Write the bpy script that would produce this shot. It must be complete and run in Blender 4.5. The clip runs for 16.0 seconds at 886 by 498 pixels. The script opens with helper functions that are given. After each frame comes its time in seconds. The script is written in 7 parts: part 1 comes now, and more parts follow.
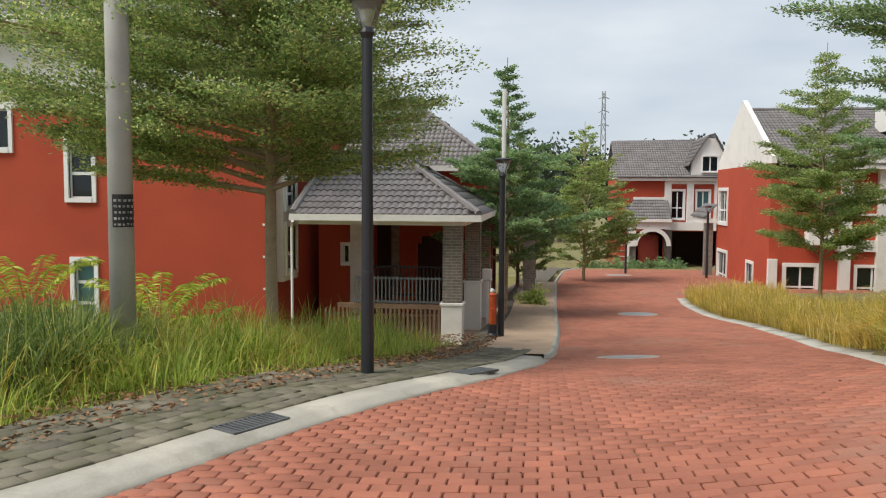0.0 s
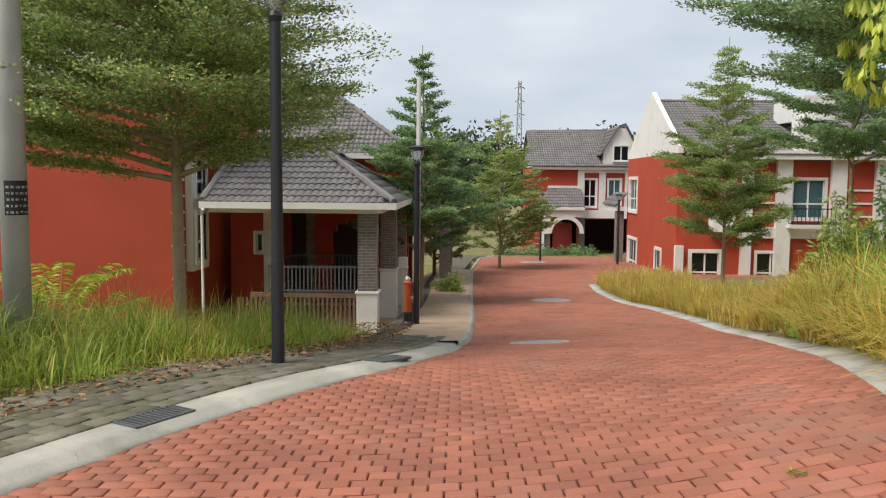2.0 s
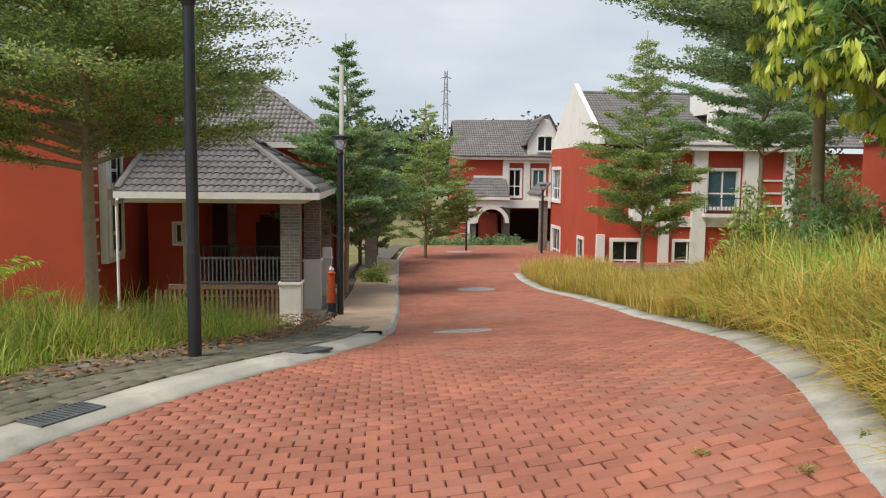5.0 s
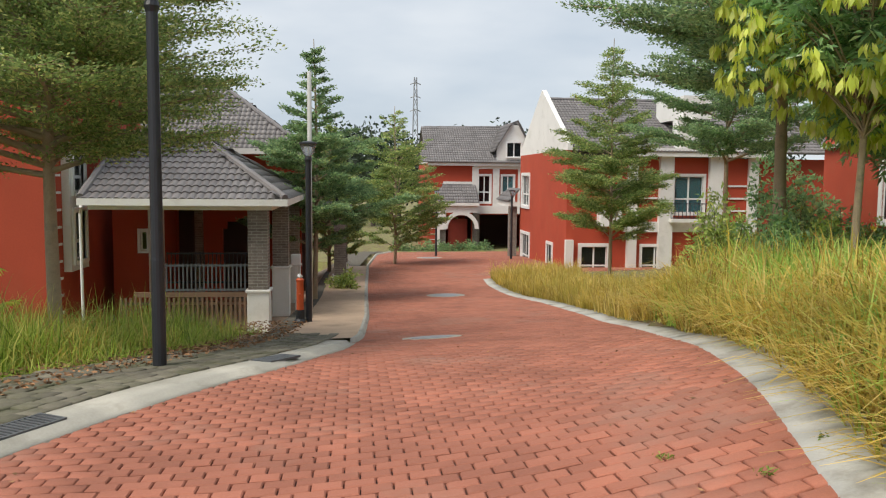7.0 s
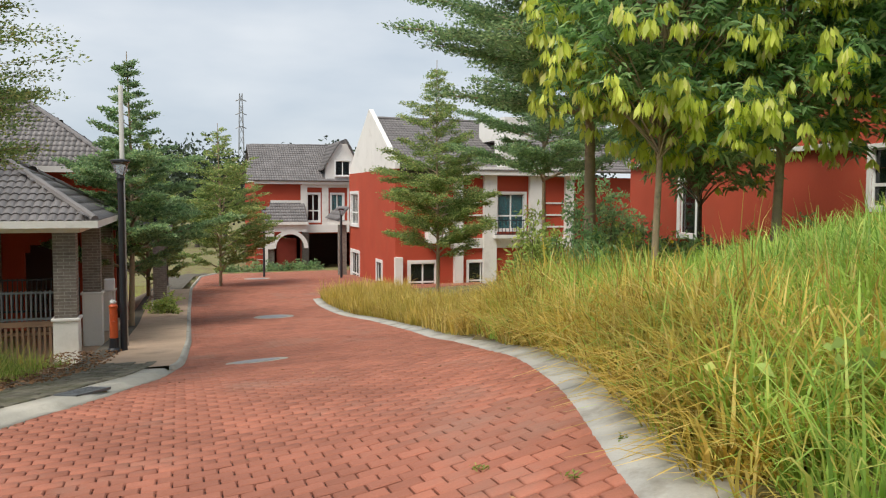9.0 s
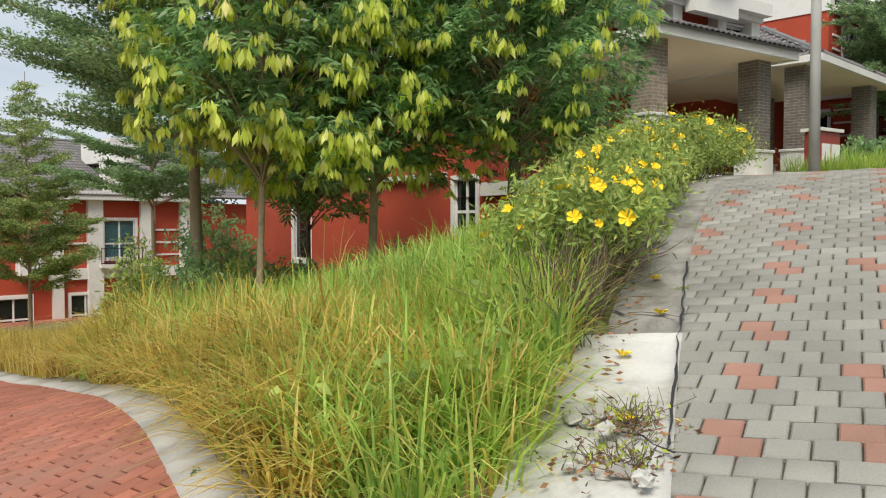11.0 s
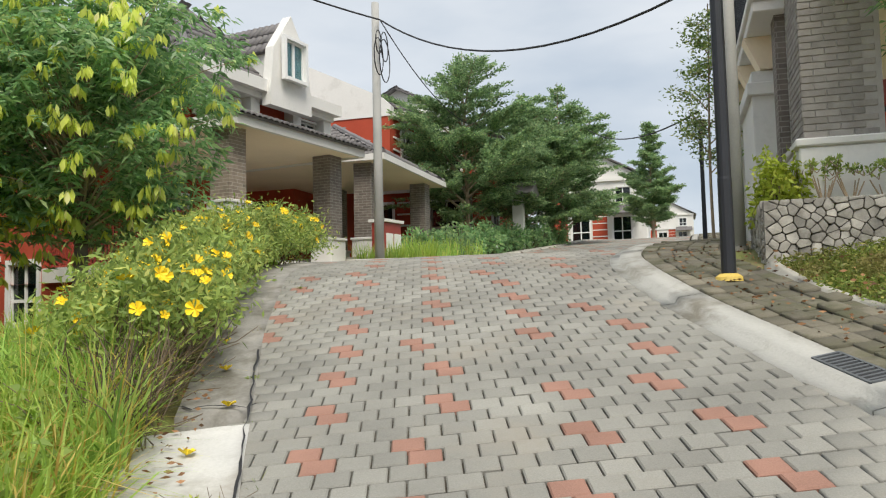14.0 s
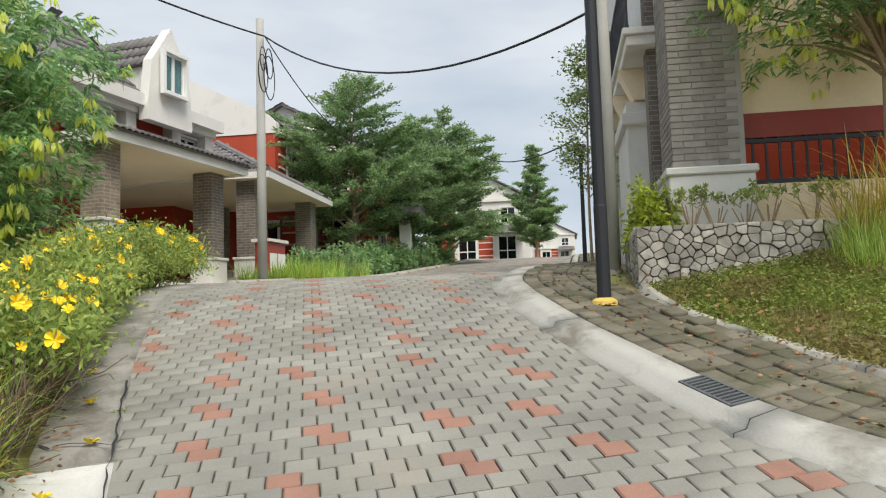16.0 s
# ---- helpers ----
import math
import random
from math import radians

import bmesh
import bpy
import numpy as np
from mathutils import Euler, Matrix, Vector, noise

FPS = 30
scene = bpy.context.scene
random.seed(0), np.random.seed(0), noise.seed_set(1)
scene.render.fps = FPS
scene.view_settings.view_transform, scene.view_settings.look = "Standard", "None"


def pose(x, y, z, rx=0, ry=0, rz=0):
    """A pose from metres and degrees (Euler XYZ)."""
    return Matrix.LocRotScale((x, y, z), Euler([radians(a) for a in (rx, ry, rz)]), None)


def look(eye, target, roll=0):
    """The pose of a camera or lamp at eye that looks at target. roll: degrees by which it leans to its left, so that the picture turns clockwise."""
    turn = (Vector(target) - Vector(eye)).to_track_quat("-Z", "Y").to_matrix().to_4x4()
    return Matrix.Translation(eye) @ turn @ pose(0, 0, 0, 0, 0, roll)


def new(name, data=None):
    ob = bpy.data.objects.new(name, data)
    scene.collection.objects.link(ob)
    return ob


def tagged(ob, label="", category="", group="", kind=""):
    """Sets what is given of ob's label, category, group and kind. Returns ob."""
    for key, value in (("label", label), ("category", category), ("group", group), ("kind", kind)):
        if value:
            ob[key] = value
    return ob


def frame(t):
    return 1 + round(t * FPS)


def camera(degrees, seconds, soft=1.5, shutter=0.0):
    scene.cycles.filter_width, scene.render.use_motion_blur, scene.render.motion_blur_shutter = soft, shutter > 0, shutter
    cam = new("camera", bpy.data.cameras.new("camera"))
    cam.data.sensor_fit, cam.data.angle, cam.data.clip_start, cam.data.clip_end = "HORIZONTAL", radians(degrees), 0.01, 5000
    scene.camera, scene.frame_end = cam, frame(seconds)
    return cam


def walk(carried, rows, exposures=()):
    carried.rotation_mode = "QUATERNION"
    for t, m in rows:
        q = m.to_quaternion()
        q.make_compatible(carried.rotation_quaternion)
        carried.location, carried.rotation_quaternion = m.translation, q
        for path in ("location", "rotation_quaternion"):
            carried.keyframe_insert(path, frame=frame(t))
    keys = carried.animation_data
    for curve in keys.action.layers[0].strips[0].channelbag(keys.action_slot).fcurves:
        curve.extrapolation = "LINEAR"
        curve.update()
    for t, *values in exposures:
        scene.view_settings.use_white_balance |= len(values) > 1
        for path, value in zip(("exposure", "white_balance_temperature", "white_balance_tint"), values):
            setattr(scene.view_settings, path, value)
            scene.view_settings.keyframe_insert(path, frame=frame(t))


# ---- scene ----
cam = camera(58.0, 16.0, soft=1.15)
METRES, EYE, TILT, LEAN, TURN = 0.8, 1.75, 0.0, 0.0, 7.0
ROWS = [
    (0.0, 0.0, 0.0, 0.0, 0.02, -4.07, -0.31),
    (0.5, 0.025, -0.0035, -0.0007, -1.51, -4.3, -0.32),
    (1.0, 0.0524, 0.0002, -0.0035, -3.07, -4.51, -0.36),
    (1.5, 0.0711, 0.0018, -0.0083, -4.56, -4.72, -0.43),
    (2.0, 0.0847, 0.0036, -0.0089, -5.83, -4.87, -0.49),
    (2.5, 0.1019, 0.0068, -0.0122, -6.77, -5.0, -0.5),
    (3.0, 0.1135, 0.0067, -0.0169, -7.66, -5.13, -0.47),
    (3.5, 0.1223, 0.0113, -0.018, -8.68, -5.32, -0.45),
    (4.0, 0.1367, 0.0112, -0.0182, -9.99, -5.55, -0.53),
    (6.5, 0.1965, -0.0164, -0.0033, -11.82, -5.48, -0.58),
    (7.0, 0.2003, -0.0111, -0.0028, -13.18, -5.1, -0.53),
    (7.5, 0.2061, -0.0025, -0.0009, -16.01, -4.74, -0.67),
    (8.0, 0.2178, 0.0053, -0.0008, -19.07, -4.3, -0.62),
    (10.5, 0.5152, -0.2173, 0.024, -42.33, -2.33, 0.02),
    (11.0, 0.5649, -0.2816, 0.03, -51.7, -1.83, -0.02),
    (11.5, 0.5847, -0.3012, 0.0431, -60.15, -0.83, 0.62),
    (12.0, 0.6096, -0.3201, 0.0546, -67.29, 0.1, 0.81),
    (12.5, 0.6233, -0.3501, 0.0568, -72.62, 0.85, 0.85),
    (13.0, 0.6343, -0.3819, 0.0601, -76.23, 1.78, 0.99),
    (13.5, 0.6418, -0.4044, 0.0707, -78.76, 2.91, 1.21),
    (14.0, 0.646, -0.4266, 0.0797, -80.54, 3.82, 1.38),
    (14.5, 0.6462, -0.4447, 0.0926, -82.53, 4.9, 1.53),
    (15.0, 0.6512, -0.4661, 0.1102, -84.67, 5.9, 1.63),
    (15.5, 0.6649, -0.4772, 0.1348, -86.55, 5.96, 1.65),
    (16.0, 0.6859, -0.485, 0.1587, -88.53, 4.87, 1.77),
]
walk(cam, [(t, pose(0, 0, EYE, TILT, LEAN, TURN) @ pose(METRES * x, METRES * y, METRES * z, 90 + pitch, roll, yaw)) for t, x, y, z, yaw, pitch, roll in ROWS])

# ---- light ----
SUN_AZ, SUN_EL = radians(238), radians(55)
world = bpy.data.worlds.new("overcast_sky")
scene.world = world
world.use_nodes = True
wn, wl = world.node_tree.nodes, world.node_tree.links
wn.clear()
w_out = wn.new("ShaderNodeOutputWorld")
w_bg = wn.new("ShaderNodeBackground")
w_sky = wn.new("ShaderNodeTexSky")
w_sky.sky_type, w_sky.sun_disc = "NISHITA", False
w_sky.sun_elevation, w_sky.sun_rotation = SUN_EL, SUN_AZ
w_dim = wn.new("ShaderNodeVectorMath")
w_dim.operation = "SCALE"
w_dim.inputs["Scale"].default_value = 0.10
w_tc = wn.new("ShaderNodeTexCoord")
w_map = wn.new("ShaderNodeMapping")
w_map.inputs["Scale"].default_value = (1.6, 1.6, 5.0)
w_noise = wn.new("ShaderNodeTexNoise")
w_noise.inputs["Scale"].default_value, w_noise.inputs["Detail"].default_value = 1.7, 5.0
w_noise.inputs["Roughness"].default_value = 0.5
w_ramp = wn.new("ShaderNodeValToRGB")
w_ramp.color_ramp.elements[0].position, w_ramp.color_ramp.elements[1].position = 0.33, 0.68
w_ramp.color_ramp.elements[0].color = (0.43, 0.49, 0.56, 1)
w_ramp.color_ramp.elements[1].color = (0.64, 0.67, 0.70, 1)
w_mix = wn.new("ShaderNodeMix")
w_mix.data_type = "RGBA"
w_mix.inputs["Factor"].default_value = 0.90
wl.new(w_tc.outputs["Generated"], w_map.inputs["Vector"])
wl.new(w_map.outputs["Vector"], w_noise.inputs["Vector"])
wl.new(w_noise.outputs["Fac"], w_ramp.inputs["Fac"])
wl.new(w_sky.outputs["Color"], w_dim.inputs[0])
wl.new(w_dim.outputs["Vector"], w_mix.inputs["A"])
wl.new(w_ramp.outputs["Color"], w_mix.inputs["B"])
wl.new(w_mix.outputs["Result"], w_bg.inputs["Color"])
w_bg.inputs["Strength"].default_value = 1.0
wl.new(w_bg.outputs["Background"], w_out.inputs["Surface"])

sun = new("sun", bpy.data.lights.new("sun", "SUN"))
sun.data.energy, sun.data.angle, sun.data.color = 2.9, radians(32), (1.0, 0.93, 0.82)
sun.matrix_world = look((0, 0, 50), (-50 * math.sin(SUN_AZ) / math.tan(SUN_EL), -50 * math.cos(SUN_AZ) / math.tan(SUN_EL), 0))
scene.view_settings.exposure = 0.4


# ---- materials ----
def nodes_of(name):
    m = bpy.data.materials.new(name)
    m.use_nodes = True
    nt = m.node_tree
    return m, nt.nodes, nt.links, nt.nodes["Principled BSDF"]


def surface(name, color, rough=0.8, vary=0.25, scale=3.0, fine=60.0, bump=0.15, metal=0.0, spec=0.5, rand="", rand_vary=0.25, stain=None, stain_at=0.6, stain_scale=1.2, dist=0.01):
    """A painted, mineral or metal surface: colour varied at two scales, stains, fine relief."""
    m, n, l, b = nodes_of(name)
    tc = n.new("ShaderNodeTexCoord")
    geo = n.new("ShaderNodeNewGeometry")
    big = n.new("ShaderNodeTexNoise")
    big.inputs["Scale"].default_value, big.inputs["Detail"].default_value = scale, 6
    l.new(geo.outputs["Position"], big.inputs["Vector"])
    small = n.new("ShaderNodeTexNoise")
    small.inputs["Scale"].default_value, small.inputs["Detail"].default_value = fine, 4
    l.new(geo.outputs["Position"], small.inputs["Vector"])
    add = n.new("ShaderNodeMath")
    add.operation = "MULTIPLY_ADD"
    l.new(small.outputs["Fac"], add.inputs[0])
    add.inputs[1].default_value = 0.5
    l.new(big.outputs["Fac"], add.inputs[2])
    mr = n.new("ShaderNodeMapRange")
    mr.inputs["From Min"].default_value, mr.inputs["From Max"].default_value = 0.45, 1.05
    mr.inputs["To Min"].default_value, mr.inputs["To Max"].default_value = 1 - vary, 1 + vary
    l.new(add.outputs[0], mr.inputs["Value"])
    val = mr.outputs["Result"]
    if rand:
        src = n.new("ShaderNodeObjectInfo").outputs["Random"] if rand == "object" else geo.outputs["Random Per Island"]
        r2 = n.new("ShaderNodeMapRange")
        r2.inputs["To Min"].default_value, r2.inputs["To Max"].default_value = 1 - rand_vary, 1 + rand_vary
        l.new(src, r2.inputs["Value"])
        mul = n.new("ShaderNodeMath")
        mul.operation = "MULTIPLY"
        l.new(val, mul.inputs[0])
        l.new(r2.outputs["Result"], mul.inputs[1])
        val = mul.outputs[0]
    sc = n.new("ShaderNodeVectorMath")
    sc.operation = "SCALE"
    sc.inputs[0].default_value = color
    l.new(val, sc.inputs["Scale"])
    col = sc.outputs["Vector"]
    if stain:
        st = n.new("ShaderNodeTexNoise")
        st.inputs["Scale"].default_value, st.inputs["Detail"].default_value, st.inputs["Roughness"].default_value = stain_scale, 8, 0.65
        l.new(geo.outputs["Position"], st.inputs["Vector"])
        sr = n.new("ShaderNodeMapRange")
        sr.inputs["From Min"].default_value, sr.inputs["From Max"].default_value = stain_at - 0.08, stain_at + 0.12
        l.new(st.outputs["Fac"], sr.inputs["Value"])
        mx = n.new("ShaderNodeMix")
        mx.data_type = "RGBA"
        l.new(sr.outputs["Result"], mx.inputs["Factor"])
        l.new(col, mx.inputs["A"])
        mx.inputs["B"].default_value = (*stain, 1)
        col = mx.outputs["Result"]
    l.new(col, b.inputs["Base Color"])
    b.inputs["Roughness"].default_value, b.inputs["Metallic"].default_value = rough, metal
    b.inputs["Specular IOR Level"].default_value = spec
    if bump:
        bp = n.new("ShaderNodeBump")
        bp.inputs["Strength"].default_value, bp.inputs["Distance"].default_value = bump, dist
        l.new(small.outputs["Fac"], bp.inputs["Height"])
        l.new(bp.outputs["Normal"], b.inputs["Normal"])
    return m


def foliage(name, dark, mid, light, light_at=0.8, translucent=0.4, rough=0.5, gloss=0.3, patch=None, patch_scale=0.9):
    """Leaves or blades: one colour a leaf, out of three, with light shining through."""
    m, n, l, b = nodes_of(name)
    geo = n.new("ShaderNodeNewGeometry")
    ramp = n.new("ShaderNodeValToRGB")
    e = ramp.color_ramp.elements
    e[0].color, e[1].color = (*dark, 1), (*light, 1)
    e[1].position = 1.0
    for at in (0.45, light_at):
        x = e.new(at)
        x.color = (*mid, 1)
    l.new(geo.outputs["Random Per Island"], ramp.inputs["Fac"])
    big = n.new("ShaderNodeTexNoise")
    big.inputs["Scale"].default_value, big.inputs["Detail"].default_value = 1.3, 3
    l.new(geo.outputs["Position"], big.inputs["Vector"])
    mr = n.new("ShaderNodeMapRange")
    mr.inputs["From Min"].default_value, mr.inputs["From Max"].default_value = 0.3, 0.7
    mr.inputs["To Min"].default_value, mr.inputs["To Max"].default_value = 0.75, 1.25
    l.new(big.outputs["Fac"], mr.inputs["Value"])
    sc = n.new("ShaderNodeVectorMath")
    sc.operation = "SCALE"
    l.new(ramp.outputs["Color"], sc.inputs[0])
    l.new(mr.outputs["Result"], sc.inputs["Scale"])
    col = sc.outputs["Vector"]
    if patch:
        pn = n.new("ShaderNodeTexNoise")
        pn.inputs["Scale"].default_value, pn.inputs["Detail"].default_value = patch_scale, 4
        l.new(geo.outputs["Position"], pn.inputs["Vector"])
        pr = n.new("ShaderNodeMapRange")
        pr.inputs["From Min"].default_value, pr.inputs["From Max"].default_value = 0.48, 0.62
        pr.inputs["To Max"].default_value = 0.75
        l.new(pn.outputs["Fac"], pr.inputs["Value"])
        pm = n.new("ShaderNodeMix")
        pm.data_type = "RGBA"
        l.new(pr.outputs["Result"], pm.inputs["Factor"])
        l.new(col, pm.inputs["A"])
        pm.inputs["B"].default_value = (*patch, 1)
        col = pm.outputs["Result"]
    l.new(col, b.inputs["Base Color"])
    b.inputs["Roughness"].default_value, b.inputs["Specular IOR Level"].default_value = rough, gloss
    tr = n.new("ShaderNodeBsdfTranslucent")
    l.new(col, tr.inputs["Color"])
    mix = n.new("ShaderNodeMixShader")
    mix.inputs["Fac"].default_value = translucent
    l.new(b.outputs["BSDF"], mix.inputs[1])
    l.new(tr.outputs["BSDF"], mix.inputs[2])
    l.new(mix.outputs["Shader"], n["Material Output"].inputs["Surface"])
    return m


def clad(name, brick, mortar, width=0.22, height=0.065):
    """Thin brick cladding seen from several metres away: running bond with pale joints on upright faces."""
    m, n, l, b = nodes_of(name)
    geo = n.new("ShaderNodeNewGeometry")
    sx = n.new("ShaderNodeSeparateXYZ")
    l.new(geo.outputs["Position"], sx.inputs[0])
    s = n.new("ShaderNodeMath")
    l.new(sx.outputs["X"], s.inputs[0])
    l.new(sx.outputs["Y"], s.inputs[1])
    cx = n.new("ShaderNodeCombineXYZ")
    l.new(s.outputs[0], cx.inputs["X"])
    l.new(sx.outputs["Z"], cx.inputs["Y"])
    bt = n.new("ShaderNodeTexBrick")
    bt.inputs["Scale"].default_value = 1.0
    bt.inputs["Brick Width"].default_value, bt.inputs["Row Height"].default_value = width, height
    bt.inputs["Mortar Size"].default_value = 0.006
    bt.inputs["Color1"].default_value = (*brick, 1)
    bt.inputs["Color2"].default_value = (*[c * 0.7 for c in brick], 1)
    bt.inputs["Mortar"].default_value = (*mortar, 1)
    l.new(cx.outputs[0], bt.inputs["Vector"])
    nz = n.new("ShaderNodeTexNoise")
    nz.inputs["Scale"].default_value, nz.inputs["Detail"].default_value = 9, 5
    l.new(geo.outputs["Position"], nz.inputs["Vector"])
    mr = n.new("ShaderNodeMapRange")
    mr.inputs["To Min"].default_value, mr.inputs["To Max"].default_value = 0.6, 1.4
    l.new(nz.outputs["Fac"], mr.inputs["Value"])
    sc = n.new("ShaderNodeVectorMath")
    sc.operation = "SCALE"
    l.new(bt.outputs["Color"], sc.inputs[0])
    l.new(mr.outputs["Result"], sc.inputs["Scale"])
    l.new(sc.outputs["Vector"], b.inputs["Base Color"])
    b.inputs["Roughness"].default_value = 0.75
    bp = n.new("ShaderNodeBump")
    bp.inputs["Strength"].default_value, bp.inputs["Distance"].default_value, bp.invert = 0.6, 0.008, True
    l.new(bt.outputs["Fac"], bp.inputs["Height"])
    l.new(bp.outputs["Normal"], b.inputs["Normal"])
    return m


RED_PAVER = surface("red_paver", (0.31, 0.113, 0.071), 0.85, 0.26, 0.9, 90, 0.35, rand="island", rand_vary=0.16, stain=(0.28, 0.15, 0.11), stain_at=0.62, stain_scale=0.7)
RED_PAVER_ONE = surface("red_paver_loose", (0.31, 0.113, 0.071), 0.85, 0.26, 0.9, 90, 0.35, rand="object", rand_vary=0.16, stain=(0.28, 0.15, 0.11), stain_at=0.62, stain_scale=0.7)
GREY_PAVER = surface("grey_paver", (0.245, 0.240, 0.214), 0.9, 0.28, 1.0, 110, 0.4, rand="island", rand_vary=0.14, stain=(0.27, 0.25, 0.21), stain_at=0.6, stain_scale=1.1)
GREY_PAVER_ONE = surface("grey_paver_loose", (0.245, 0.240, 0.214), 0.9, 0.28, 1.0, 110, 0.4, rand="object", rand_vary=0.14, stain=(0.27, 0.25, 0.21), stain_at=0.6, stain_scale=1.1)
TERRA_PAVER = surface("terracotta_paver", (0.285, 0.155, 0.115), 0.85, 0.25, 2.0, 110, 0.4, rand="island", rand_vary=0.15)
DARK_PAVER = surface("mossy_paver", (0.150, 0.136, 0.102), 0.9, 0.3, 1.6, 70, 0.5, rand="island", rand_vary=0.3, stain=(0.09, 0.09, 0.05), stain_at=0.52, stain_scale=2.2)
JOINT_RED = surface("red_joint_sand", (0.085, 0.034, 0.025), 0.95, 0.3, 4, 80, 0.3)
JOINT_GREY = surface("grey_joint_sand", (0.10, 0.09, 0.07), 0.95, 0.35, 4, 80, 0.3)
CONCRETE = surface("kerb_concrete", (0.37, 0.355, 0.31), 0.85, 0.16, 2.0, 45, 0.3, stain=(0.26, 0.25, 0.21), stain_at=0.6, stain_scale=2.5)
APRON = surface("apron_concrete", (0.41, 0.405, 0.375), 0.85, 0.14, 1.5, 45, 0.35, stain=(0.20, 0.185, 0.15), stain_at=0.57, stain_scale=1.9)
WHITE_APRON = surface("white_apron_concrete", (0.48, 0.475, 0.45), 0.85, 0.16, 1.6, 45, 0.35, stain=(0.30, 0.28, 0.24), stain_at=0.62, stain_scale=1.9)
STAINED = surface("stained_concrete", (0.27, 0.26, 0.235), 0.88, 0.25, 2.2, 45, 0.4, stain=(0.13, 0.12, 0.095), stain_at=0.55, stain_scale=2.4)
POLE_CONCRETE = surface("pole_concrete", (0.40, 0.40, 0.385), 0.85, 0.15, 2.0, 60, 0.2)
SOIL = surface("soil", (0.16, 0.12, 0.065), 0.95, 0.4, 3, 40, 0.6, stain=(0.20, 0.22, 0.06), stain_at=0.5, stain_scale=2.0, dist=0.03)
RED_WALL = surface("red_wall_paint", (0.42, 0.072, 0.038), 0.8, 0.12, 0.8, 25, 0.15, spec=0.25, stain=(0.40, 0.085, 0.045), stain_at=0.62, stain_scale=0.9)
WHITE_WALL = surface("white_wall_paint", (0.74, 0.73, 0.70), 0.7, 0.06, 0.8, 25, 0.1, stain=(0.58, 0.57, 0.53), stain_at=0.62, stain_scale=1.3)
CREAM = surface("cream_soffit", (0.88, 0.75, 0.56), 0.8, 0.08, 0.8, 20, 0.05)
FRAME = surface("white_window_frame", (0.80, 0.80, 0.79), 0.4, 0.04, 2, 30, 0.02)
ROOF = surface("grey_roof_tile", (0.16, 0.15, 0.15), 0.55, 0.2, 1.5, 40, 0.2, rand="island", rand_vary=0.14)
ROOF_ONE = surface("grey_roof_tile_loose", (0.16, 0.15, 0.15), 0.55, 0.2, 1.5, 40, 0.2, rand="object", rand_vary=0.14)
BLACK_METAL = surface("black_painted_steel", (0.02, 0.022, 0.028), 0.45, 0.2, 3, 50, 0.05)
GALV = surface("galvanised_steel", (0.30, 0.31, 0.33), 0.5, 0.12, 3, 50, 0.05, metal=0.4)
CABLE = surface("black_cable", (0.02, 0.02, 0.022), 0.6, 0.1, 3, 50, 0)
BARK = surface("pale_bark", (0.37, 0.28, 0.185), 0.9, 0.25, 5, 50, 0.5, stain=(0.20, 0.17, 0.12), stain_at=0.58, stain_scale=5)
BARK_DARK = surface("dark_bark", (0.12, 0.10, 0.075), 0.9, 0.3, 5, 50, 0.5)
# dark colour that paints the shade of unbuilt rooms behind openings
ROOM_SHADE = surface("painted_interior_shade", (0.10, 0.06, 0.05), 0.8, 0.1, 1, 20, 0)
CLAD = clad("brown_brick_cladding", (0.20, 0.17, 0.145), (0.30, 0.28, 0.25))
CLAD_WARM = clad("tan_brick_cladding", (0.30, 0.24, 0.19), (0.40, 0.36, 0.31))
STONE_ONE = surface("rubble_stone_loose", (0.38, 0.36, 0.32), 0.85, 0.3, 6, 60, 0.5, rand="object", rand_vary=0.3, stain=(0.16, 0.15, 0.13), stain_at=0.6, stain_scale=4)
CURTAIN = surface("teal_curtain", (0.14, 0.42, 0.46), 0.8, 0.2, 6, 30, 0.1)
RED_STEEL = surface("red_painted_steel", (0.30, 0.045, 0.03), 0.5, 0.12, 3, 40, 0.05)
BROWN_WOOD = surface("brown_slat_wood", (0.20, 0.12, 0.075), 0.7, 0.25, 3, 30, 0.2)
ORANGE = surface("hydrant_orange", (0.55, 0.09, 0.02), 0.5, 0.15, 3, 40, 0.05)
YELLOW_PAINT = surface("yellow_paint", (0.62, 0.45, 0.10), 0.6, 0.2, 6, 40, 0.1)
# black of the pole's stencil patch, also painted shade in grates and cracks
BLACK_PAINT_AND_SHADE = surface("black_stencil_and_hollow_shade", (0.02, 0.02, 0.022), 0.8, 0.2, 6, 40, 0)
LITTER = surface("dry_leaf", (0.25, 0.13, 0.06), 0.8, 0.2, 6, 40, 0.0, rand="island", rand_vary=0.5)
PETAL = surface("yellow_petal", (0.85, 0.62, 0.02), 0.6, 0.06, 8, 60, 0.0, rand="island", rand_vary=0.12)
FINE_LEAF = foliage("fine_tree_leaf", (0.12, 0.19, 0.065), (0.31, 0.43, 0.145), (0.66, 0.66, 0.25), 0.64, 0.6)
FAR_LEAF = foliage("tiered_tree_leaf", (0.11, 0.20, 0.095), (0.28, 0.42, 0.20), (0.50, 0.62, 0.28), 0.72, 0.58)
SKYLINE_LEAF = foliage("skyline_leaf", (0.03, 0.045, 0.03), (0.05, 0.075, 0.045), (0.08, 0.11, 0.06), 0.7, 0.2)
BROAD_LEAF = foliage("broad_leaf", (0.12, 0.25, 0.10), (0.30, 0.50, 0.22), (0.54, 0.68, 0.30), 0.72, 0.62, 0.33, 0.7)
YOUNG_LEAF = foliage("young_leaf", (0.56, 0.66, 0.10), (0.82, 0.88, 0.20), (0.92, 0.84, 0.46), 0.82, 0.58, 0.4, 0.4)
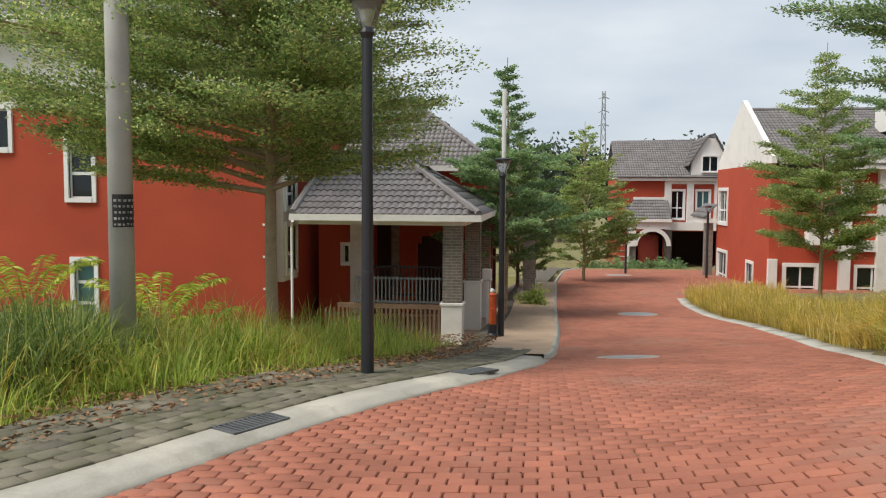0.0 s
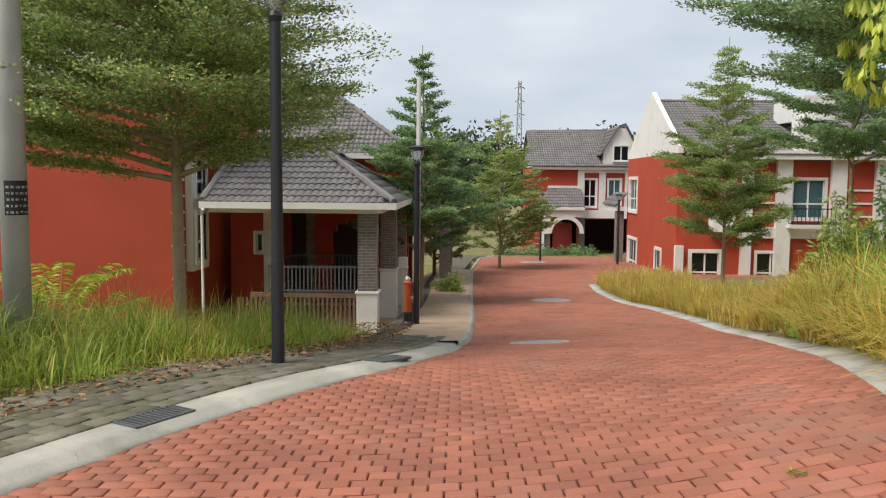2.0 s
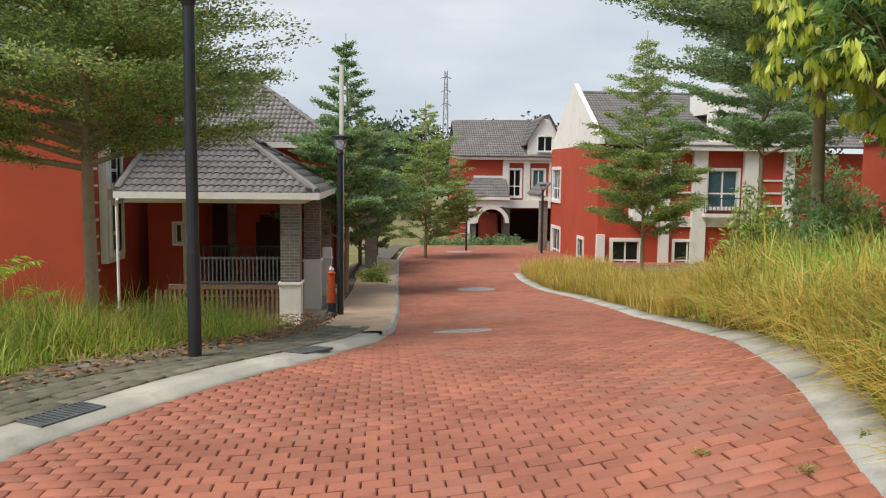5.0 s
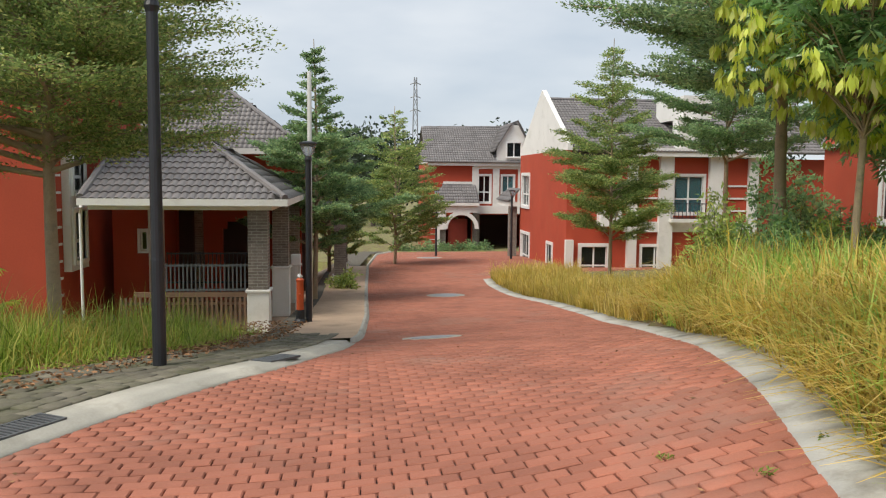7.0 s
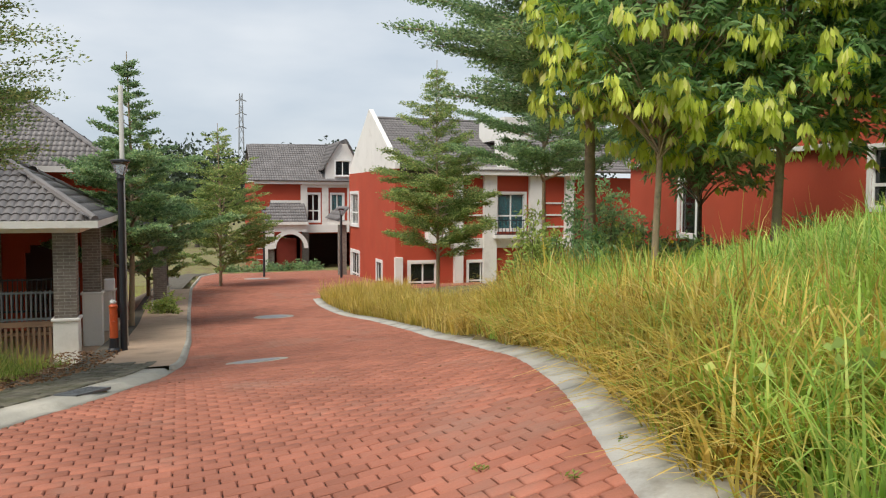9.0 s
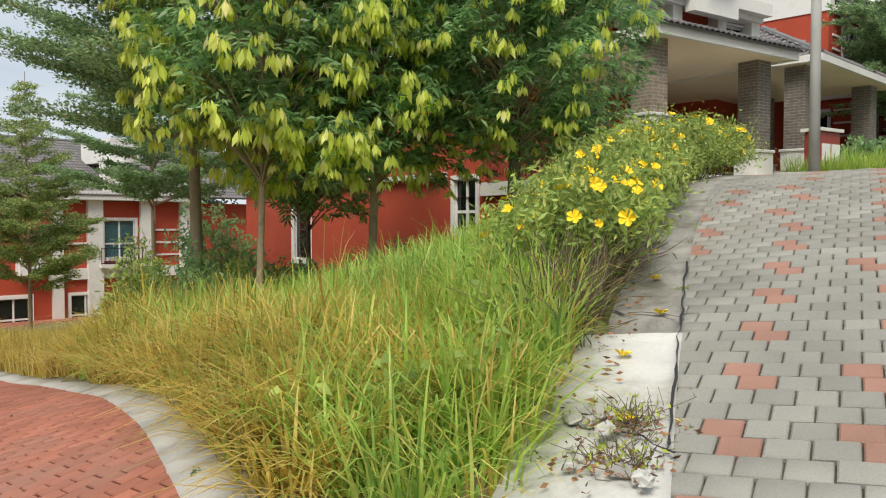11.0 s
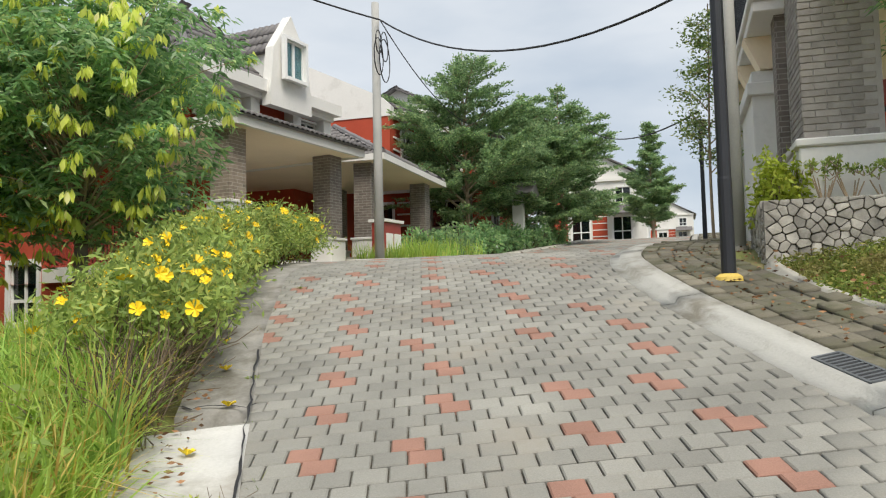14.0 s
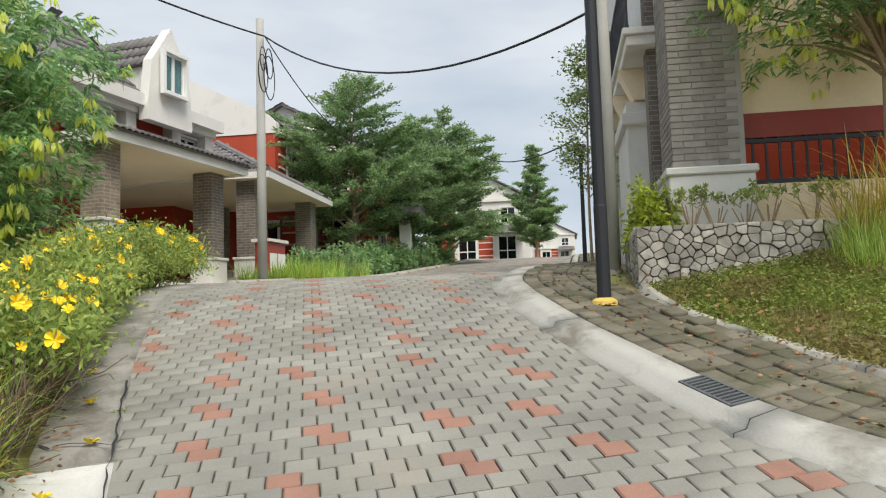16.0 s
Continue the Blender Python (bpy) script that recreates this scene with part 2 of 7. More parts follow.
SHRUB_LEAF = foliage("shrub_leaf", (0.15, 0.23, 0.06), (0.35, 0.46, 0.12), (0.54, 0.56, 0.15), 0.72, 0.42)
GRASS_GREEN = foliage("green_grass", (0.19, 0.34, 0.065), (0.42, 0.62, 0.14), (0.68, 0.68, 0.20), 0.62, 0.5, patch=(0.36, 0.50, 0.07), patch_scale=1.1)
GRASS_GOLD = foliage("golden_grass", (0.30, 0.20, 0.05), (0.62, 0.47, 0.10), (0.82, 0.66, 0.26), 0.6, 0.5, patch=(0.42, 0.38, 0.07), patch_scale=1.6)
TWIG = surface("dry_twig", (0.16, 0.12, 0.08), 0.9, 0.2, 8, 40, 0.0, rand="island", rand_vary=0.3)


def glass(name, tint, rough=0.05):
    m, n, l, b = nodes_of(name)
    b.inputs["Base Color"].default_value = (*tint, 1)
    b.inputs["Roughness"].default_value, b.inputs["Specular IOR Level"].default_value = rough, 0.8
    b.inputs["Transmission Weight"].default_value = 0.75
    tc = n.new("ShaderNodeNewGeometry")
    nz = n.new("ShaderNodeTexNoise")
    nz.inputs["Scale"].default_value = 1.5
    l.new(tc.outputs["Position"], nz.inputs["Vector"])
    bp = n.new("ShaderNodeBump")
    bp.inputs["Strength"].default_value, bp.inputs["Distance"].default_value = 0.05, 0.02
    l.new(nz.outputs["Fac"], bp.inputs["Height"])
    l.new(bp.outputs["Normal"], b.inputs["Normal"])
    return m


GLASS = glass("dark_window_glass", (0.02, 0.035, 0.04))
GLASS_TEAL = glass("teal_curtained_glass", (0.22, 0.48, 0.52), 0.08)
LAMP_GLASS = glass("lamp_glass", (0.55, 0.56, 0.55), 0.2)
TAN = surface("tan_driveway", (0.46, 0.33, 0.23), 0.85, 0.2, 1.2, 50, 0.2, stain=(0.27, 0.20, 0.14), stain_at=0.6, stain_scale=1.2)
LAWN = foliage("short_lawn", (0.10, 0.15, 0.03), (0.22, 0.30, 0.06), (0.44, 0.40, 0.12), 0.66, 0.4, patch=(0.30, 0.24, 0.10), patch_scale=1.1)
BUSH_LEAF = foliage("yellow_green_bush_leaf", (0.20, 0.28, 0.035), (0.42, 0.50, 0.06), (0.62, 0.62, 0.12), 0.8, 0.35)
VERGE_GRASS = foliage("verge_grass", (0.14, 0.22, 0.035), (0.40, 0.54, 0.08), (0.72, 0.68, 0.22), 0.55, 0.5, patch=(0.16, 0.24, 0.04), patch_scale=0.6)
DARK_GRASS = foliage("dark_grass", (0.05, 0.09, 0.025), (0.13, 0.20, 0.045), (0.46, 0.46, 0.14), 0.7, 0.4)
BRICK_ONE = surface("brown_cladding_brick", (0.29, 0.27, 0.245), 0.8, 0.2, 7, 70, 0.3, rand="object", rand_vary=0.16, stain=(0.35, 0.33, 0.31), stain_at=0.6, stain_scale=3)
MORTAR = surface("pale_mortar", (0.38, 0.36, 0.34), 0.9, 0.15, 6, 60, 0.3)
WORN_MARK = surface("worn_white_mark", (0.42, 0.42, 0.40), 0.8, 0.4, 20, 60, 0.0, stain=(0.05, 0.05, 0.05), stain_at=0.5, stain_scale=25)
GRATE_STEEL = surface("dark_grate_steel", (0.13, 0.14, 0.15), 0.55, 0.25, 6, 50, 0.1, metal=0.3)


# ---- building helpers ----
def thing(name, at, label, category, group="", kind="", turn=0.0):
    ob = new(name)
    ob.empty_display_size = 0.1
    ob.matrix_world = pose(*at, 0, 0, turn)
    return tagged(ob, label, category, group, kind)


def part(name, bm, material, parent=None, label="", smooth=False):
    """Links a bmesh as one mesh object under a thing or a part."""
    me = bpy.data.meshes.new(name)
    bm.to_mesh(me)
    bm.free()
    me.materials.append(material)
    if smooth:
        me.polygons.foreach_set("use_smooth", [True] * len(me.polygons))
    ob = new(name, me)
    if parent is not None:
        ob.parent = parent
    if label:
        ob["label"] = label
    return ob


def mesh_np(name, verts, faces, material, parent=None, label="", smooth=False, mats=None, index=None):
    """A mesh object from arrays: verts (n, 3), faces (m, k)."""
    me = bpy.data.meshes.new(name)
    verts, faces = np.asarray(verts, np.float32), np.asarray(faces, np.int32)
    m, k = faces.shape
    me.vertices.add(len(verts))
    me.vertices.foreach_set("co", verts.ravel())
    me.loops.add(m * k)
    me.loops.foreach_set("vertex_index", faces.ravel())
    me.polygons.add(m)
    me.polygons.foreach_set("loop_start", np.arange(0, m * k, k, dtype=np.int32))
    me.polygons.foreach_set("loop_total", np.full(m, k, np.int32))
    for mt in mats or [material]:
        me.materials.append(mt)
    if index is not None:
        me.polygons.foreach_set("material_index", np.asarray(index, np.int32))
    if smooth:
        me.polygons.foreach_set("use_smooth", np.ones(m, bool))
    me.update(calc_edges=True)
    ob = new(name, me)
    if parent is not None:
        ob.parent = parent
    if label:
        ob["label"] = label
    return ob


def box(bm, x0, x1, y0, y1, z0, z1, bevel=0.0):
    vs = bmesh.ops.create_cube(bm, size=1.0, matrix=Matrix.Translation(((x0 + x1) / 2, (y0 + y1) / 2, (z0 + z1) / 2)) @ Matrix.Diagonal((x1 - x0, y1 - y0, z1 - z0, 1)))["verts"]
    if bevel:
        es = list({e for v in vs for e in v.link_edges})
        bmesh.ops.bevel(bm, geom=es, offset=bevel, segments=1, affect="EDGES")
    return bm


def boxes(*dims, bevel=0.0):
    bm = bmesh.new()
    for d in dims:
        box(bm, *d, bevel=bevel)
    return bm


def tube(points, radii, sides=8, closed=True):
    """A tapering tube along points, as a bmesh."""
    bm = bmesh.new()
    pts = [Vector(p) for p in points]
    rings = []
    for i, p in enumerate(pts):
        d = (pts[min(i + 1, len(pts) - 1)] - pts[max(i - 1, 0)]).normalized()
        a = d.cross(Vector((0, 0, 1)) if abs(d.z) < 0.9 else Vector((1, 0, 0))).normalized()
        b = d.cross(a)
        r = radii[i] if hasattr(radii, "__len__") else radii
        rings.append([bm.verts.new(p + r * (math.cos(t) * a + math.sin(t) * b)) for t in [2 * math.pi * k / sides for k in range(sides)]])
    for q, w in zip(rings, rings[1:]):
        for k in range(sides):
            bm.faces.new((q[k], q[(k + 1) % sides], w[(k + 1) % sides], w[k]))
    if closed:
        bm.faces.new(rings[0][::-1])
        bm.faces.new(rings[-1])
    bmesh.ops.recalc_face_normals(bm, faces=bm.faces)
    return bm


# ---- the lie of the land ----
PY = np.array([(-30, 1.6), (-10, 0.6), (-4, 0.1), (-1.5, 0), (0, 0), (4.5, 0.0), (8, -0.14), (13.5, -1.0), (24, -1.9), (35, -2.25), (52, -3.05), (80, -4.0), (200, -6)])
PX = np.array([(-40, -1.5), (-10, -0.1), (0, 0), (10.3, 2.4), (14, 2.62), (23, 3.1), (35, 4.3), (60, 6), (200, 10)])


def ease(a, b, v):
    u = np.clip((v - a) / (b - a), 0, 1)
    return u * u * (3 - 2 * u)


def profile(tab, v):
    return sum(np.interp(v + d * 1.2, tab[:, 0], tab[:, 1]) for d in (-1, -0.6, -0.2, 0.2, 0.6, 1)) / 6


def land(x, y):
    """Height of the street surface, carried on over the whole site."""
    x, y = np.asarray(x, float), np.asarray(y, float)
    q = y - 0.45 * np.clip(x, 0, 14)
    return -0.055 + profile(PY, y) + profile(PX, x) * (1 - ease(1, 7.5, q) * 0.75 - ease(7, 25, q) * 0.21)


def lay(x, y):
    """The slope at a place, as a matrix whose z axis stands on the street."""
    e = 0.1
    gx = float(land(x + e, y) - land(x - e, y)) / (2 * e)
    gy = float(land(x, y + e) - land(x, y - e)) / (2 * e)
    return Vector((-gx, -gy, 1)).normalized()


# edges of the two roads in plan
RED_LEFT = np.array([(-6.0, -3.0), (-4.6, 0.8), (-3.2, 3.1), (-2.45, 4.3), (-2.05, 5.25), (-1.45, 6.5), (-0.45, 8.3), (0.02, 10.2), (0.29, 13.2), (0.45, 17.4), (0.55, 26.7), (0.75, 36.5), (1.4, 46.8), (2.4, 50.0)])
RED_RIGHT = np.array([(2.0, -3.0), (1.9, 1.9), (2.11, 3.01), (2.35, 3.75), (2.72, 4.86), (3.36, 7.2), (3.80, 9.44), (4.3, 12.0), (4.65, 15.0), (4.88, 20.0), (4.7, 27.2), (4.9, 29.5), (7.0, 31.5), (13.0, 33.0), (13.5, 50.0)])
GREY_LEFT = np.array([(1.9, 0.7), (2.6, 1.05), (3.31, 1.41), (4.05, 1.81), (4.91, 2.24), (6.9, 3.25), (9.75, 4.47), (14, 5.3), (20, 5.0), (30, 3.6), (60, 2.5)])
GREY_RIGHT = np.array([(1.9, -3.3), (3.43, -2.52), (4.45, -1.75), (4.76, -1.45), (5.25, -1.08), (5.71, -0.90), (7.26, -0.22), (8.78, 0.31), (9.6, 0.49), (10.6, 0.40), (12.5, 0.1), (24, -0.5), (60, -1.5)])


def red_edges(y):
    return np.interp(y, RED_LEFT[:, 1], RED_LEFT[:, 0]), np.interp(y, RED_RIGHT[:, 1], RED_RIGHT[:, 0])


def grey_edges(x):
    return np.interp(x, GREY_RIGHT[:, 0], GREY_RIGHT[:, 1]), np.interp(x, GREY_LEFT[:, 0], GREY_LEFT[:, 1])


def on_red(x, y, grow=0.0):
    a, b = red_edges(y)
    return (x > a - grow) & (x < b + grow) & (y > -3) & (y < 50)


def on_grey(x, y, grow=0.0):
    a, b = grey_edges(x)
    return (y > a - grow) & (y < b + grow) & (x > 1.9) & (x < 60)


def smooth_line(pts, step=0.25):
    """A rounded polyline through the plan points, at even steps."""
    p = np.asarray(pts, float)
    s = np.r_[0, np.cumsum(np.hypot(*np.diff(p, axis=0).T))]
    n = max(int(s[-1] / step), 4)
    u = np.linspace(0, s[-1], n)
    r = step * 1.6
    return np.stack([sum(np.interp(np.clip(u + d * r, 0, s[-1]), s, p[:, k]) for d in (-1, -0.5, 0, 0.5, 1)) / 5 for k in (0, 1)], 1)


def offset_line(line, d):
    """The line moved d to its left."""
    t = np.gradient(line, axis=0)
    t /= np.hypot(*t.T)[:, None]
    return line + d * np.stack([-t[:, 1], t[:, 0]], 1)


def rise(x, y):
    """What the gardens stand above or below the street."""
    x, y = np.asarray(x, float), np.asarray(y, float)
    edge = np.interp(x, [3, 4.8, 5.73, 6.56, 7.59, 8.51, 10.5], [-3.4, -2.75, -2.2, -1.75, -1.3, -1.12, -1.0])
    bank = np.clip(edge - 0.15 - y, 0, 4) * 0.13 * ((x > 2) & (x < 9))
    dip = -0.45 * ease(0.5, 4.0, -1.0 - 0.25 * (14 - y) - x) * ((y > 9) & (y < 40))
    mound = 0.3 * np.exp(-(((x - 6.8) / 2.6) ** 2 + ((y - 10.2) / 2.8) ** 2))
    crest = 0.36 * np.exp(-(((x - 5.7) / 1.5) ** 2 + ((y - 10.2) / 2.2) ** 2)) * ease(0.15, 1.3, x - red_edges(y)[1])
    yard = -0.38 * ease(0.0, 1.1, -0.75 - x) * ease(13.5, 16, y) * (y < 40)
    return bank + dip + mound + crest + yard


def ground_z(x, y):
    return land(x, y) + rise(x, y) + 0.06


def axis_steps(lo, a, b, hi, step):
    far = lambda v, w: v + (w - v) * (np.linspace(0, 1, 14)[1:] ** 2.2)  # noqa: E731
    return np.r_[far(a, lo)[::-1], np.arange(a, b, step), b, far(b, hi)]


gx, gy = axis_steps(-900, -16, 34, 900, 0.4), axis_steps(-900, -10, 62, 1500, 0.4)
GX, GY = np.meshgrid(gx, gy)
GZ = ground_z(GX, GY) - 0.25 * (on_red(GX, GY, 0.3) | on_grey(GX, GY, 0.45))
GZ += 0.02 * np.sin(GX * 3.1) * np.cos(GY * 2.7)
idx = np.arange(GX.size).reshape(GX.shape)
quads = np.stack([idx[:-1, :-1], idx[:-1, 1:], idx[1:, 1:], idx[1:, :-1]], -1).reshape(-1, 4)
ground = mesh_np("ground", np.stack([GX, GY, GZ], -1).reshape(-1, 3), quads, SOIL, smooth=True)
tagged(ground, "sloping soil ground with thin grass", "ground", kind="structure")


def strip(name, left, right, material, up, cols=8):
    """A sheet between two plan lines with as many points, laid on the street."""
    f = np.linspace(0, 1, cols + 1)[None, :, None]
    p = left[:, None] * (1 - f) + right[:, None] * f
    z = land(p[..., 0], p[..., 1]) + up
    i = np.arange(z.size).reshape(z.shape)
    q = np.stack([i[:-1, :-1], i[:-1, 1:], i[1:, 1:], i[1:, :-1]], -1).reshape(-1, 4)
    return mesh_np(name, np.concatenate([p, z[..., None]], -1).reshape(-1, 3), q, material, smooth=True)


ys = np.arange(-3, 50.01, 0.3)
ra, rb = red_edges(ys)
road_red = tagged(strip("road_1", np.stack([ra, ys], 1), np.stack([rb, ys], 1), JOINT_RED, 0.03, 20), "red brick-paved road running downhill", "road", kind="structure")
xs = np.arange(1.95, 60, 0.3)
ga, gb = grey_edges(xs)
road_grey = tagged(strip("road_2", np.stack([xs, ga], 1), np.stack([xs, gb], 1), JOINT_GREY, 0.026, 14), "grey and terracotta paved road climbing a hill", "road", kind="structure")


# ---- kerbs ----
def kerb(name, line, width, label, lip=0.05, top=0.13, length=1.0, material=CONCRETE, back=0.0):
    """A run of cast kerb blocks along a plan line; the road lies to its right, the kerb to its left."""
    run = thing(name, (0, 0, 0), label, "kerb", kind="structure")
    across = np.array([0.0, 0.0, 0.10, 0.16, 1.0, 1.0]) * width
    high = np.array([-0.1, lip - 0.004, lip, top - 0.012, top, back - 0.1])
    across[2:4] = min(0.10, width * 0.28), min(0.14, width * 0.36)
    rings = []
    for d, h in zip(across, high):
        p = offset_line(line, d)
        rings.append(np.c_[p, land(p[:, 0], p[:, 1]) + h])
    rings = np.stack(rings, 1)
    step = max(int(length / 0.25), 1)
    for a in range(0, len(line) - 1, step):
        b = min(a + step, len(line) - 1)
        seg = rings[a : b + 1].copy()
        # narrow joints between the blocks
        seg[0] += (seg[1] - seg[0]) * 0.015
        seg[-1] += (seg[-2] - seg[-1]) * 0.015
        n, k = seg.shape[:2]
        i = np.arange(n * k).reshape(n, k)
        q = np.stack([i[:-1, :-1], i[1:, :-1], i[1:, 1:], i[:-1, 1:]], -1).reshape(-1, 4)
        caps = [[i[e, 0], i[e, 1], i[e, 2], i[e, 3]] for e in (0, -1)] + [[i[e, 0], i[e, 3], i[e, 4], i[e, 5]] for e in (0, -1)]
        mesh_np("kerb_block", seg.reshape(-1, 3), np.concatenate([q, caps]), material, run)
    return run


kerb_left_line = smooth_line(RED_LEFT[1:])
kerb("kerb_1", smooth_line(np.r_[RED_LEFT[1:8], [(0.17, 11.9)]]), 0.42, "pale concrete kerb blocks beside the red road", lip=0.066, top=0.115, length=1.5)
kerb("kerb_9", smooth_line(np.r_[[(0.17, 11.93)], RED_LEFT[8:]]), 0.11, "thin flush concrete edge between driveway and red road", lip=0.066, top=0.122, length=2.0)
kerb("kerb_2", smooth_line(RED_RIGHT[1:12])[::-1], 0.34, "weathered concrete kerb below the grass bank", lip=0.068, top=0.085, length=3.5, material=APRON)
kerb("kerb_3", smooth_line(GREY_RIGHT[:11])[::-1], 0.34, "white concrete kerb curving round the paved footway", lip=0.066, top=0.125, length=2.5, material=APRON)
kerb("kerb_4", smooth_line(GREY_RIGHT[10:])[::-1], 0.3, "white concrete kerb at the hilltop", lip=0.05, top=0.13)
kerb("kerb_5", smooth_line(GREY_LEFT[1:5]), 0.68, "cracked white concrete apron along the paved road", lip=0.068, top=0.085, length=1.7, material=WHITE_APRON)
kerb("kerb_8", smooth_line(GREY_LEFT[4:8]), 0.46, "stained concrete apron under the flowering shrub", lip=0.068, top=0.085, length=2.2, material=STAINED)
kerb("kerb_6", smooth_line(GREY_LEFT[7:]), 0.3, "concrete kerb at the hilltop", lip=0.05, top=0.12)

# footways of small mossy setts
footway_red = strip("pavement_1", offset_line(kerb_left_line, 0.42), offset_line(kerb_left_line, 1.75), JOINT_GREY, 0.095, 4)
tagged(footway_red, "mossy grey sett footway beside the red road", "footway", kind="structure")
right_line = smooth_line(GREY_RIGHT[1:])
footway_grey = strip("pavement_2", offset_line(right_line, -1.20), offset_line(right_line, -0.34), JOINT_GREY, 0.105, 4)
tagged(footway_grey, "weedy dark sett footway beside the hill road", "footway", kind="structure")

# ---- houses ----


def wall(dims, holes=(), thick=0.2):
    """A wall as a bmesh. dims: axis 'x' or 'y' it runs along, its plane, from, to, bottom, top; holes: (from, to, bottom, top)."""
    axis, at, a, b, z0, z1 = dims
    us = sorted({a, b, *[h[0] for h in holes], *[h[1] for h in holes]})
    zs = sorted({z0, z1, *[h[2] for h in holes], *[h[3] for h in holes]})
    bm = bmesh.new()
    for u0, u1 in zip(us, us[1:]):
        for w0, w1 in zip(zs, zs[1:]):
            um, wm = (u0 + u1) / 2, (w0 + w1) / 2
            if any(h[0] < um < h[1] and h[2] < wm < h[3] for h in holes):
                continue
            if axis == "x":
                box(bm, u0, u1, at, at + thick, w0, w1)
            else:
                box(bm, at, at + thick, u0, u1, w0, w1)
    bmesh.ops.remove_doubles(bm, verts=bm.verts, dist=1e-4)
    return bm


def window(parent, axis, face, u0, u1, z0, z1, out, cols=2, rows=2, trim=0.1, pane_mat=None, name="window"):
    """A framed window in an opening. out: which way the outer face looks along the other axis, +1 or -1."""
    def b3(bm, ua, ub, da, db, za, zb):
        lo, hi = sorted((face + out * da, face + out * db))
        box(bm, *((ua, ub, lo, hi) if axis == "x" else (lo, hi, ua, ub)), za, zb)

    fr = bmesh.new()
    t = trim
    b3(fr, u0 - t, u0, -0.05, 0.05, z0 - t, z1 + t)
    b3(fr, u1, u1 + t, -0.05, 0.05, z0 - t, z1 + t)
    b3(fr, u0, u1, -0.05, 0.05, z1, z1 + t)
    b3(fr, u0, u1, -0.05, 0.07, z0 - t, z0)
    win = part(name, fr, FRAME, parent)
    sash = bmesh.new()
    m = 0.035
    for c in range(cols + 1):
        u = u0 + (u1 - u0) * c / cols
        b3(sash, max(u - m, u0), min(u + m, u1), -0.1, -0.04, z0, z1)
    for r in range(rows + 1):
        z = z0 + (z1 - z0) * (r / rows if rows != 2 else (0, 0.38, 1)[r])
        b3(sash, u0, u1, -0.095, -0.045, max(z - m, z0), min(z + m, z1))
    part("sash", sash, FRAME, win)
    for c in range(cols):
        a, b = u0 + (u1 - u0) * c / cols + m, u0 + (u1 - u0) * (c + 1) / cols - m
        pn = bmesh.new()
        b3(pn, a, b, -0.08, -0.07, z0 + m, z1 - m)
        part("pane", pn, pane_mat or GLASS, win)
    # teal windows get a curtain, the others a dark sheet as painted room shade
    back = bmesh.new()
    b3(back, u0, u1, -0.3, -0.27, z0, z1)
    part("curtain_or_shade_sheet", back, CURTAIN if pane_mat is GLASS_TEAL else ROOM_SHADE, win)
    return win


TILE_W, TILE_L = 0.32, 0.32


def tile_shape():
    n = 9
    u = np.linspace(0, 1, n) * TILE_W
    h = 0.010 + 0.034 * np.abs(np.sin(np.linspace(0, 2 * math.pi, n))) ** 0.8
    top0 = np.stack([u, np.zeros(n), h + 0.022], 1)
    top1 = np.stack([u, np.full(n, TILE_L + 0.05), h - 0.012], 1)
    low = np.stack([u, np.zeros(n), h - 0.024], 1)
    v = np.concatenate([top0, top1, low])
    f = [[i, i + 1, i + n + 1, i + n] for i in range(n - 1)] + [[i + 2 * n, i + 2 * n + 1, i + 1, i] for i in range(n - 1)]
    return v, np.array(f)


TILE_V, TILE_F = tile_shape()
tile_mesh = bpy.data.meshes.new("roof_tile")
tile_mesh.from_pydata(TILE_V.tolist(), [], TILE_F.tolist())
tile_mesh.materials.append(ROOF_ONE)


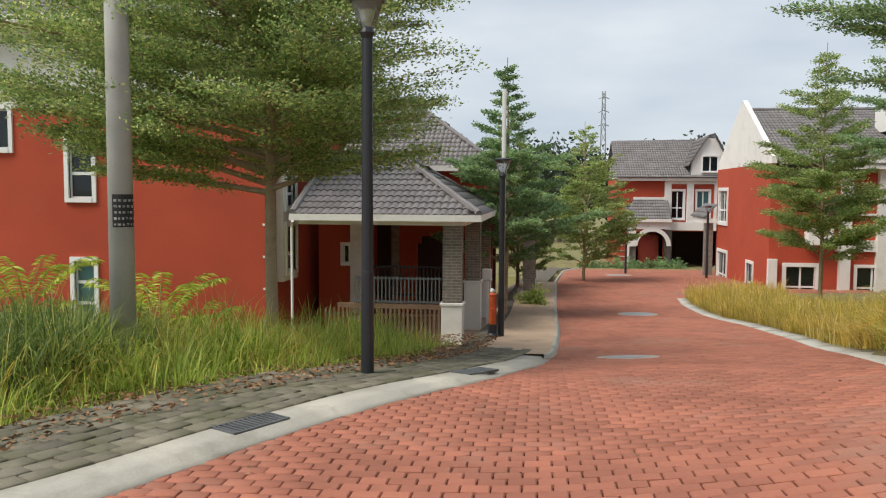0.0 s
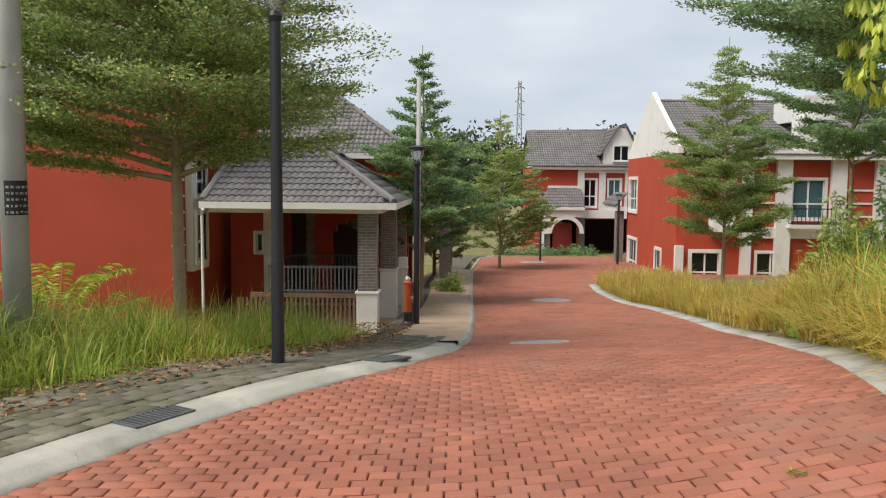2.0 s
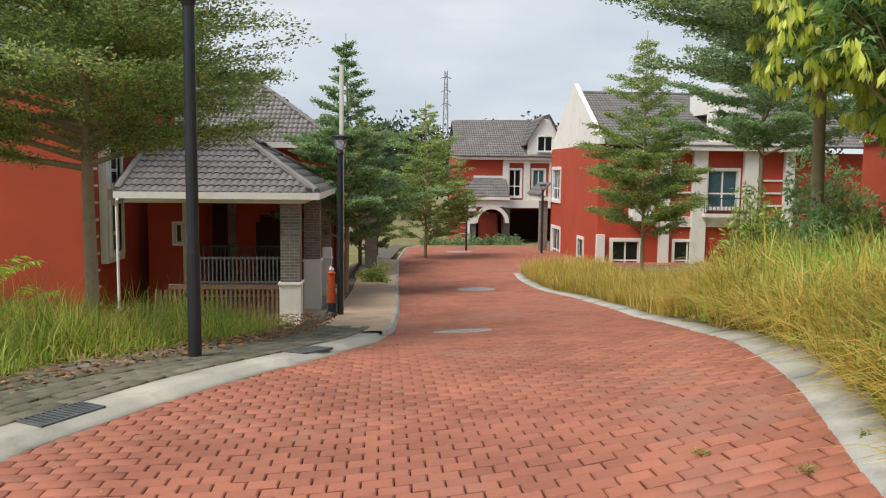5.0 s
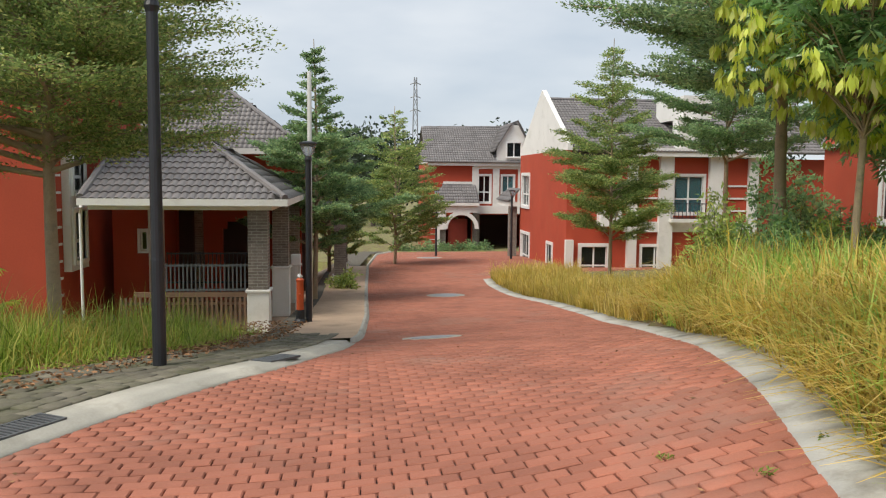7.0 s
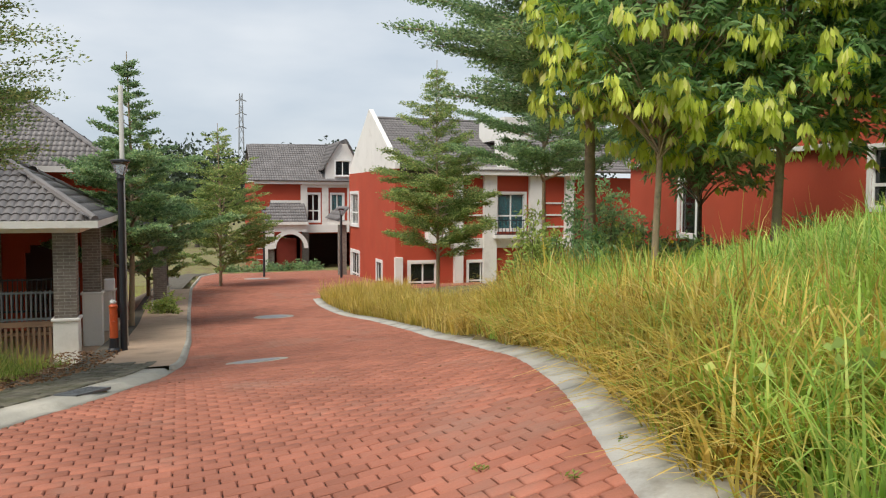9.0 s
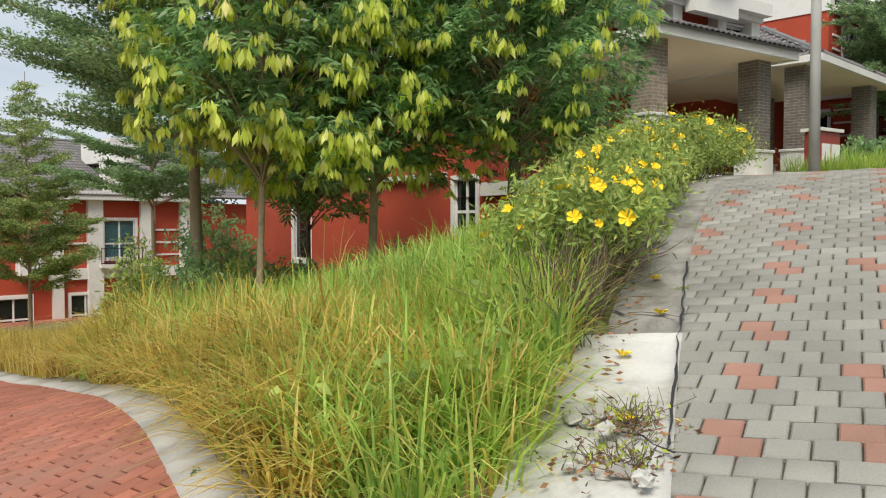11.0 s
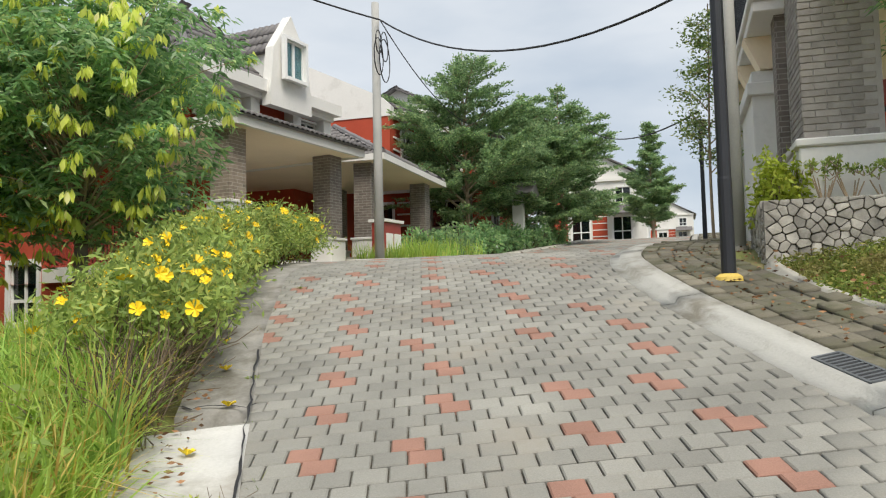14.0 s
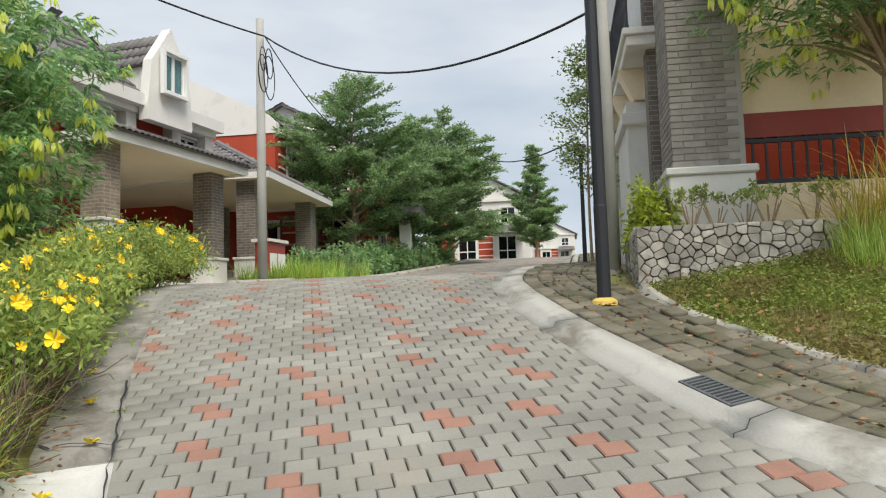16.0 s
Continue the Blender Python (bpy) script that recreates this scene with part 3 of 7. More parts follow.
def slope(parent, corners, singles=False, base=ROOF, name="roof"):
    """A tiled roof slope on a convex polygon whose first edge is the eave; the tiles climb away from it. Returns its sheet."""
    c = [Vector(p) for p in corners]
    u = (c[1] - c[0]).normalized()
    n = u.cross(c[2] - c[1] if (c[2] - c[1]).length > 0.01 else c[-1] - c[0]).normalized()
    if n.z < 0:
        n = -n
    v = n.cross(u).normalized()
    if v.z < 0:
        v, u = -v, u
    bm = bmesh.new()
    lo = [bm.verts.new(p - n * 0.05) for p in c]
    hi = [bm.verts.new(p) for p in c]
    bm.faces.new(hi)
    bm.faces.new(lo[::-1])
    for i in range(len(c)):
        bm.faces.new((lo[i], lo[(i + 1) % len(c)], hi[(i + 1) % len(c)], hi[i]))
    bmesh.ops.recalc_face_normals(bm, faces=bm.faces)
    sheet = part(name, bm, base, parent)
    flat = np.array([[(p - c[0]).dot(u), (p - c[0]).dot(v)] for p in c])
    inside = lambda a, b: all(  # noqa: E731
        ((flat[(i + 1) % len(flat), 0] - flat[i, 0]) * (b - flat[i, 1]) - (flat[(i + 1) % len(flat), 1] - flat[i, 1]) * (a - flat[i, 0])) * area > -0.02 for i in range(len(flat)))
    area = np.sign(sum(flat[i - 1, 0] * flat[i, 1] - flat[i, 0] * flat[i - 1, 1] for i in range(len(flat))))
    verts, faces, k = [], [], 0
    basis = np.array([u, v, n]).T
    for r in range(int(flat[:, 1].max() / TILE_L) + 1):
        for q in range(int(flat[:, 0].min() / TILE_W) - 1, int(flat[:, 0].max() / TILE_W) + 1):
            a, b = q * TILE_W, r * TILE_L - 0.04
            if not inside(a + TILE_W / 2, b + TILE_L / 2):
                continue
            org = c[0] + u * a + v * b + n * 0.004
            if singles:
                ob = new("roof_tile", tile_mesh)
                ob.parent = sheet
                ob.matrix_basis = Matrix.Translation(org) @ Matrix(basis.tolist()).to_4x4()
            else:
                verts.append(TILE_V @ basis.T + np.array(org))
                faces.append(TILE_F + k * len(TILE_V))
                k += 1
    if verts:
        mesh_np("roof_tiles", np.concatenate(verts), np.concatenate(faces), base, sheet)["kind"] = "stuff"
    return sheet


def ridge(parent, a, b, r=0.09):
    a, b = Vector(a), Vector(b)
    n = max(int((b - a).length / 0.4), 1)
    run = part("ridge_cap", tube([a + (b - a) * i / n for i in range(n + 1)], [r * (1.0 if i % 2 else 0.86) for i in range(n + 1)], 8), ROOF, parent)
    return run


def hip_roof(parent, x0, x1, y0, y1, z, rise_, inset, axis="x", singles=(), fascia=0.16, inset0=None):
    """A hipped roof over a rectangle: ridge along the axis, set in from the ends."""
    if axis == "x":
        ym = (y0 + y1) / 2
        a, b = (x0 + (inset if inset0 is None else inset0), ym, z + rise_), (x1 - inset, ym, z + rise_)
        faces = {"south": [(x0, y0, z), (x1, y0, z), b, a], "north": [(x1, y1, z), (x0, y1, z), a, b], "west": [(x0, y1, z), (x0, y0, z), a], "east": [(x1, y0, z), (x1, y1, z), b]}
    else:
        xm = (x0 + x1) / 2
        a, b = (xm, y0 + inset, z + rise_), (xm, y1 - inset, z + rise_)
        faces = {"south": [(x0, y0, z), (x1, y0, z), a], "north": [(x1, y1, z), (x0, y1, z), b], "west": [(x0, y1, z), (x0, y0, z), a, b], "east": [(x1, y0, z), (x1, y1, z), b, a]}
    for side, f in faces.items():
        if inset0 == 0 and side == "west":
            continue
        slope(parent, f, side in singles)
    ridge(parent, a, b)
    if axis == "x":
        ends = [((x0, y0, z), a), ((x0, y1, z), a), ((x1, y0, z), b), ((x1, y1, z), b)]
    else:
        ends = [((x0, y0, z), a), ((x1, y0, z), a), ((x0, y1, z), b), ((x1, y1, z), b)]
    for p, q in ends:
        ridge(parent, Vector(p) + Vector((0, 0, 0.05)), Vector(q) + Vector((0, 0, 0.05)))
    t = 0.06
    for side in ((x0 - t, x1 + t, y0 - t, y0, z - fascia, z + 0.02), (x0 - t, x1 + t, y1, y1 + t, z - fascia, z + 0.02), (x0 - t, x0, y0, y1, z - fascia, z + 0.02), (x1, x1 + t, y0, y1, z - fascia, z + 0.02)):
        part("fascia", boxes(side), WHITE_WALL, parent)
    part("soffit", boxes((x0, x1, y0, y1, z - fascia, z - fascia + 0.05)), CREAM, parent)


def pillar(parent, x, y, z0, z1, w=0.45, base_h=0.85, mat=None, base_w=None):
    bw = base_w or w + 0.1
    p = part("pillar", boxes((x - w / 2, x + w / 2, y - w / 2, y + w / 2, z0 + base_h, z1)), mat or CLAD, parent)
    part("plinth", boxes((x - bw / 2, x + bw / 2, y - bw / 2, y + bw / 2, z0, z0 + base_h - 0.06), (x - bw / 2 - 0.03, x + bw / 2 + 0.03, y - bw / 2 - 0.03, y + bw / 2 + 0.03, z0 + base_h - 0.06, z0 + base_h), bevel=0.01), WHITE_WALL, p)
    return p


def railing(parent, axis, at, a, b, z0, z1, gap=0.11, mat=None, bar=0.012, name="railing"):
    """A barred fence: two rails and its bars."""
    mat = mat or BLACK_METAL
    bm = bmesh.new()
    for z in (z0 + 0.04, z1 - 0.04):
        d = (a, b, at - 0.02, at + 0.02) if axis == "x" else (at - 0.02, at + 0.02, a, b)
        box(bm, *d, z - 0.02, z + 0.02)
    rail = part(name, bm, mat, parent)
    n = int((b - a) / gap)
    for i in range(n + 1):
        u = a + (b - a) * i / n
        d = (u - bar, u + bar, at - bar, at + bar) if axis == "x" else (at - bar, at + bar, u - bar, u + bar)
        part("bar", boxes((*d, z0, z1)), mat, rail)
    return rail


def gable_block(points, depth, along):
    """A solid with an upright polygon as its face, pushed back by depth along 'x' or 'y'."""
    g = bmesh.new()
    g.faces.new([g.verts.new(p) for p in points])
    ex = bmesh.ops.extrude_face_region(g, geom=g.faces[:])
    bmesh.ops.translate(g, verts=[v for v in ex["geom"] if isinstance(v, bmesh.types.BMVert)], vec=(depth, 0, 0) if along == "x" else (0, depth, 0))
    bmesh.ops.recalc_face_normals(g, faces=g.faces)
    return g


def house_red_left():
    """The red house below the footway, its blank side to the street, and its carport."""
    h = thing("house", (0, 0, 0), "red rendered two-storey house with white quoins and tiled carport roof", "house")
    zb = -2.6
    y = 17.2
    wins = [(-10.75, -10.18, 1.57, 3.05), (-10.67, -10.18, -1.35, 0.12), (-12.9, -12.2, 2.7, 3.6)]
    part("wall", wall(("x", y, -22, -6.0, zb, 3.62), wins), RED_WALL, h)
    part("upper_wall", boxes((-22, -6.0, y + 0.003, y + 0.2, 3.62, 5.6)), WHITE_WALL, h)
    window(h, "x", y, -10.75, -10.18, 1.57, 3.05, -1, 1, 2)
    window(h, "x", y, -10.67, -10.18, -1.35, 0.12, -1, 1, 3, pane_mat=GLASS_TEAL)
    window(h, "x", y, -12.9, -12.2, 2.7, 3.6, -1, 1, 1)
    # the side wall that looks along the street, with white window bays
    part("side_wall", wall(("y", -6.2, y + 0.2, 24, zb, 5.6), [(17.82, 18.52, 1.38, 2.2), (17.82, 18.52, -0.1, 0.95)]), RED_WALL, h)
    for z0, z1 in ((1.38, 2.2), (-0.1, 0.95)):
        part("bay", wall(("y", -5.997, 17.62, 18.72, z0 - 0.22, z1 + 0.22), [(17.82, 18.52, z0, z1)], 0.16), WHITE_WALL, h)
        window(h, "y", -5.84, 17.82, 18.52, z0, z1, 1, 1, 2, trim=0.09)
    part("downpipe", tube([(-5.5, 17.2, -2.2), (-5.5, 17.2, 0.95), (-5.42, 17.0, 1.1)], 0.032, 8), FRAME, h)
    for i in range(13):
        part("quoin", boxes((-6.16 + 0.06 * (i % 2), -5.97, y - 0.03, y + 0.30, -1.9 + i * 0.36, -1.85 + i * 0.36)), WHITE_WALL, h)
    part("back_wall", boxes((-22, -6.2, 23.8, 24, zb, 5.6), (-22, -21.8, y + 0.2, 23.8, zb, 5.6)), RED_WALL, h)
    hip_roof(h, -22.6, -5.6, y - 0.5, 24.5, 5.6, 2.0, 3.6)
    # carport
    floor = -1.80
    part("carport_floor", boxes((-5.98, -1.4, 17.0, 24.0, floor - 1.2, floor)), TAN, h)
    hip_roof(h, -5.34, -1.3, 16.75, 23.4, 1.25, 1.45, 2.38, singles=("south",), fascia=0.12, inset0=0)
    part("beam", boxes((-5.3, -1.6, 17.05, 17.4, 1.03, 1.125), (-1.95, -1.6, 17.4, 23, 1.03, 1.125)), WHITE_WALL, h)
    pillar(h, -1.9, 17.3, floor, 1.03, 0.41, 1.15, base_w=0.46)
    pillar(h, -1.74, 20.6, floor, 1.03, 0.39, 1.28, base_w=0.43)
    pillar(h, -1.56, 22.7, floor, 1.03, 0.28, 1.1, CLAD_WARM, base_w=0.32)
    # rooms behind the carport: a red return with a small window, a doorway, an arched recess
    part("return_wall", wall(("x", 20.2, -5.74, -4.88, floor, 1.12), [(-5.09, -4.92, -0.1, 0.38)]), RED_WALL, h)
    window(h, "x", 20.2, -5.09, -4.92, -0.1, 0.38, -1, 1, 1, 0.06)
    part("white_post", boxes((-4.877, -4.56, 20.1, 20.4, floor, 1.12)), WHITE_WALL, h)
    part("room_side", boxes((-5.1, -4.9, 20.41, 23.2, floor, 1.12)), RED_WALL, h)
    part("inner_wall", wall(("x", 23.2, -6.0, -1.4, floor, 1.12), [(-4.85, -4.36, floor, 0.85), (-3.62, -2.7, floor, 0.25), (-3.5, -2.82, 0.25, 0.45)]), RED_WALL, h)
    part("door_post", boxes((-4.36, -4.14, 23.08, 23.197, floor, 1.0)), CLAD_WARM, h)
    # dark back and ceiling sheets: the room's shade put into their colour
    part("recess", boxes((-6.0, -1.4, 25.0, 25.1, floor, 1.12), (-6.0, -1.4, 23.41, 24.99, 1.13, 1.2)), ROOM_SHADE, h, "dark sheets painting the room's shade behind the openings")
    railing(h, "x", 17.35, -4.09, -2.12, -0.72, -0.12, 0.085, GRATE_STEEL, 0.014)
    railing(h, "x", 20.35, -4.5, -2.0, -0.95, -0.15, 0.1)
    part("low_wall", boxes((-4.5, -2.13, 17.3, 17.42, -0.83, -0.73)), BROWN_WOOD, h)
    for i in range(27):
        part("slat", boxes((-4.78 + i * 0.098, -4.735 + i * 0.098, 17.28, 17.31, floor, -0.84)), BROWN_WOOD, h)
    part("slat_rail", boxes((-4.8, -2.13, 17.313, 17.34, -1.0, -0.94), (-4.8, -2.13, 17.313, 17.34, -1.66, -1.6)), BROWN_WOOD, h)
    box_ = part("letter_box", boxes((-1.55, -1.3, 21.2, 21.45, -0.6, -0.3), bevel=0.02), FRAME, h, "white letter box on a post")
    part("post", boxes((-1.45, -1.38, 21.3, 21.37, floor, -0.603)), FRAME, box_)
    return h


def house_behind():
    """The next house down the street, of which roof and eave show over the carport."""
    h = thing("house", (0, 0, 0), "red house with grey tiled roof beyond the carport", "house")
    part("wall", boxes((-14, -1.9, 26.6, 34, -3.5, 2.5)), RED_WALL, h)
    hip_roof(h, -14.6, -1.4, 26, 34.6, 2.6, 2.6, 3.6)
    part("carport_roof", boxes((-2.6, 0.0, 28, 33, 0.6, 0.8)), ROOF, h)
    pillar(h, -0.4, 28.3, -2.6, 0.6, 0.42, 0.9)
    pillar(h, -0.4, 32.6, -2.6, 0.6, 0.42, 0.9)
    return h


def house_far():
    """The house that closes the street: arch porch, garage, bays with white trim, dormer gable."""
    h = thing("house", (0, 0, 0), "red and white house with arched porch and garage closing the street", "house")
    y, zb = 53.0, -3.4
    holes = [(8.3, 9.05, 0.15, 1.9), (9.9, 10.65, 0.15, 1.9), (8.35, 11.2, zb, -0.7), (6.05, 7.85, zb, -0.75)]
    part("wall", wall(("x", y, 4.9, 12.0, zb, 2.7), holes, 0.25), RED_WALL, h)
    part("side_wall", boxes((4.9, 5.15, y + 0.25, 61, zb, 2.7), (11.75, 12.0, y + 0.25, 61, zb, 2.7), (5.15, 11.75, 60.8, 61, zb, 2.7)), RED_WALL, h)
    # garage shade is painted: dark sheets at the back and side
    part("garage_back", boxes((8.1, 11.7, 58, 58.2, zb, -0.5), (8.1, 8.3, y + 0.25, 58, zb, -0.5)), ROOM_SHADE, h)
    part("band", boxes((7.95, 11.9, y - 0.25, y, -0.62, -0.1), (7.95, 11.9, y - 0.15, y, 2.35, 2.7), (4.85, 12.0, y - 0.4, y - 0.15, 2.55, 2.8)), WHITE_WALL, h)
    for u in (7.85, 9.25, 10.95):
        part("white_pier", boxes((u, u + 0.42, y - 0.18, y, -0.1, 2.5)), WHITE_WALL, h)
    part("bay", boxes((9.67, 10.95, y - 0.15, y - 0.003, -0.1, 0.1)), WHITE_WALL, h)
    window(h, "x", y, 8.3, 9.05, 0.15, 1.9, -1, 2, 2, 0.12)
    window(h, "x", y, 9.9, 10.65, 0.15, 1.9, -1, 2, 2, 0.12, GLASS_TEAL)
    for u in (8.1, 11.35):
        pillar(h, u, y - 0.3, zb, -0.6, 0.42, 0.5)
    pillar(h, 5.75, y - 1.2, zb, -0.6, 0.42, 0.5)
    # porch: roof, arch
    slope(h, [(5.2, y - 1.7, 0.15), (8.0, y - 1.7, 0.15), (8.0, y, 1.35), (5.9, y, 1.35)])
    part("porch_fascia", boxes((5.1, 8.1, y - 1.78, y - 1.7, -0.05, 0.14)), WHITE_WALL, h)
    part("flashing", boxes((5.9, 8.0, y - 0.1, y - 0.003, 1.3, 1.5)), WHITE_WALL, h)
    arch = bmesh.new()
    n = 14
    cx, cz, r = 6.95, -1.55, 0.9
    for i in range(n):
        t0, t1 = math.pi * i / n, math.pi * (i + 1) / n
        for q0, q1, rr in ((t0, t1, 0),):
            a = [(cx + (r + k) * math.cos(q), cz + (r + k) * math.sin(q)) for k in (0, 0.25) for q in (q0, q1)]
            vs = [arch.verts.new((px, yy, pz)) for yy in (y - 1.6, y - 1.35) for px, pz in a]
            for f in ((0, 1, 3, 2), (4, 6, 7, 5), (0, 4, 5, 1), (2, 3, 7, 6)):
                arch.faces.new([vs[k] for k in f])
    bmesh.ops.remove_doubles(arch, verts=arch.verts, dist=1e-4)
    part("arch", arch, WHITE_WALL, h)
    part("arch_wall", boxes((5.3, 8.0, y - 1.58, y - 1.4, -0.5, -0.03), (5.3, 5.95, y - 1.58, y - 1.4, -1.6, -0.5), (5.3, 5.55, y - 1.58, y - 1.4, zb, -1.6)), WHITE_WALL, h)
    part("door", boxes((6.3, 7.6, y + 0.3, y + 0.36, zb, -1.0)), RED_STEEL, h, "dark red entrance door")
    for i in range(9):
        part("stripe", boxes((5.0, 5.65, y - 0.03, y - 0.003, zb + 0.3 + i * 0.36, zb + 0.34 + i * 0.36)), WHITE_WALL, h)
    # main roof and the dormer gable
    slope(h, [(4.4, y - 0.5, 2.78), (12.4, y - 0.5, 2.78), (12.0, y + 4, 5.35), (4.9, y + 4, 5.25)])
    slope(h, [(12.4, 61.5, 2.78), (4.4, 61.5, 2.78), (4.9, y + 4, 5.25), (12.0, y + 4, 5.35)])
    ridge(h, (4.9, y + 4, 5.3), (12.0, y + 4, 5.4))
    part("gable_end", boxes((4.9, 5.1, y + 0.2, 60.5, 2.7, 3.2), (4.9, 5.1, y + 2.0, 58.5, 3.2, 4.3)), WHITE_WALL, h)
    g = bmesh.new()
    vs = [g.verts.new(p) for p in [(9.45, y - 0.3, 2.75), (11.75, y - 0.3, 2.75), (11.75, y - 0.3, 3.5), (10.95, y - 0.3, 5.25), (10.3, y - 0.3, 5.25), (9.45, y - 0.3, 3.7)]]
    g.faces.new(vs)
    ex = bmesh.ops.extrude_face_region(g, geom=g.faces[:])
    bmesh.ops.translate(g, verts=[v for v in ex["geom"] if isinstance(v, bmesh.types.BMVert)], vec=(0, 0.3, 0))
    bmesh.ops.recalc_face_normals(g, faces=g.faces)
    part("dormer_gable", g, WHITE_WALL, h)
    window(h, "x", y - 0.42, 10.1, 11.05, 3.15, 4.1, -1, 2, 1, 0.08)
    slope(h, [(9.2, y - 0.5, 3.5), (9.2, y + 3.5, 3.5), (10.4, y + 3.5, 5.4), (10.4, y - 0.5, 5.4)])
    slope(h, [(12.0, y + 3.5, 3.3), (12.0, y - 0.5, 3.3), (10.85, y - 0.5, 5.4), (10.85, y + 3.5, 5.4)])
    return h


def house_right():
    """The red and white house right of the red road, seen over the grass bank."""
    h = thing("house", (0, 0, 0), "red house with white piers and teal-curtained windows below the bank", "house")
    y, zb = 34.0, -3.6
    holes = [(9.95, 11.1, -2.55, -1.2), (14.1, 15.4, 0.3, 1.9), (12.7, 13.9, -2.55, -1.2)]
    part("wall", wall(("x", y, 9.26, 22.0, zb, 2.7), holes, 0.25), RED_WALL, h)
    part("end_wall", wall(("y", 9.26, y + 0.25, 44.0, zb, 3.0), [(41.4, 43.4, -3.1, -1.25), (36.4, 37.4, -2.75, -1.35), (41.6, 43.4, 0.3, 1.9)], 0.25), RED_WALL, h)
    part("gable_wall", gable_block([(9.28, y + 0.1, 3.0), (9.28, 44, 3.0), (9.28, 44, 3.3), (9.28, 39.2, 6.1), (9.28, y + 0.1, 3.3)], 0.22, "x"), WHITE_WALL, h)
    part("back_wall", boxes((9.51, 22, 43.8, 44, zb, 3.0), (21.75, 22, y + 0.25, 43.8, zb, 2.7)), RED_WALL, h)
    window(h, "x", y, 9.95, 11.1, -2.55, -1.2, -1, 2, 2, 0.15)
    window(h, "x", y, 14.1, 15.4, 0.3, 1.9, -1, 2, 2, 0.12, GLASS_TEAL)
    window(h, "x", y, 12.7, 13.9, -2.55, -1.2, -1, 2, 2, 0.12)
    window(h, "y", 9.26, 41.4, 43.4, -3.1, -1.25, -1, 2, 2, 0.16)
    window(h, "y", 9.26, 36.4, 37.4, -2.75, -1.35, -1, 1, 2, 0.14)
    window(h, "y", 9.26, 41.6, 43.4, 0.3, 1.9, -1, 2, 2, 0.16)
    for u, w, z1 in ((9.2, 0.35, -0.9), (11.95, 0.42, 2.75), (13.36, 0.62, 2.75), (15.62, 0.62, 2.75), (17.45, 0.42, 2.75)):
        part("white_pier", boxes((u, u + w, y - 0.22, y, zb, z1)), WHITE_WALL, h)
    part("band", boxes((11.8, 17.7, y - 0.14, y - 0.003, -0.55, -0.1), (11.7, 18.2, y - 0.5, y - 0.003, 2.75, 3.12)), WHITE_WALL, h)
    for a, b in ((12.37, 13.36), (16.24, 17.45)):
        for i in range(3):
            part("stripe", boxes((a, b, y - 0.05, y - 0.003, 0.35 + i * 0.55, 0.43 + i * 0.55)), WHITE_WALL, h)
    railing(h, "x", y - 0.45, 13.8, 15.7, 0.05, 0.75, 0.16)
    part("balcony_slab", boxes((13.8, 15.7, y - 0.5, y - 0.225, -0.1, 0.04)), WHITE_WALL, h)
    part("aircon", boxes((10.6, 11.6, y - 0.5, y - 0.003, -0.3, 0.4), bevel=0.03), FRAME, h, "white outdoor air-conditioner unit")
    slope(h, [(9.52, y - 0.5, 2.95), (22.4, y - 0.5, 2.95), (22.4, 39, 5.6), (9.52, 39, 5.6)])
    slope(h, [(22.4, 44.5, 2.95), (9.52, 44.5, 2.95), (9.52, 39, 5.6), (22.4, 39, 5.6)])
    ridge(h, (9.52, 39, 5.65), (22.4, 39, 5.65))
    part("parapet", boxes((14.0, 14.9, y - 0.4, y + 0.2, 3.12, 4.4), (14.3, 15.6, y - 0.2, y + 3, 4.4, 5.4)), WHITE_WALL, h)
    # porch on the far corner
    slope(h, [(8.55, 43.5, 0.5), (8.55, 47.5, 0.5), (9.26, 47, 1.2), (9.26, 44, 1.2)])
    part("porch_beam", boxes((8.6, 9.2, 43.6, 47.4, 0.2, 0.42)), WHITE_WALL, h)
    pillar(h, 8.85, 44.0, zb, 0.2, 0.42, 0.6)
    return h


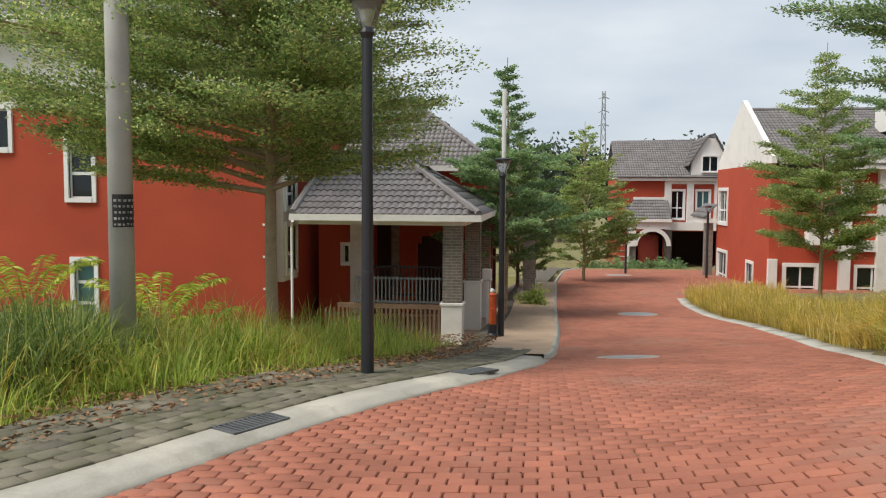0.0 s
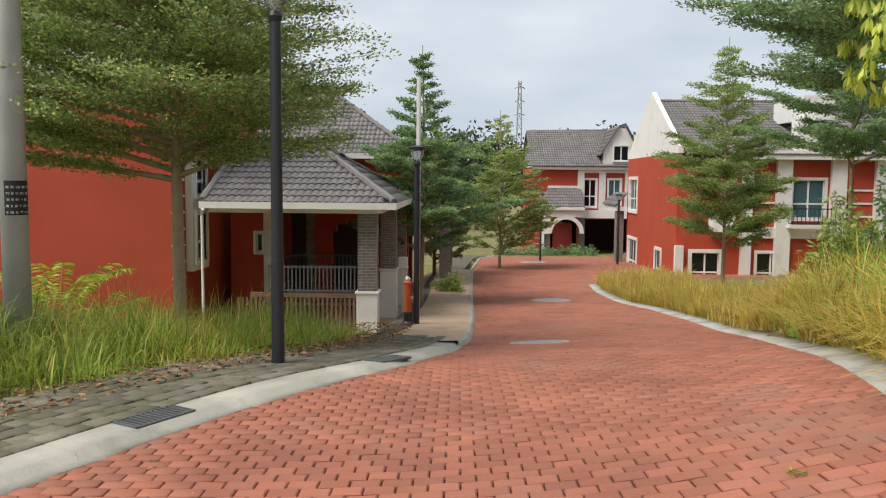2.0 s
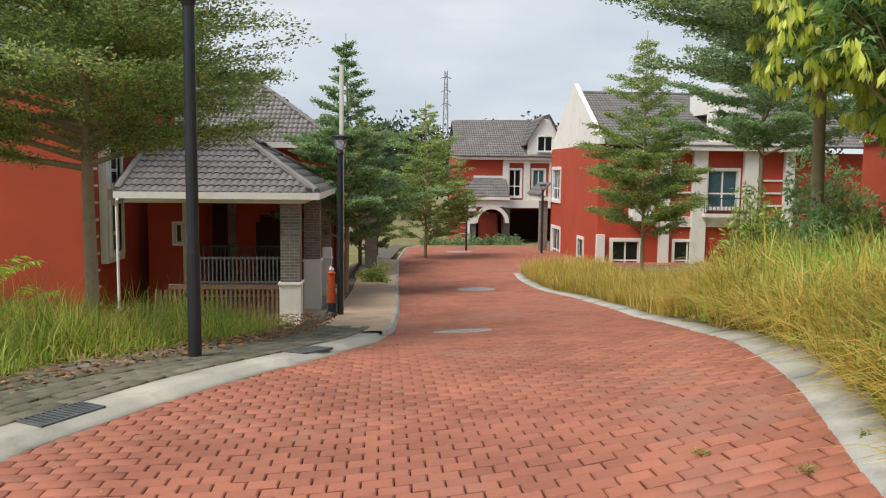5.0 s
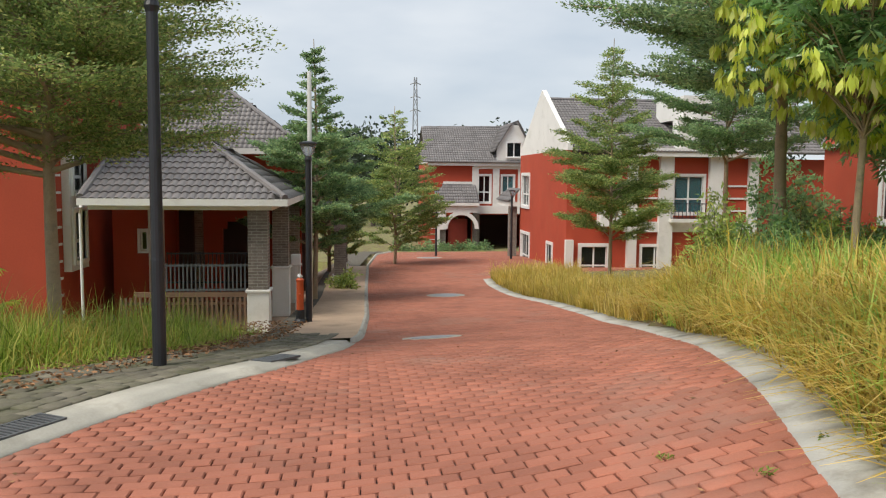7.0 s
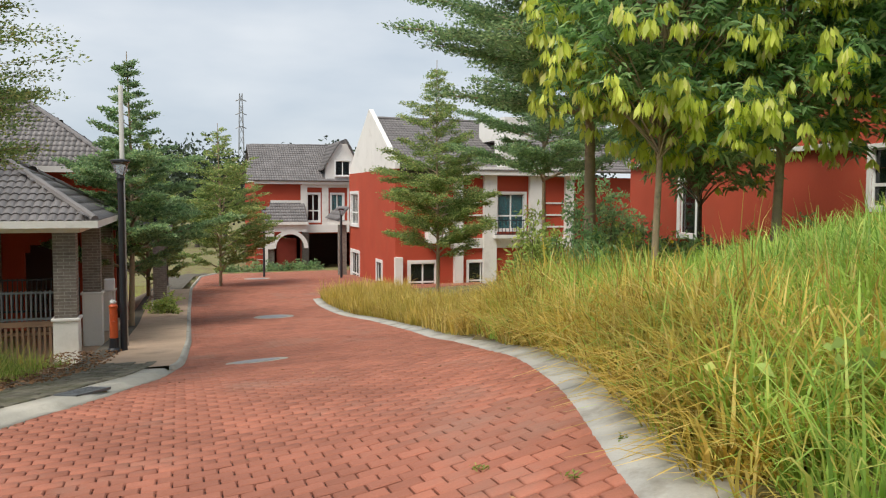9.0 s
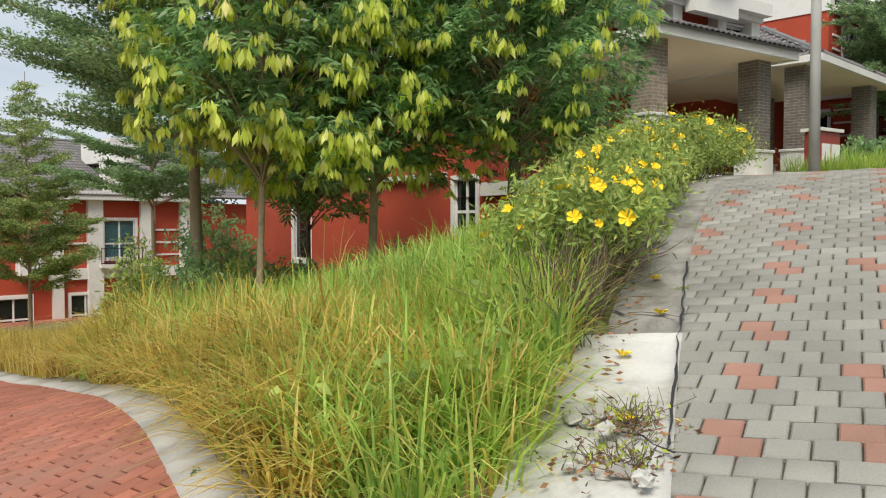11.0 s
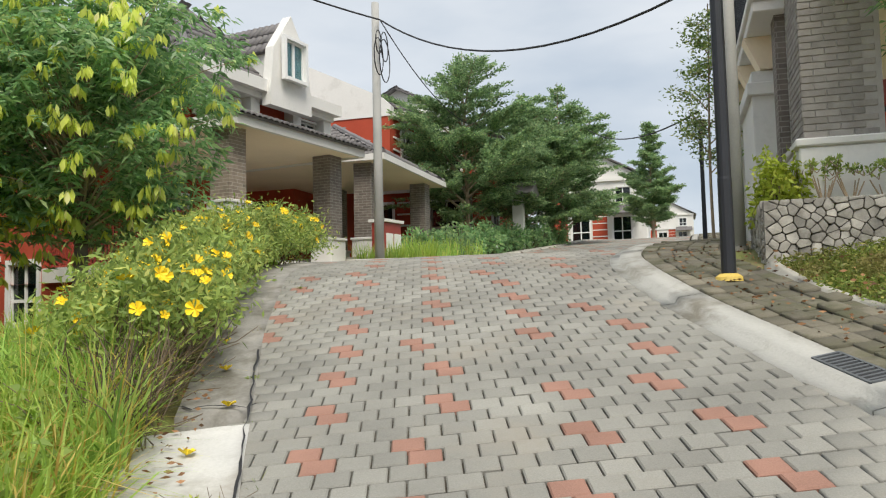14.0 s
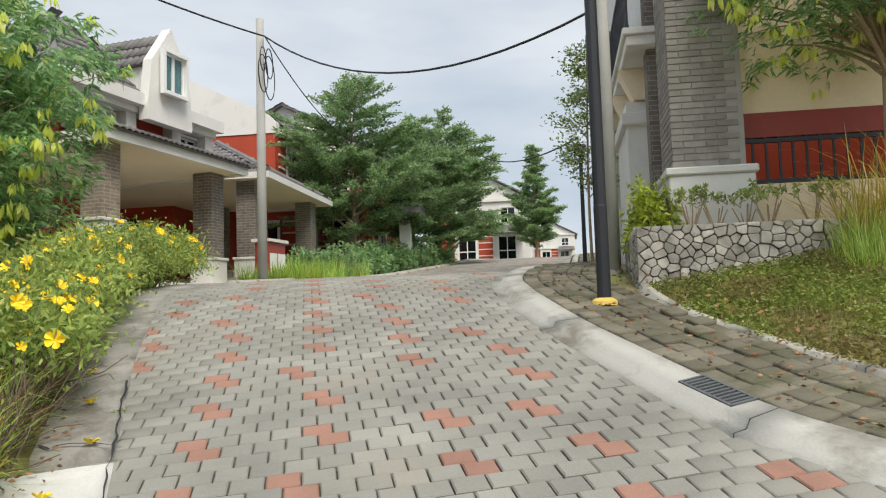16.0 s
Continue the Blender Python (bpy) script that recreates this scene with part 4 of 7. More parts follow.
def house_hill():
    """The house on the hill road: carport on brick pillars, cornice on brackets and a dormer, long side wall down the slope."""
    h = thing("house", (13.53, 7.65, 0), "red and white hillside house with brick-pillared carport and dormer", "house", turn=-10.4)
    floor = 2.7
    part("carport_slab", boxes((-0.45, 4.6, -0.35, 4.55, floor - 0.3, floor)), WHITE_WALL, h)
    part("retaining_wall", boxes((-0.1, 4.4, -0.2, 0.0, 0.6, floor - 0.3)), RED_WALL, h)
    part("side_wall", wall(("y", -0.35, 0.0, 19.6, -1.8, floor - 0.3), [(4.8, 5.7, 1.58, 2.4), (13.9, 15.1, 0.6, 2.3)], 0.25), RED_WALL, h)
    part("upper_side_wall", wall(("y", -0.35, 4.57, 19.6, floor - 0.3, 6.2), [(4.8, 5.7, 2.4, 2.82)], 0.25), RED_WALL, h)
    part("ledge", boxes((-0.5, -0.352, 6.0, 19.6, floor + 0.2, floor + 0.32)), WHITE_WALL, h)
    window(h, "y", -0.35, 4.8, 5.7, 1.58, 2.82, -1, 2, 2, 0.1)
    window(h, "y", -0.35, 13.9, 15.1, 0.6, 2.3, -1, 1, 1, 0.16)
    railing(h, "y", -0.3, 0.35, 4.5, floor, floor + 0.95, 0.1, RED_STEEL, 0.016, "fence")
    part("front_wall", wall(("x", 4.6, -0.1, 4.6, floor, 6.0), [(0.5, 1.7, floor, 4.6), (2.6, 3.6, 3.5, 4.6)], 0.25), RED_WALL, h)
    # shade inside the doorway, painted as a dark sheet
    part("entrance", boxes((0.5, 1.7, 4.9, 4.94, floor, 4.6)), ROOM_SHADE, h, "dark sheet painting the shade inside the entrance")
    window(h, "x", 4.6, 2.6, 3.6, 3.5, 4.6, -1, 2, 1)
    pillar(h, 0.0, 0.0, floor - 0.4, 5.14, 0.46, 1.48, CLAD_WARM)
    pillar(h, 3.43, 0.18, floor - 0.4, 5.14, 0.46, 1.0)
    pillar(h, 3.43, 3.2, floor, 5.14, 0.44, 0.7)
    part("soffit", boxes((-0.35, 3.75, -0.5, 4.58, 5.14, 5.19)), CREAM, h)
    part("fascia", boxes((-0.42, 3.82, -0.58, -0.5, 5.1, 5.32)), WHITE_WALL, h)
    part("end_fascia", boxes((-0.42, -0.35, -0.5, 4.58, 5.1, 5.32)), WHITE_WALL, h)
    part("far_fascia", boxes((3.75, 3.82, -0.5, 4.58, 5.1, 5.32)), WHITE_WALL, h)
    slope(h, [(-0.46, -0.64, 5.3), (3.86, -0.64, 5.3), (3.86, 0.75, 5.74), (-0.46, 0.75, 5.74)])
    part("upper_wall", wall(("x", 0.8, -0.15, 4.2, 5.3, 6.25), [(0.4, 1.2, 5.72, 6.05), (2.9, 3.9, 5.72, 6.05)], 0.25), RED_WALL, h)
    for a, b in ((0.4, 1.2), (2.9, 3.9)):
        window(h, "x", 0.8, a, b, 5.74, 6.02, -1, 3, 1, 0.05)
    part("cornice", boxes((-0.38, 4.2, 0.28, 0.8, 6.22, 6.47)), WHITE_WALL, h)
    part("cornice_step", boxes((-0.3, 4.12, 0.45, 0.8, 6.1, 6.217)), WHITE_WALL, h)
    part("side_cornice", boxes((-0.38, 0.0, 0.803, 8.0, 6.22, 6.47)), WHITE_WALL, h)
    for u in (-0.1, 1.3, 2.7, 3.85):
        part("pier", boxes((u, u + 0.28, 0.55, 0.797, 5.5, 6.1)), WHITE_WALL, h)
    part("dormer", gable_block([(1.5, 0.2, 5.95), (2.9, 0.2, 5.95), (2.9, 0.2, 6.3), (2.76, 0.2, 7.2), (2.2, 0.2, 8.0), (1.62, 0.2, 7.2), (1.5, 0.2, 6.3)], 0.22, "y"), WHITE_WALL, h)
    part("dormer_body", gable_block([(1.66, 0.42, 6.47), (2.7, 0.42, 6.47), (2.7, 0.42, 7.12), (2.2, 0.42, 7.84), (1.66, 0.42, 7.12)], 2.4, "y"), WHITE_WALL, h)
    window(h, "x", 0.09, 1.86, 2.52, 6.6, 7.4, -1, 2, 1, 0.07, GLASS_TEAL)
    slope(h, [(1.6, 0.44, 7.1), (1.6, 2.8, 7.1), (2.2, 2.8, 7.9), (2.2, 0.44, 7.9)])
    slope(h, [(2.78, 2.8, 7.1), (2.78, 0.44, 7.1), (2.2, 0.44, 7.9), (2.2, 2.8, 7.9)])
    hip_roof(h, -0.55, 3.0, 0.45, 4.4, 6.47, 1.75, 1.6, fascia=0.04)
    hip_roof(h, -0.5, 4.3, 3.6, 19.8, 6.3, 1.9, 2.2, axis="y")
    part("far_side", boxes((4.0, 4.2, 4.85, 19.6, 2.0, 6.2)), RED_WALL, h)
    part("rear", boxes((-0.1, 4.0, 19.4, 19.6, -1.8, 6.2)), RED_WALL, h)
    cab = part("meter_cabinet", boxes((4.0, 4.75, -0.95, -0.6, floor - 0.6, floor + 0.95), bevel=0.02), RED_STEEL, h, "red meter cabinet with white louvred doors")
    for u in (4.06, 4.41):
        part("door", boxes((u, u + 0.29, -0.97, -0.952, floor - 0.2, floor + 0.7)), FRAME, cab, "white louvred door")
    part("cabinet_top", boxes((3.95, 4.8, -1.0, -0.55, floor + 0.953, floor + 1.02)), WHITE_WALL, cab)
    return h


def house_hill_next():
    """The second house on the hill road: lower carport, white gable over red wall."""
    h = thing("house", (0, 0, 0), "red house with white parapet gable and tiled carport", "house")
    floor = 2.95
    hip_roof(h, 18.5, 23.7, 6.45, 13.6, 5.43, 1.35, 2.4, axis="y", fascia=0.13)
    for x, y in ((22.85, 6.95), (18.98, 7.1), (22.85, 9.6), (18.98, 11.5)):
        pillar(h, x, y, floor - 0.3, 5.29, 0.46, 0.8)
    part("floor", boxes((18.3, 27, 6.7, 14.0, floor - 0.9, floor)), CONCRETE, h)
    part("front_wall", wall(("x", 10.6, 22.2, 29.5, floor, 6.6), [(24.5, 25.6, 3.6, 5.0)], 0.25), RED_WALL, h)
    part("side_wall", wall(("y", 22.0, 10.6, 14.0, floor, 6.6), [(11.6, 12.6, floor, 5.0)], 0.2), RED_WALL, h)
    # dark sheet whose colour stands for the shade of the room
    part("inner_room", boxes((22.9, 23.0, 11.0, 13.4, floor, 5.2)), ROOM_SHADE, h, "dark sheet painting the shade of the room")
    window(h, "x", 10.6, 24.5, 25.6, 3.6, 5.0, -1, 2, 2, 0.12)
    # upper storey, set back over the carport roof
    part("parapet_gable", gable_block([(24.5, 8.4, 7.87), (24.5, 16.3, 7.87), (24.5, 16.3, 9.3), (24.5, 12.8, 10.5), (24.5, 8.75, 8.53), (24.5, 8.4, 8.2)], 0.3, "x"), WHITE_WALL, h)
    part("gable_wall", boxes((24.53, 24.8, 8.46, 16.3, 6.0, 7.87)), RED_WALL, h)
    part("street_wall", wall(("x", 8.46, 24.803, 31.2, 6.0, 7.87), [(25.7, 26.8, 6.35, 7.6)], 0.25), RED_WALL, h)
    window(h, "x", 8.46, 25.7, 26.8, 6.35, 7.6, -1, 2, 2, 0.16)
    for i in range(4):
        part("stripe", boxes((24.82, 25.4, 8.42, 8.457, 6.4 + i * 0.4, 6.46 + i * 0.4)), WHITE_WALL, h)
    part("eave", boxes((24.803, 31.6, 8.0, 8.457, 7.87, 8.04)), WHITE_WALL, h)
    slope(h, [(24.83, 7.95, 8.06), (31.7, 7.95, 8.06), (31.7, 12.8, 10.35), (24.83, 12.8, 10.35)])
    part("dormer", gable_block([(27.7, 8.2, 8.04), (29.3, 8.2, 8.04), (29.3, 8.2, 8.4), (28.5, 8.2, 9.0), (27.7, 8.2, 8.4)], 2.9, "y"), WHITE_WALL, h)
    return h


def house_pillar():
    """The house beside the hill footway: large brick-clad pillar on a white plinth, red porch wall, white bays."""
    h = thing("house", (0, 0, 0), "white and red house with large brick-clad corner pillar", "house")
    h.matrix_world = Matrix.Translation((-0.074, 0.04, -0.235)) @ Matrix.Scale(1.125, 4)
    zb = 2.6
    p = part("pillar", boxes((8.75, 9.55, -2.18, -1.48, 3.28, 8.0)), MORTAR, h, "brown brick-clad pillar")
    brick = bpy.data.meshes.new("brick")
    bm = boxes((-0.004, 0.007, -0.1045, 0.105, -0.029, 0.029), bevel=0.004)
    bm.to_mesh(brick)
    bm.free()
    brick.materials.append(BRICK_ONE)
    for k in range(46):
        z = 3.32 + k * 0.066
        for j in range(5):
            u = -1.48 - 0.105 - j * 0.2185 + (0.109 if k % 2 else 0)
            if u - 0.06 < -2.18:
                continue
            ob = new("brick", brick)
            ob.parent = p
            lo, hi = max(u - 0.105, -2.185), min(u + 0.105, -1.475)
            ob.matrix_basis = pose(8.745, (lo + hi) / 2, z, 0, 0, 180) @ Matrix.Diagonal((1, (hi - lo) / 0.21, 1, 1))
    for k in range(30):
        z = 3.32 + k * 0.066
        for j in range(4):
            a = 8.76 + j * 0.2185 + (0.0 if k % 2 else -0.109)
            lo, hi = max(a, 8.752), min(a + 0.21, 9.54)
            if hi - lo < 0.05:
                continue
            ob = new("brick", brick)
            ob.parent = p
            ob.matrix_basis = pose((lo + hi) / 2, -1.477, z, 0, 0, 90) @ Matrix.Diagonal((1, (hi - lo) / 0.21, 1, 1))
    part("plinth", boxes((8.68, 9.62, -2.25, -1.42, 1.9, 3.2), (8.65, 9.65, -2.28, -1.39, 3.2, 3.28), bevel=0.015), WHITE_WALL, p)
    part("low_wall", boxes((9.0, 9.2, -9.0, -2.26, 1.9, 3.12)), CREAM, h, "cream rendered low wall")
    railing(h, "y", 9.1, -8.5, -2.2, 3.12, 3.62, 0.13)
    part("porch_wall", boxes((11.6, 11.8, -9, -1.6, 2.2, 8.0)), RED_WALL, h)
    part("porch_lintel", boxes((9.1, 9.24, -9.0, -2.19, 3.62, 3.877)), RED_STEEL, h, "dark red beam")
    # stands in for the sloping porch soffit, set forward so skylight brightens it
    part("porch_soffit_panel", boxes((9.12, 9.22, -9.0, -2.19, 3.88, 7.5)), CREAM, h, "upright cream panel standing in for the porch soffit")
    part("porch_floor", boxes((9.2, 11.6, -9, -1.6, 2.2, 2.7)), CONCRETE, h)
    part("street_wall", boxes((9.56, 20, -1.72, -1.50, 2.0, 9.0)), WHITE_WALL, h)
    part("brick_pier", boxes((9.75, 10.05, -1.497, -1.39, 2.6, 8.0)), CLAD, h)
    for i, x in enumerate((10.25, 12.9, 15.6)):
        dz = 0.12 * i
        part("bay", boxes((x + 0.25, x + 1.75, -1.497, -1.20, 2.4, 4.45 + dz), (x + 0.17, x + 1.83, -1.497, -1.14, 4.15 + dz, 4.3 + dz), bevel=0.01), WHITE_WALL, h)
        part("bracket", gable_block([(x + 0.2, -1.497, 4.46 + dz), (x + 0.2, -1.30, 4.46 + dz), (x + 0.2, -1.13, 4.846 + dz), (x + 0.2, -1.497, 4.846 + dz)], 0.3, "x"), CREAM, h)
        part("bracket", gable_block([(x + 1.4, -1.497, 4.46 + dz), (x + 1.4, -1.30, 4.46 + dz), (x + 1.4, -1.13, 4.846 + dz), (x + 1.4, -1.497, 4.846 + dz)], 0.3, "x"), CREAM, h)
        part("balcony_slab", boxes((x - 0.68, x + 2.0, -1.497, -1.16, 4.85 + dz, 4.97 + dz), (x - 0.72, x + 2.04, -1.497, -1.12, 4.97 + dz, 5.05 + dz), bevel=0.01), WHITE_WALL, h)
        railing(h, "x", -1.18, x - 0.65, x + 1.9, 5.05 + dz, 5.85 + dz, 0.15)
    part("roof_slab", boxes((9.3, 20.3, -9.2, -1.2, 9.0, 9.2)), WHITE_WALL, h)
    part("back_wall", boxes((9.6, 20, -9.2, -9.0, 2, 9), (19.8, 20, -9, -1.62, 2, 9)), WHITE_WALL, h)
    return h


def house_top(x, y, z, w, label, paint=WHITE_WALL, size=1.0):
    """A house seen far up the hill road, end on."""
    h = thing("house", (x, y, z), label, "house")
    h.matrix_world = Matrix.Translation((x, y, z)) @ Matrix.Scale(size, 4)
    part("wall", wall(("x", 0, 0, w, 0, 5.0), [(0.8, 1.9, 1.0, 2.4), (w - 2.0, w - 1.0, 3.2, 4.4)], 0.25), paint, h)
    part("end_wall", wall(("y", 0.003, 0.25, 7.0, 0, 5.0), [(1.0, 2.2, 0.8, 2.4), (3.8, 5.0, 0.8, 2.4), (1.0, 2.0, 3.3, 4.4)], 0.25), paint, h)
    window(h, "x", 0, 0.8, 1.9, 1.0, 2.4, -1)
    window(h, "x", 0, w - 2.0, w - 1.0, 3.2, 4.4, -1)
    for a, b, c, d in ((1.0, 2.2, 0.8, 2.4), (3.8, 5.0, 0.8, 2.4), (1.0, 2.0, 3.3, 4.4)):
        window(h, "y", 0.003, a, b, c, d, -1)
    part("red_panel", boxes((-0.03, 0.0, 2.6, 3.6, 0.3, 2.8)), RED_WALL, h)
    for i in range(5):
        part("stripe", boxes((-0.05, -0.031, 2.6, 3.6, 0.6 + i * 0.45, 0.67 + i * 0.45)), WHITE_WALL, h)
    part("red_panel", boxes((-0.03, 0.0, 5.3, 6.4, 0.3, 4.2)), RED_WALL, h)
    part("band", boxes((-0.12, -0.003, 0.0, 7.0, 2.82, 3.05), (-0.16, -0.003, -0.1, 7.1, 4.85, 5.05)), WHITE_WALL, h)
    slope(h, [(-1.3, 0.2, 2.5), (-1.3, 2.5, 2.5), (0.0, 2.5, 3.1), (0.0, 0.2, 3.1)])
    part("porch_post", boxes((-1.2, -1.02, 0.3, 0.48, -0.4, 2.48)), WHITE_WALL, h)
    part("gable", gable_block([(-0.02, 0.1, 5.0), (-0.02, 6.9, 5.0), (-0.02, 3.5, 6.95)], 0.2, "x"), WHITE_WALL, h)
    part("back", boxes((0.25, w, 6.8, 7.0, 0, 5.0), (w - 0.2, w, 0.25, 6.8, 0, 5.0)), WHITE_WALL, h)
    slope(h, [(-0.3, -0.4, 4.95), (w + 0.3, -0.4, 4.95), (w + 0.3, 3.5, 7.0), (-0.3, 3.5, 7.0)])
    slope(h, [(w + 0.3, 7.4, 4.95), (-0.3, 7.4, 4.95), (-0.3, 3.5, 7.0), (w + 0.3, 3.5, 7.0)])
    return h


def porch_post(x, y, z):
    """A white gate post with a small tiled cap roof beside the far carport."""
    s = thing("gate_post", (x, y, z), "white gate post with small tiled canopy up the hill road", "gate post", "gate posts up the hill")
    part("post", boxes((-0.18, 0.18, -0.18, 0.18, -0.4, 2.1)), WHITE_WALL, s)
    part("canopy", gable_block([(-0.7, -0.6, 2.1), (0.9, -0.6, 2.1), (0.1, -0.6, 2.6)], 1.2, "y"), ROOF, s)
    return s


house_red_left()
house_behind()
house_far()
house_right()
house_hill()
house_hill_next()
house_pillar()
house_top(30.0, 6.6, 3.3, 8, "white and red terrace house behind the street trees", RED_WALL)
porch_post(27.5, 4.9, 3.3)
house_top(46.0, 1.3, 4.4, 8, "white house with red panels at the hilltop", size=0.82)
house_top(62.0, -1.5, 5.4, 9, "pale house at the end of the hill road", size=0.5)


# ---- street furniture ----
def street_lamp(x, y, z=None, label="black steel street lamp on the footway", base=BLACK_METAL, height=3.3):
    z = float(ground_z(x, y)) + 0.04 if z is None else z
    s = thing("street_lamp", (x, y, z), label, "street lamp", "lamps along the roads")
    part("pole", tube([(0, 0, -0.3), (0, 0, 0.9), (0, 0, 0.92), (0, 0, height)], [0.066, 0.063, 0.060, 0.055], 14), BLACK_METAL, s, smooth=False)
    if base is not BLACK_METAL:
        part("base_plate", tube([(0, 0, -0.02), (0, 0, 0.02), (0, 0, 0.05)], [0.13, 0.12, 0.075], 14), base, s)
    part("collar", tube([(0, 0, height - 0.06), (0, 0, height), (0, 0, height + 0.05)], [0.055, 0.075, 0.06], 12), BLACK_METAL, s)
    head = part("lantern", tube([(0, 0, height + 0.04), (0, 0, height + 0.10), (0, 0, height + 0.30)], [0.05, 0.09, 0.165], 12), LAMP_GLASS, s, "clear tapered lantern glass")
    part("cap", tube([(0, 0, height + 0.30), (0, 0, height + 0.33), (0, 0, height + 0.36)], [0.18, 0.18, 0.06], 12), BLACK_METAL, head)
    return s


def concrete_pole(x, y, z, height, r0, r1, label, patch=False):
    s = thing("utility_pole", (x, y, z), label, "utility pole", "poles carrying cables")
    part("shaft", tube([(0, 0, -0.5), (0, 0, height)], [r0, r1], 18), POLE_CONCRETE, s, smooth=True)
    part("footing", tube([(0, 0, -0.3), (0, 0, 0.06)], [r0 * 1.25, r0 * 1.2], 14), CONCRETE, s)
    if patch:
        rr = r0 + (r1 - r0) * 2.0 / height + 0.004
        bm = bmesh.new()
        n = 8
        for i in range(n):
            a0, a1 = [radians(-100 + 110 * k / n) for k in (i, i + 1)]
            q = [bm.verts.new((rr * math.cos(a), rr * math.sin(a), zz)) for a, zz in ((a0, 1.72), (a1, 1.72), (a1, 2.06), (a0, 2.06))]
            bm.faces.new(q)
        pt = part("stencil_patch", bm, BLACK_PAINT_AND_SHADE, s, "black painted patch with worn white marks")
        rnd = random.Random(5)
        for row in range(5):
            bm = bmesh.new()
            u = -92
            while u < 0:
                w = rnd.uniform(8, 16)
                a0, a1 = radians(u), radians(u + w)
                zz = 1.985 - row * 0.062
                q = [bm.verts.new(((rr + 0.003) * math.cos(a), (rr + 0.003) * math.sin(a), z_)) for a, z_ in ((a0, zz), (a1, zz), (a1, zz + 0.024), (a0, zz + 0.024))]
                bm.faces.new(q)
                u += w + 7
            part("mark", bm, WORN_MARK, pt)
    return s


street_lamp(-1.75, 7.95, 0.03)
street_lamp(-0.78, 16.05, -1.22)
street_lamp(-0.55, 29.96, -2.1)
street_lamp(-0.75, 36.5, -2.3)
street_lamp(4.64, 44.72, -2.55)
street_lamp(8.24, 41.12, -2.5)
street_lamp(8.15, -0.71, 1.96, "black steel street lamp with yellow painted foot", YELLOW_PAINT, 4.2)
street_lamp(24.34, -1.05, 3.2, "black steel street lamp up the hill road")

concrete_pole(-4.37, 7.9, -0.35, 7.5, 0.135, 0.105, "tall grey concrete pole with black stencilled patch", True)
concrete_pole(15.88, 5.58, 2.5, 5.6, 0.105, 0.078, "pale concrete utility pole beside the carport")
concrete_pole(10.1, -0.94, 2.3, 6.0, 0.085, 0.065, "pale concrete utility pole beside the footway")
concrete_pole(-0.80, 16.95, -1.4, 5.3, 0.05, 0.045, "thin grey pole behind the street lamp")


def hydrant(x, y, z):
    s = thing("hydrant", (x, y, z), "orange-red hydrant pillar with black foot beside the lamp", "hydrant")
    part("barrel", tube([(0, 0, 0.3), (0, 0, 0.85), (0, 0, 0.9), (0, 0, 0.95)], [0.075, 0.07, 0.085, 0.03], 12), ORANGE, s)
    part("foot", tube([(0, 0, -0.1), (0, 0, 0.08), (0, 0, 0.12), (0, 0, 0.3)], [0.13, 0.13, 0.09, 0.085], 12), BLACK_METAL, s)
    part("outlet", tube([(0, 0, 0.6), (0.0, -0.14, 0.6)], 0.035, 8), ORANGE, s)
    part("cap", tube([(-0.02, 0, 0.95), (0.02, 0, 1.0)], 0.05, 8), FRAME, s)
    return s


hydrant(-0.95, 16.0, -1.2)


def grate(at, turn, w, d, label, up, fall):
    """A gully grate let into the kerb: frame and bars."""
    n = lay(at[0], at[1])
    s = thing("drain_grate", (0, 0, 0), label, "drain grate", "gullies in the kerbs")
    s.matrix_world = Matrix.Translation((at[0], at[1], float(land(*at)) + up)) @ Vector((0, 0, 1)).rotation_difference(n).to_matrix().to_4x4() @ pose(0, 0, 0, 0, 0, turn) @ pose(0, 0, 0, fall, 0, 0)
    part("frame", boxes((-w / 2, w / 2, -d / 2, -d / 2 + 0.018, -0.018, 0.005), (-w / 2, w / 2, d / 2 - 0.018, d / 2, -0.018, 0.005), (-w / 2, -w / 2 + 0.018, -d / 2, d / 2, -0.018, 0.006), (w / 2 - 0.018, w / 2, -d / 2, d / 2, -0.018, 0.006)), GRATE_STEEL, s)
    # no hollow below: a shallow black plate paints the gully's shade
    part("pit_shade", boxes((-w / 2 + 0.018, w / 2 - 0.018, -d / 2 + 0.018, d / 2 - 0.018, -0.017, -0.003)), BLACK_PAINT_AND_SHADE, s)
    k = int(w / 0.045)
    for i in range(1, k):
        x = -w / 2 + w * i / k
        part("bar", boxes((x - 0.01, x + 0.01, -d / 2 + 0.02, d / 2 - 0.02, -0.0028, 0.004)), GRATE_STEEL, s)
    return s


grate((-2.15, 5.71), 64, 0.56, 0.25, "steel gully grate in the kerb of the red road", 0.118, 2.5)
grate((-0.68, 8.48), 62, 0.55, 0.25, "distant steel gully grate in the kerb", 0.118, 2.5)
grate((5.63, -1.215), 25, 0.52, 0.19, "steel gully grate in the white kerb", 0.126, -3.4)


def manhole(x, y, r):
    n = lay(x, y)
    s = thing("manhole_cover", (0, 0, 0), "round iron manhole cover in a concrete collar in the red road", "manhole", "manholes in the red road")
    s.matrix_world = Matrix.Translation((x, y, float(land(x, y)) + 0.05)) @ Vector((0, 0, 1)).rotation_difference(n).to_matrix().to_4x4()
    part("collar", tube([(0, 0, -0.03), (0, 0, 0.006), (0, 0, 0.012)], [r, r, r * 0.97], 24), CONCRETE, s)
    part("lid", tube([(0, 0, 0.0), (0, 0, 0.018)], [r * 0.72, r * 0.72], 24), GALV, s, "dark iron lid")
    return s


manhole(1.34, 12.3, 0.48)
manhole(2.91, 24.3, 0.6)
manhole(4.1, 43.0, 0.7)


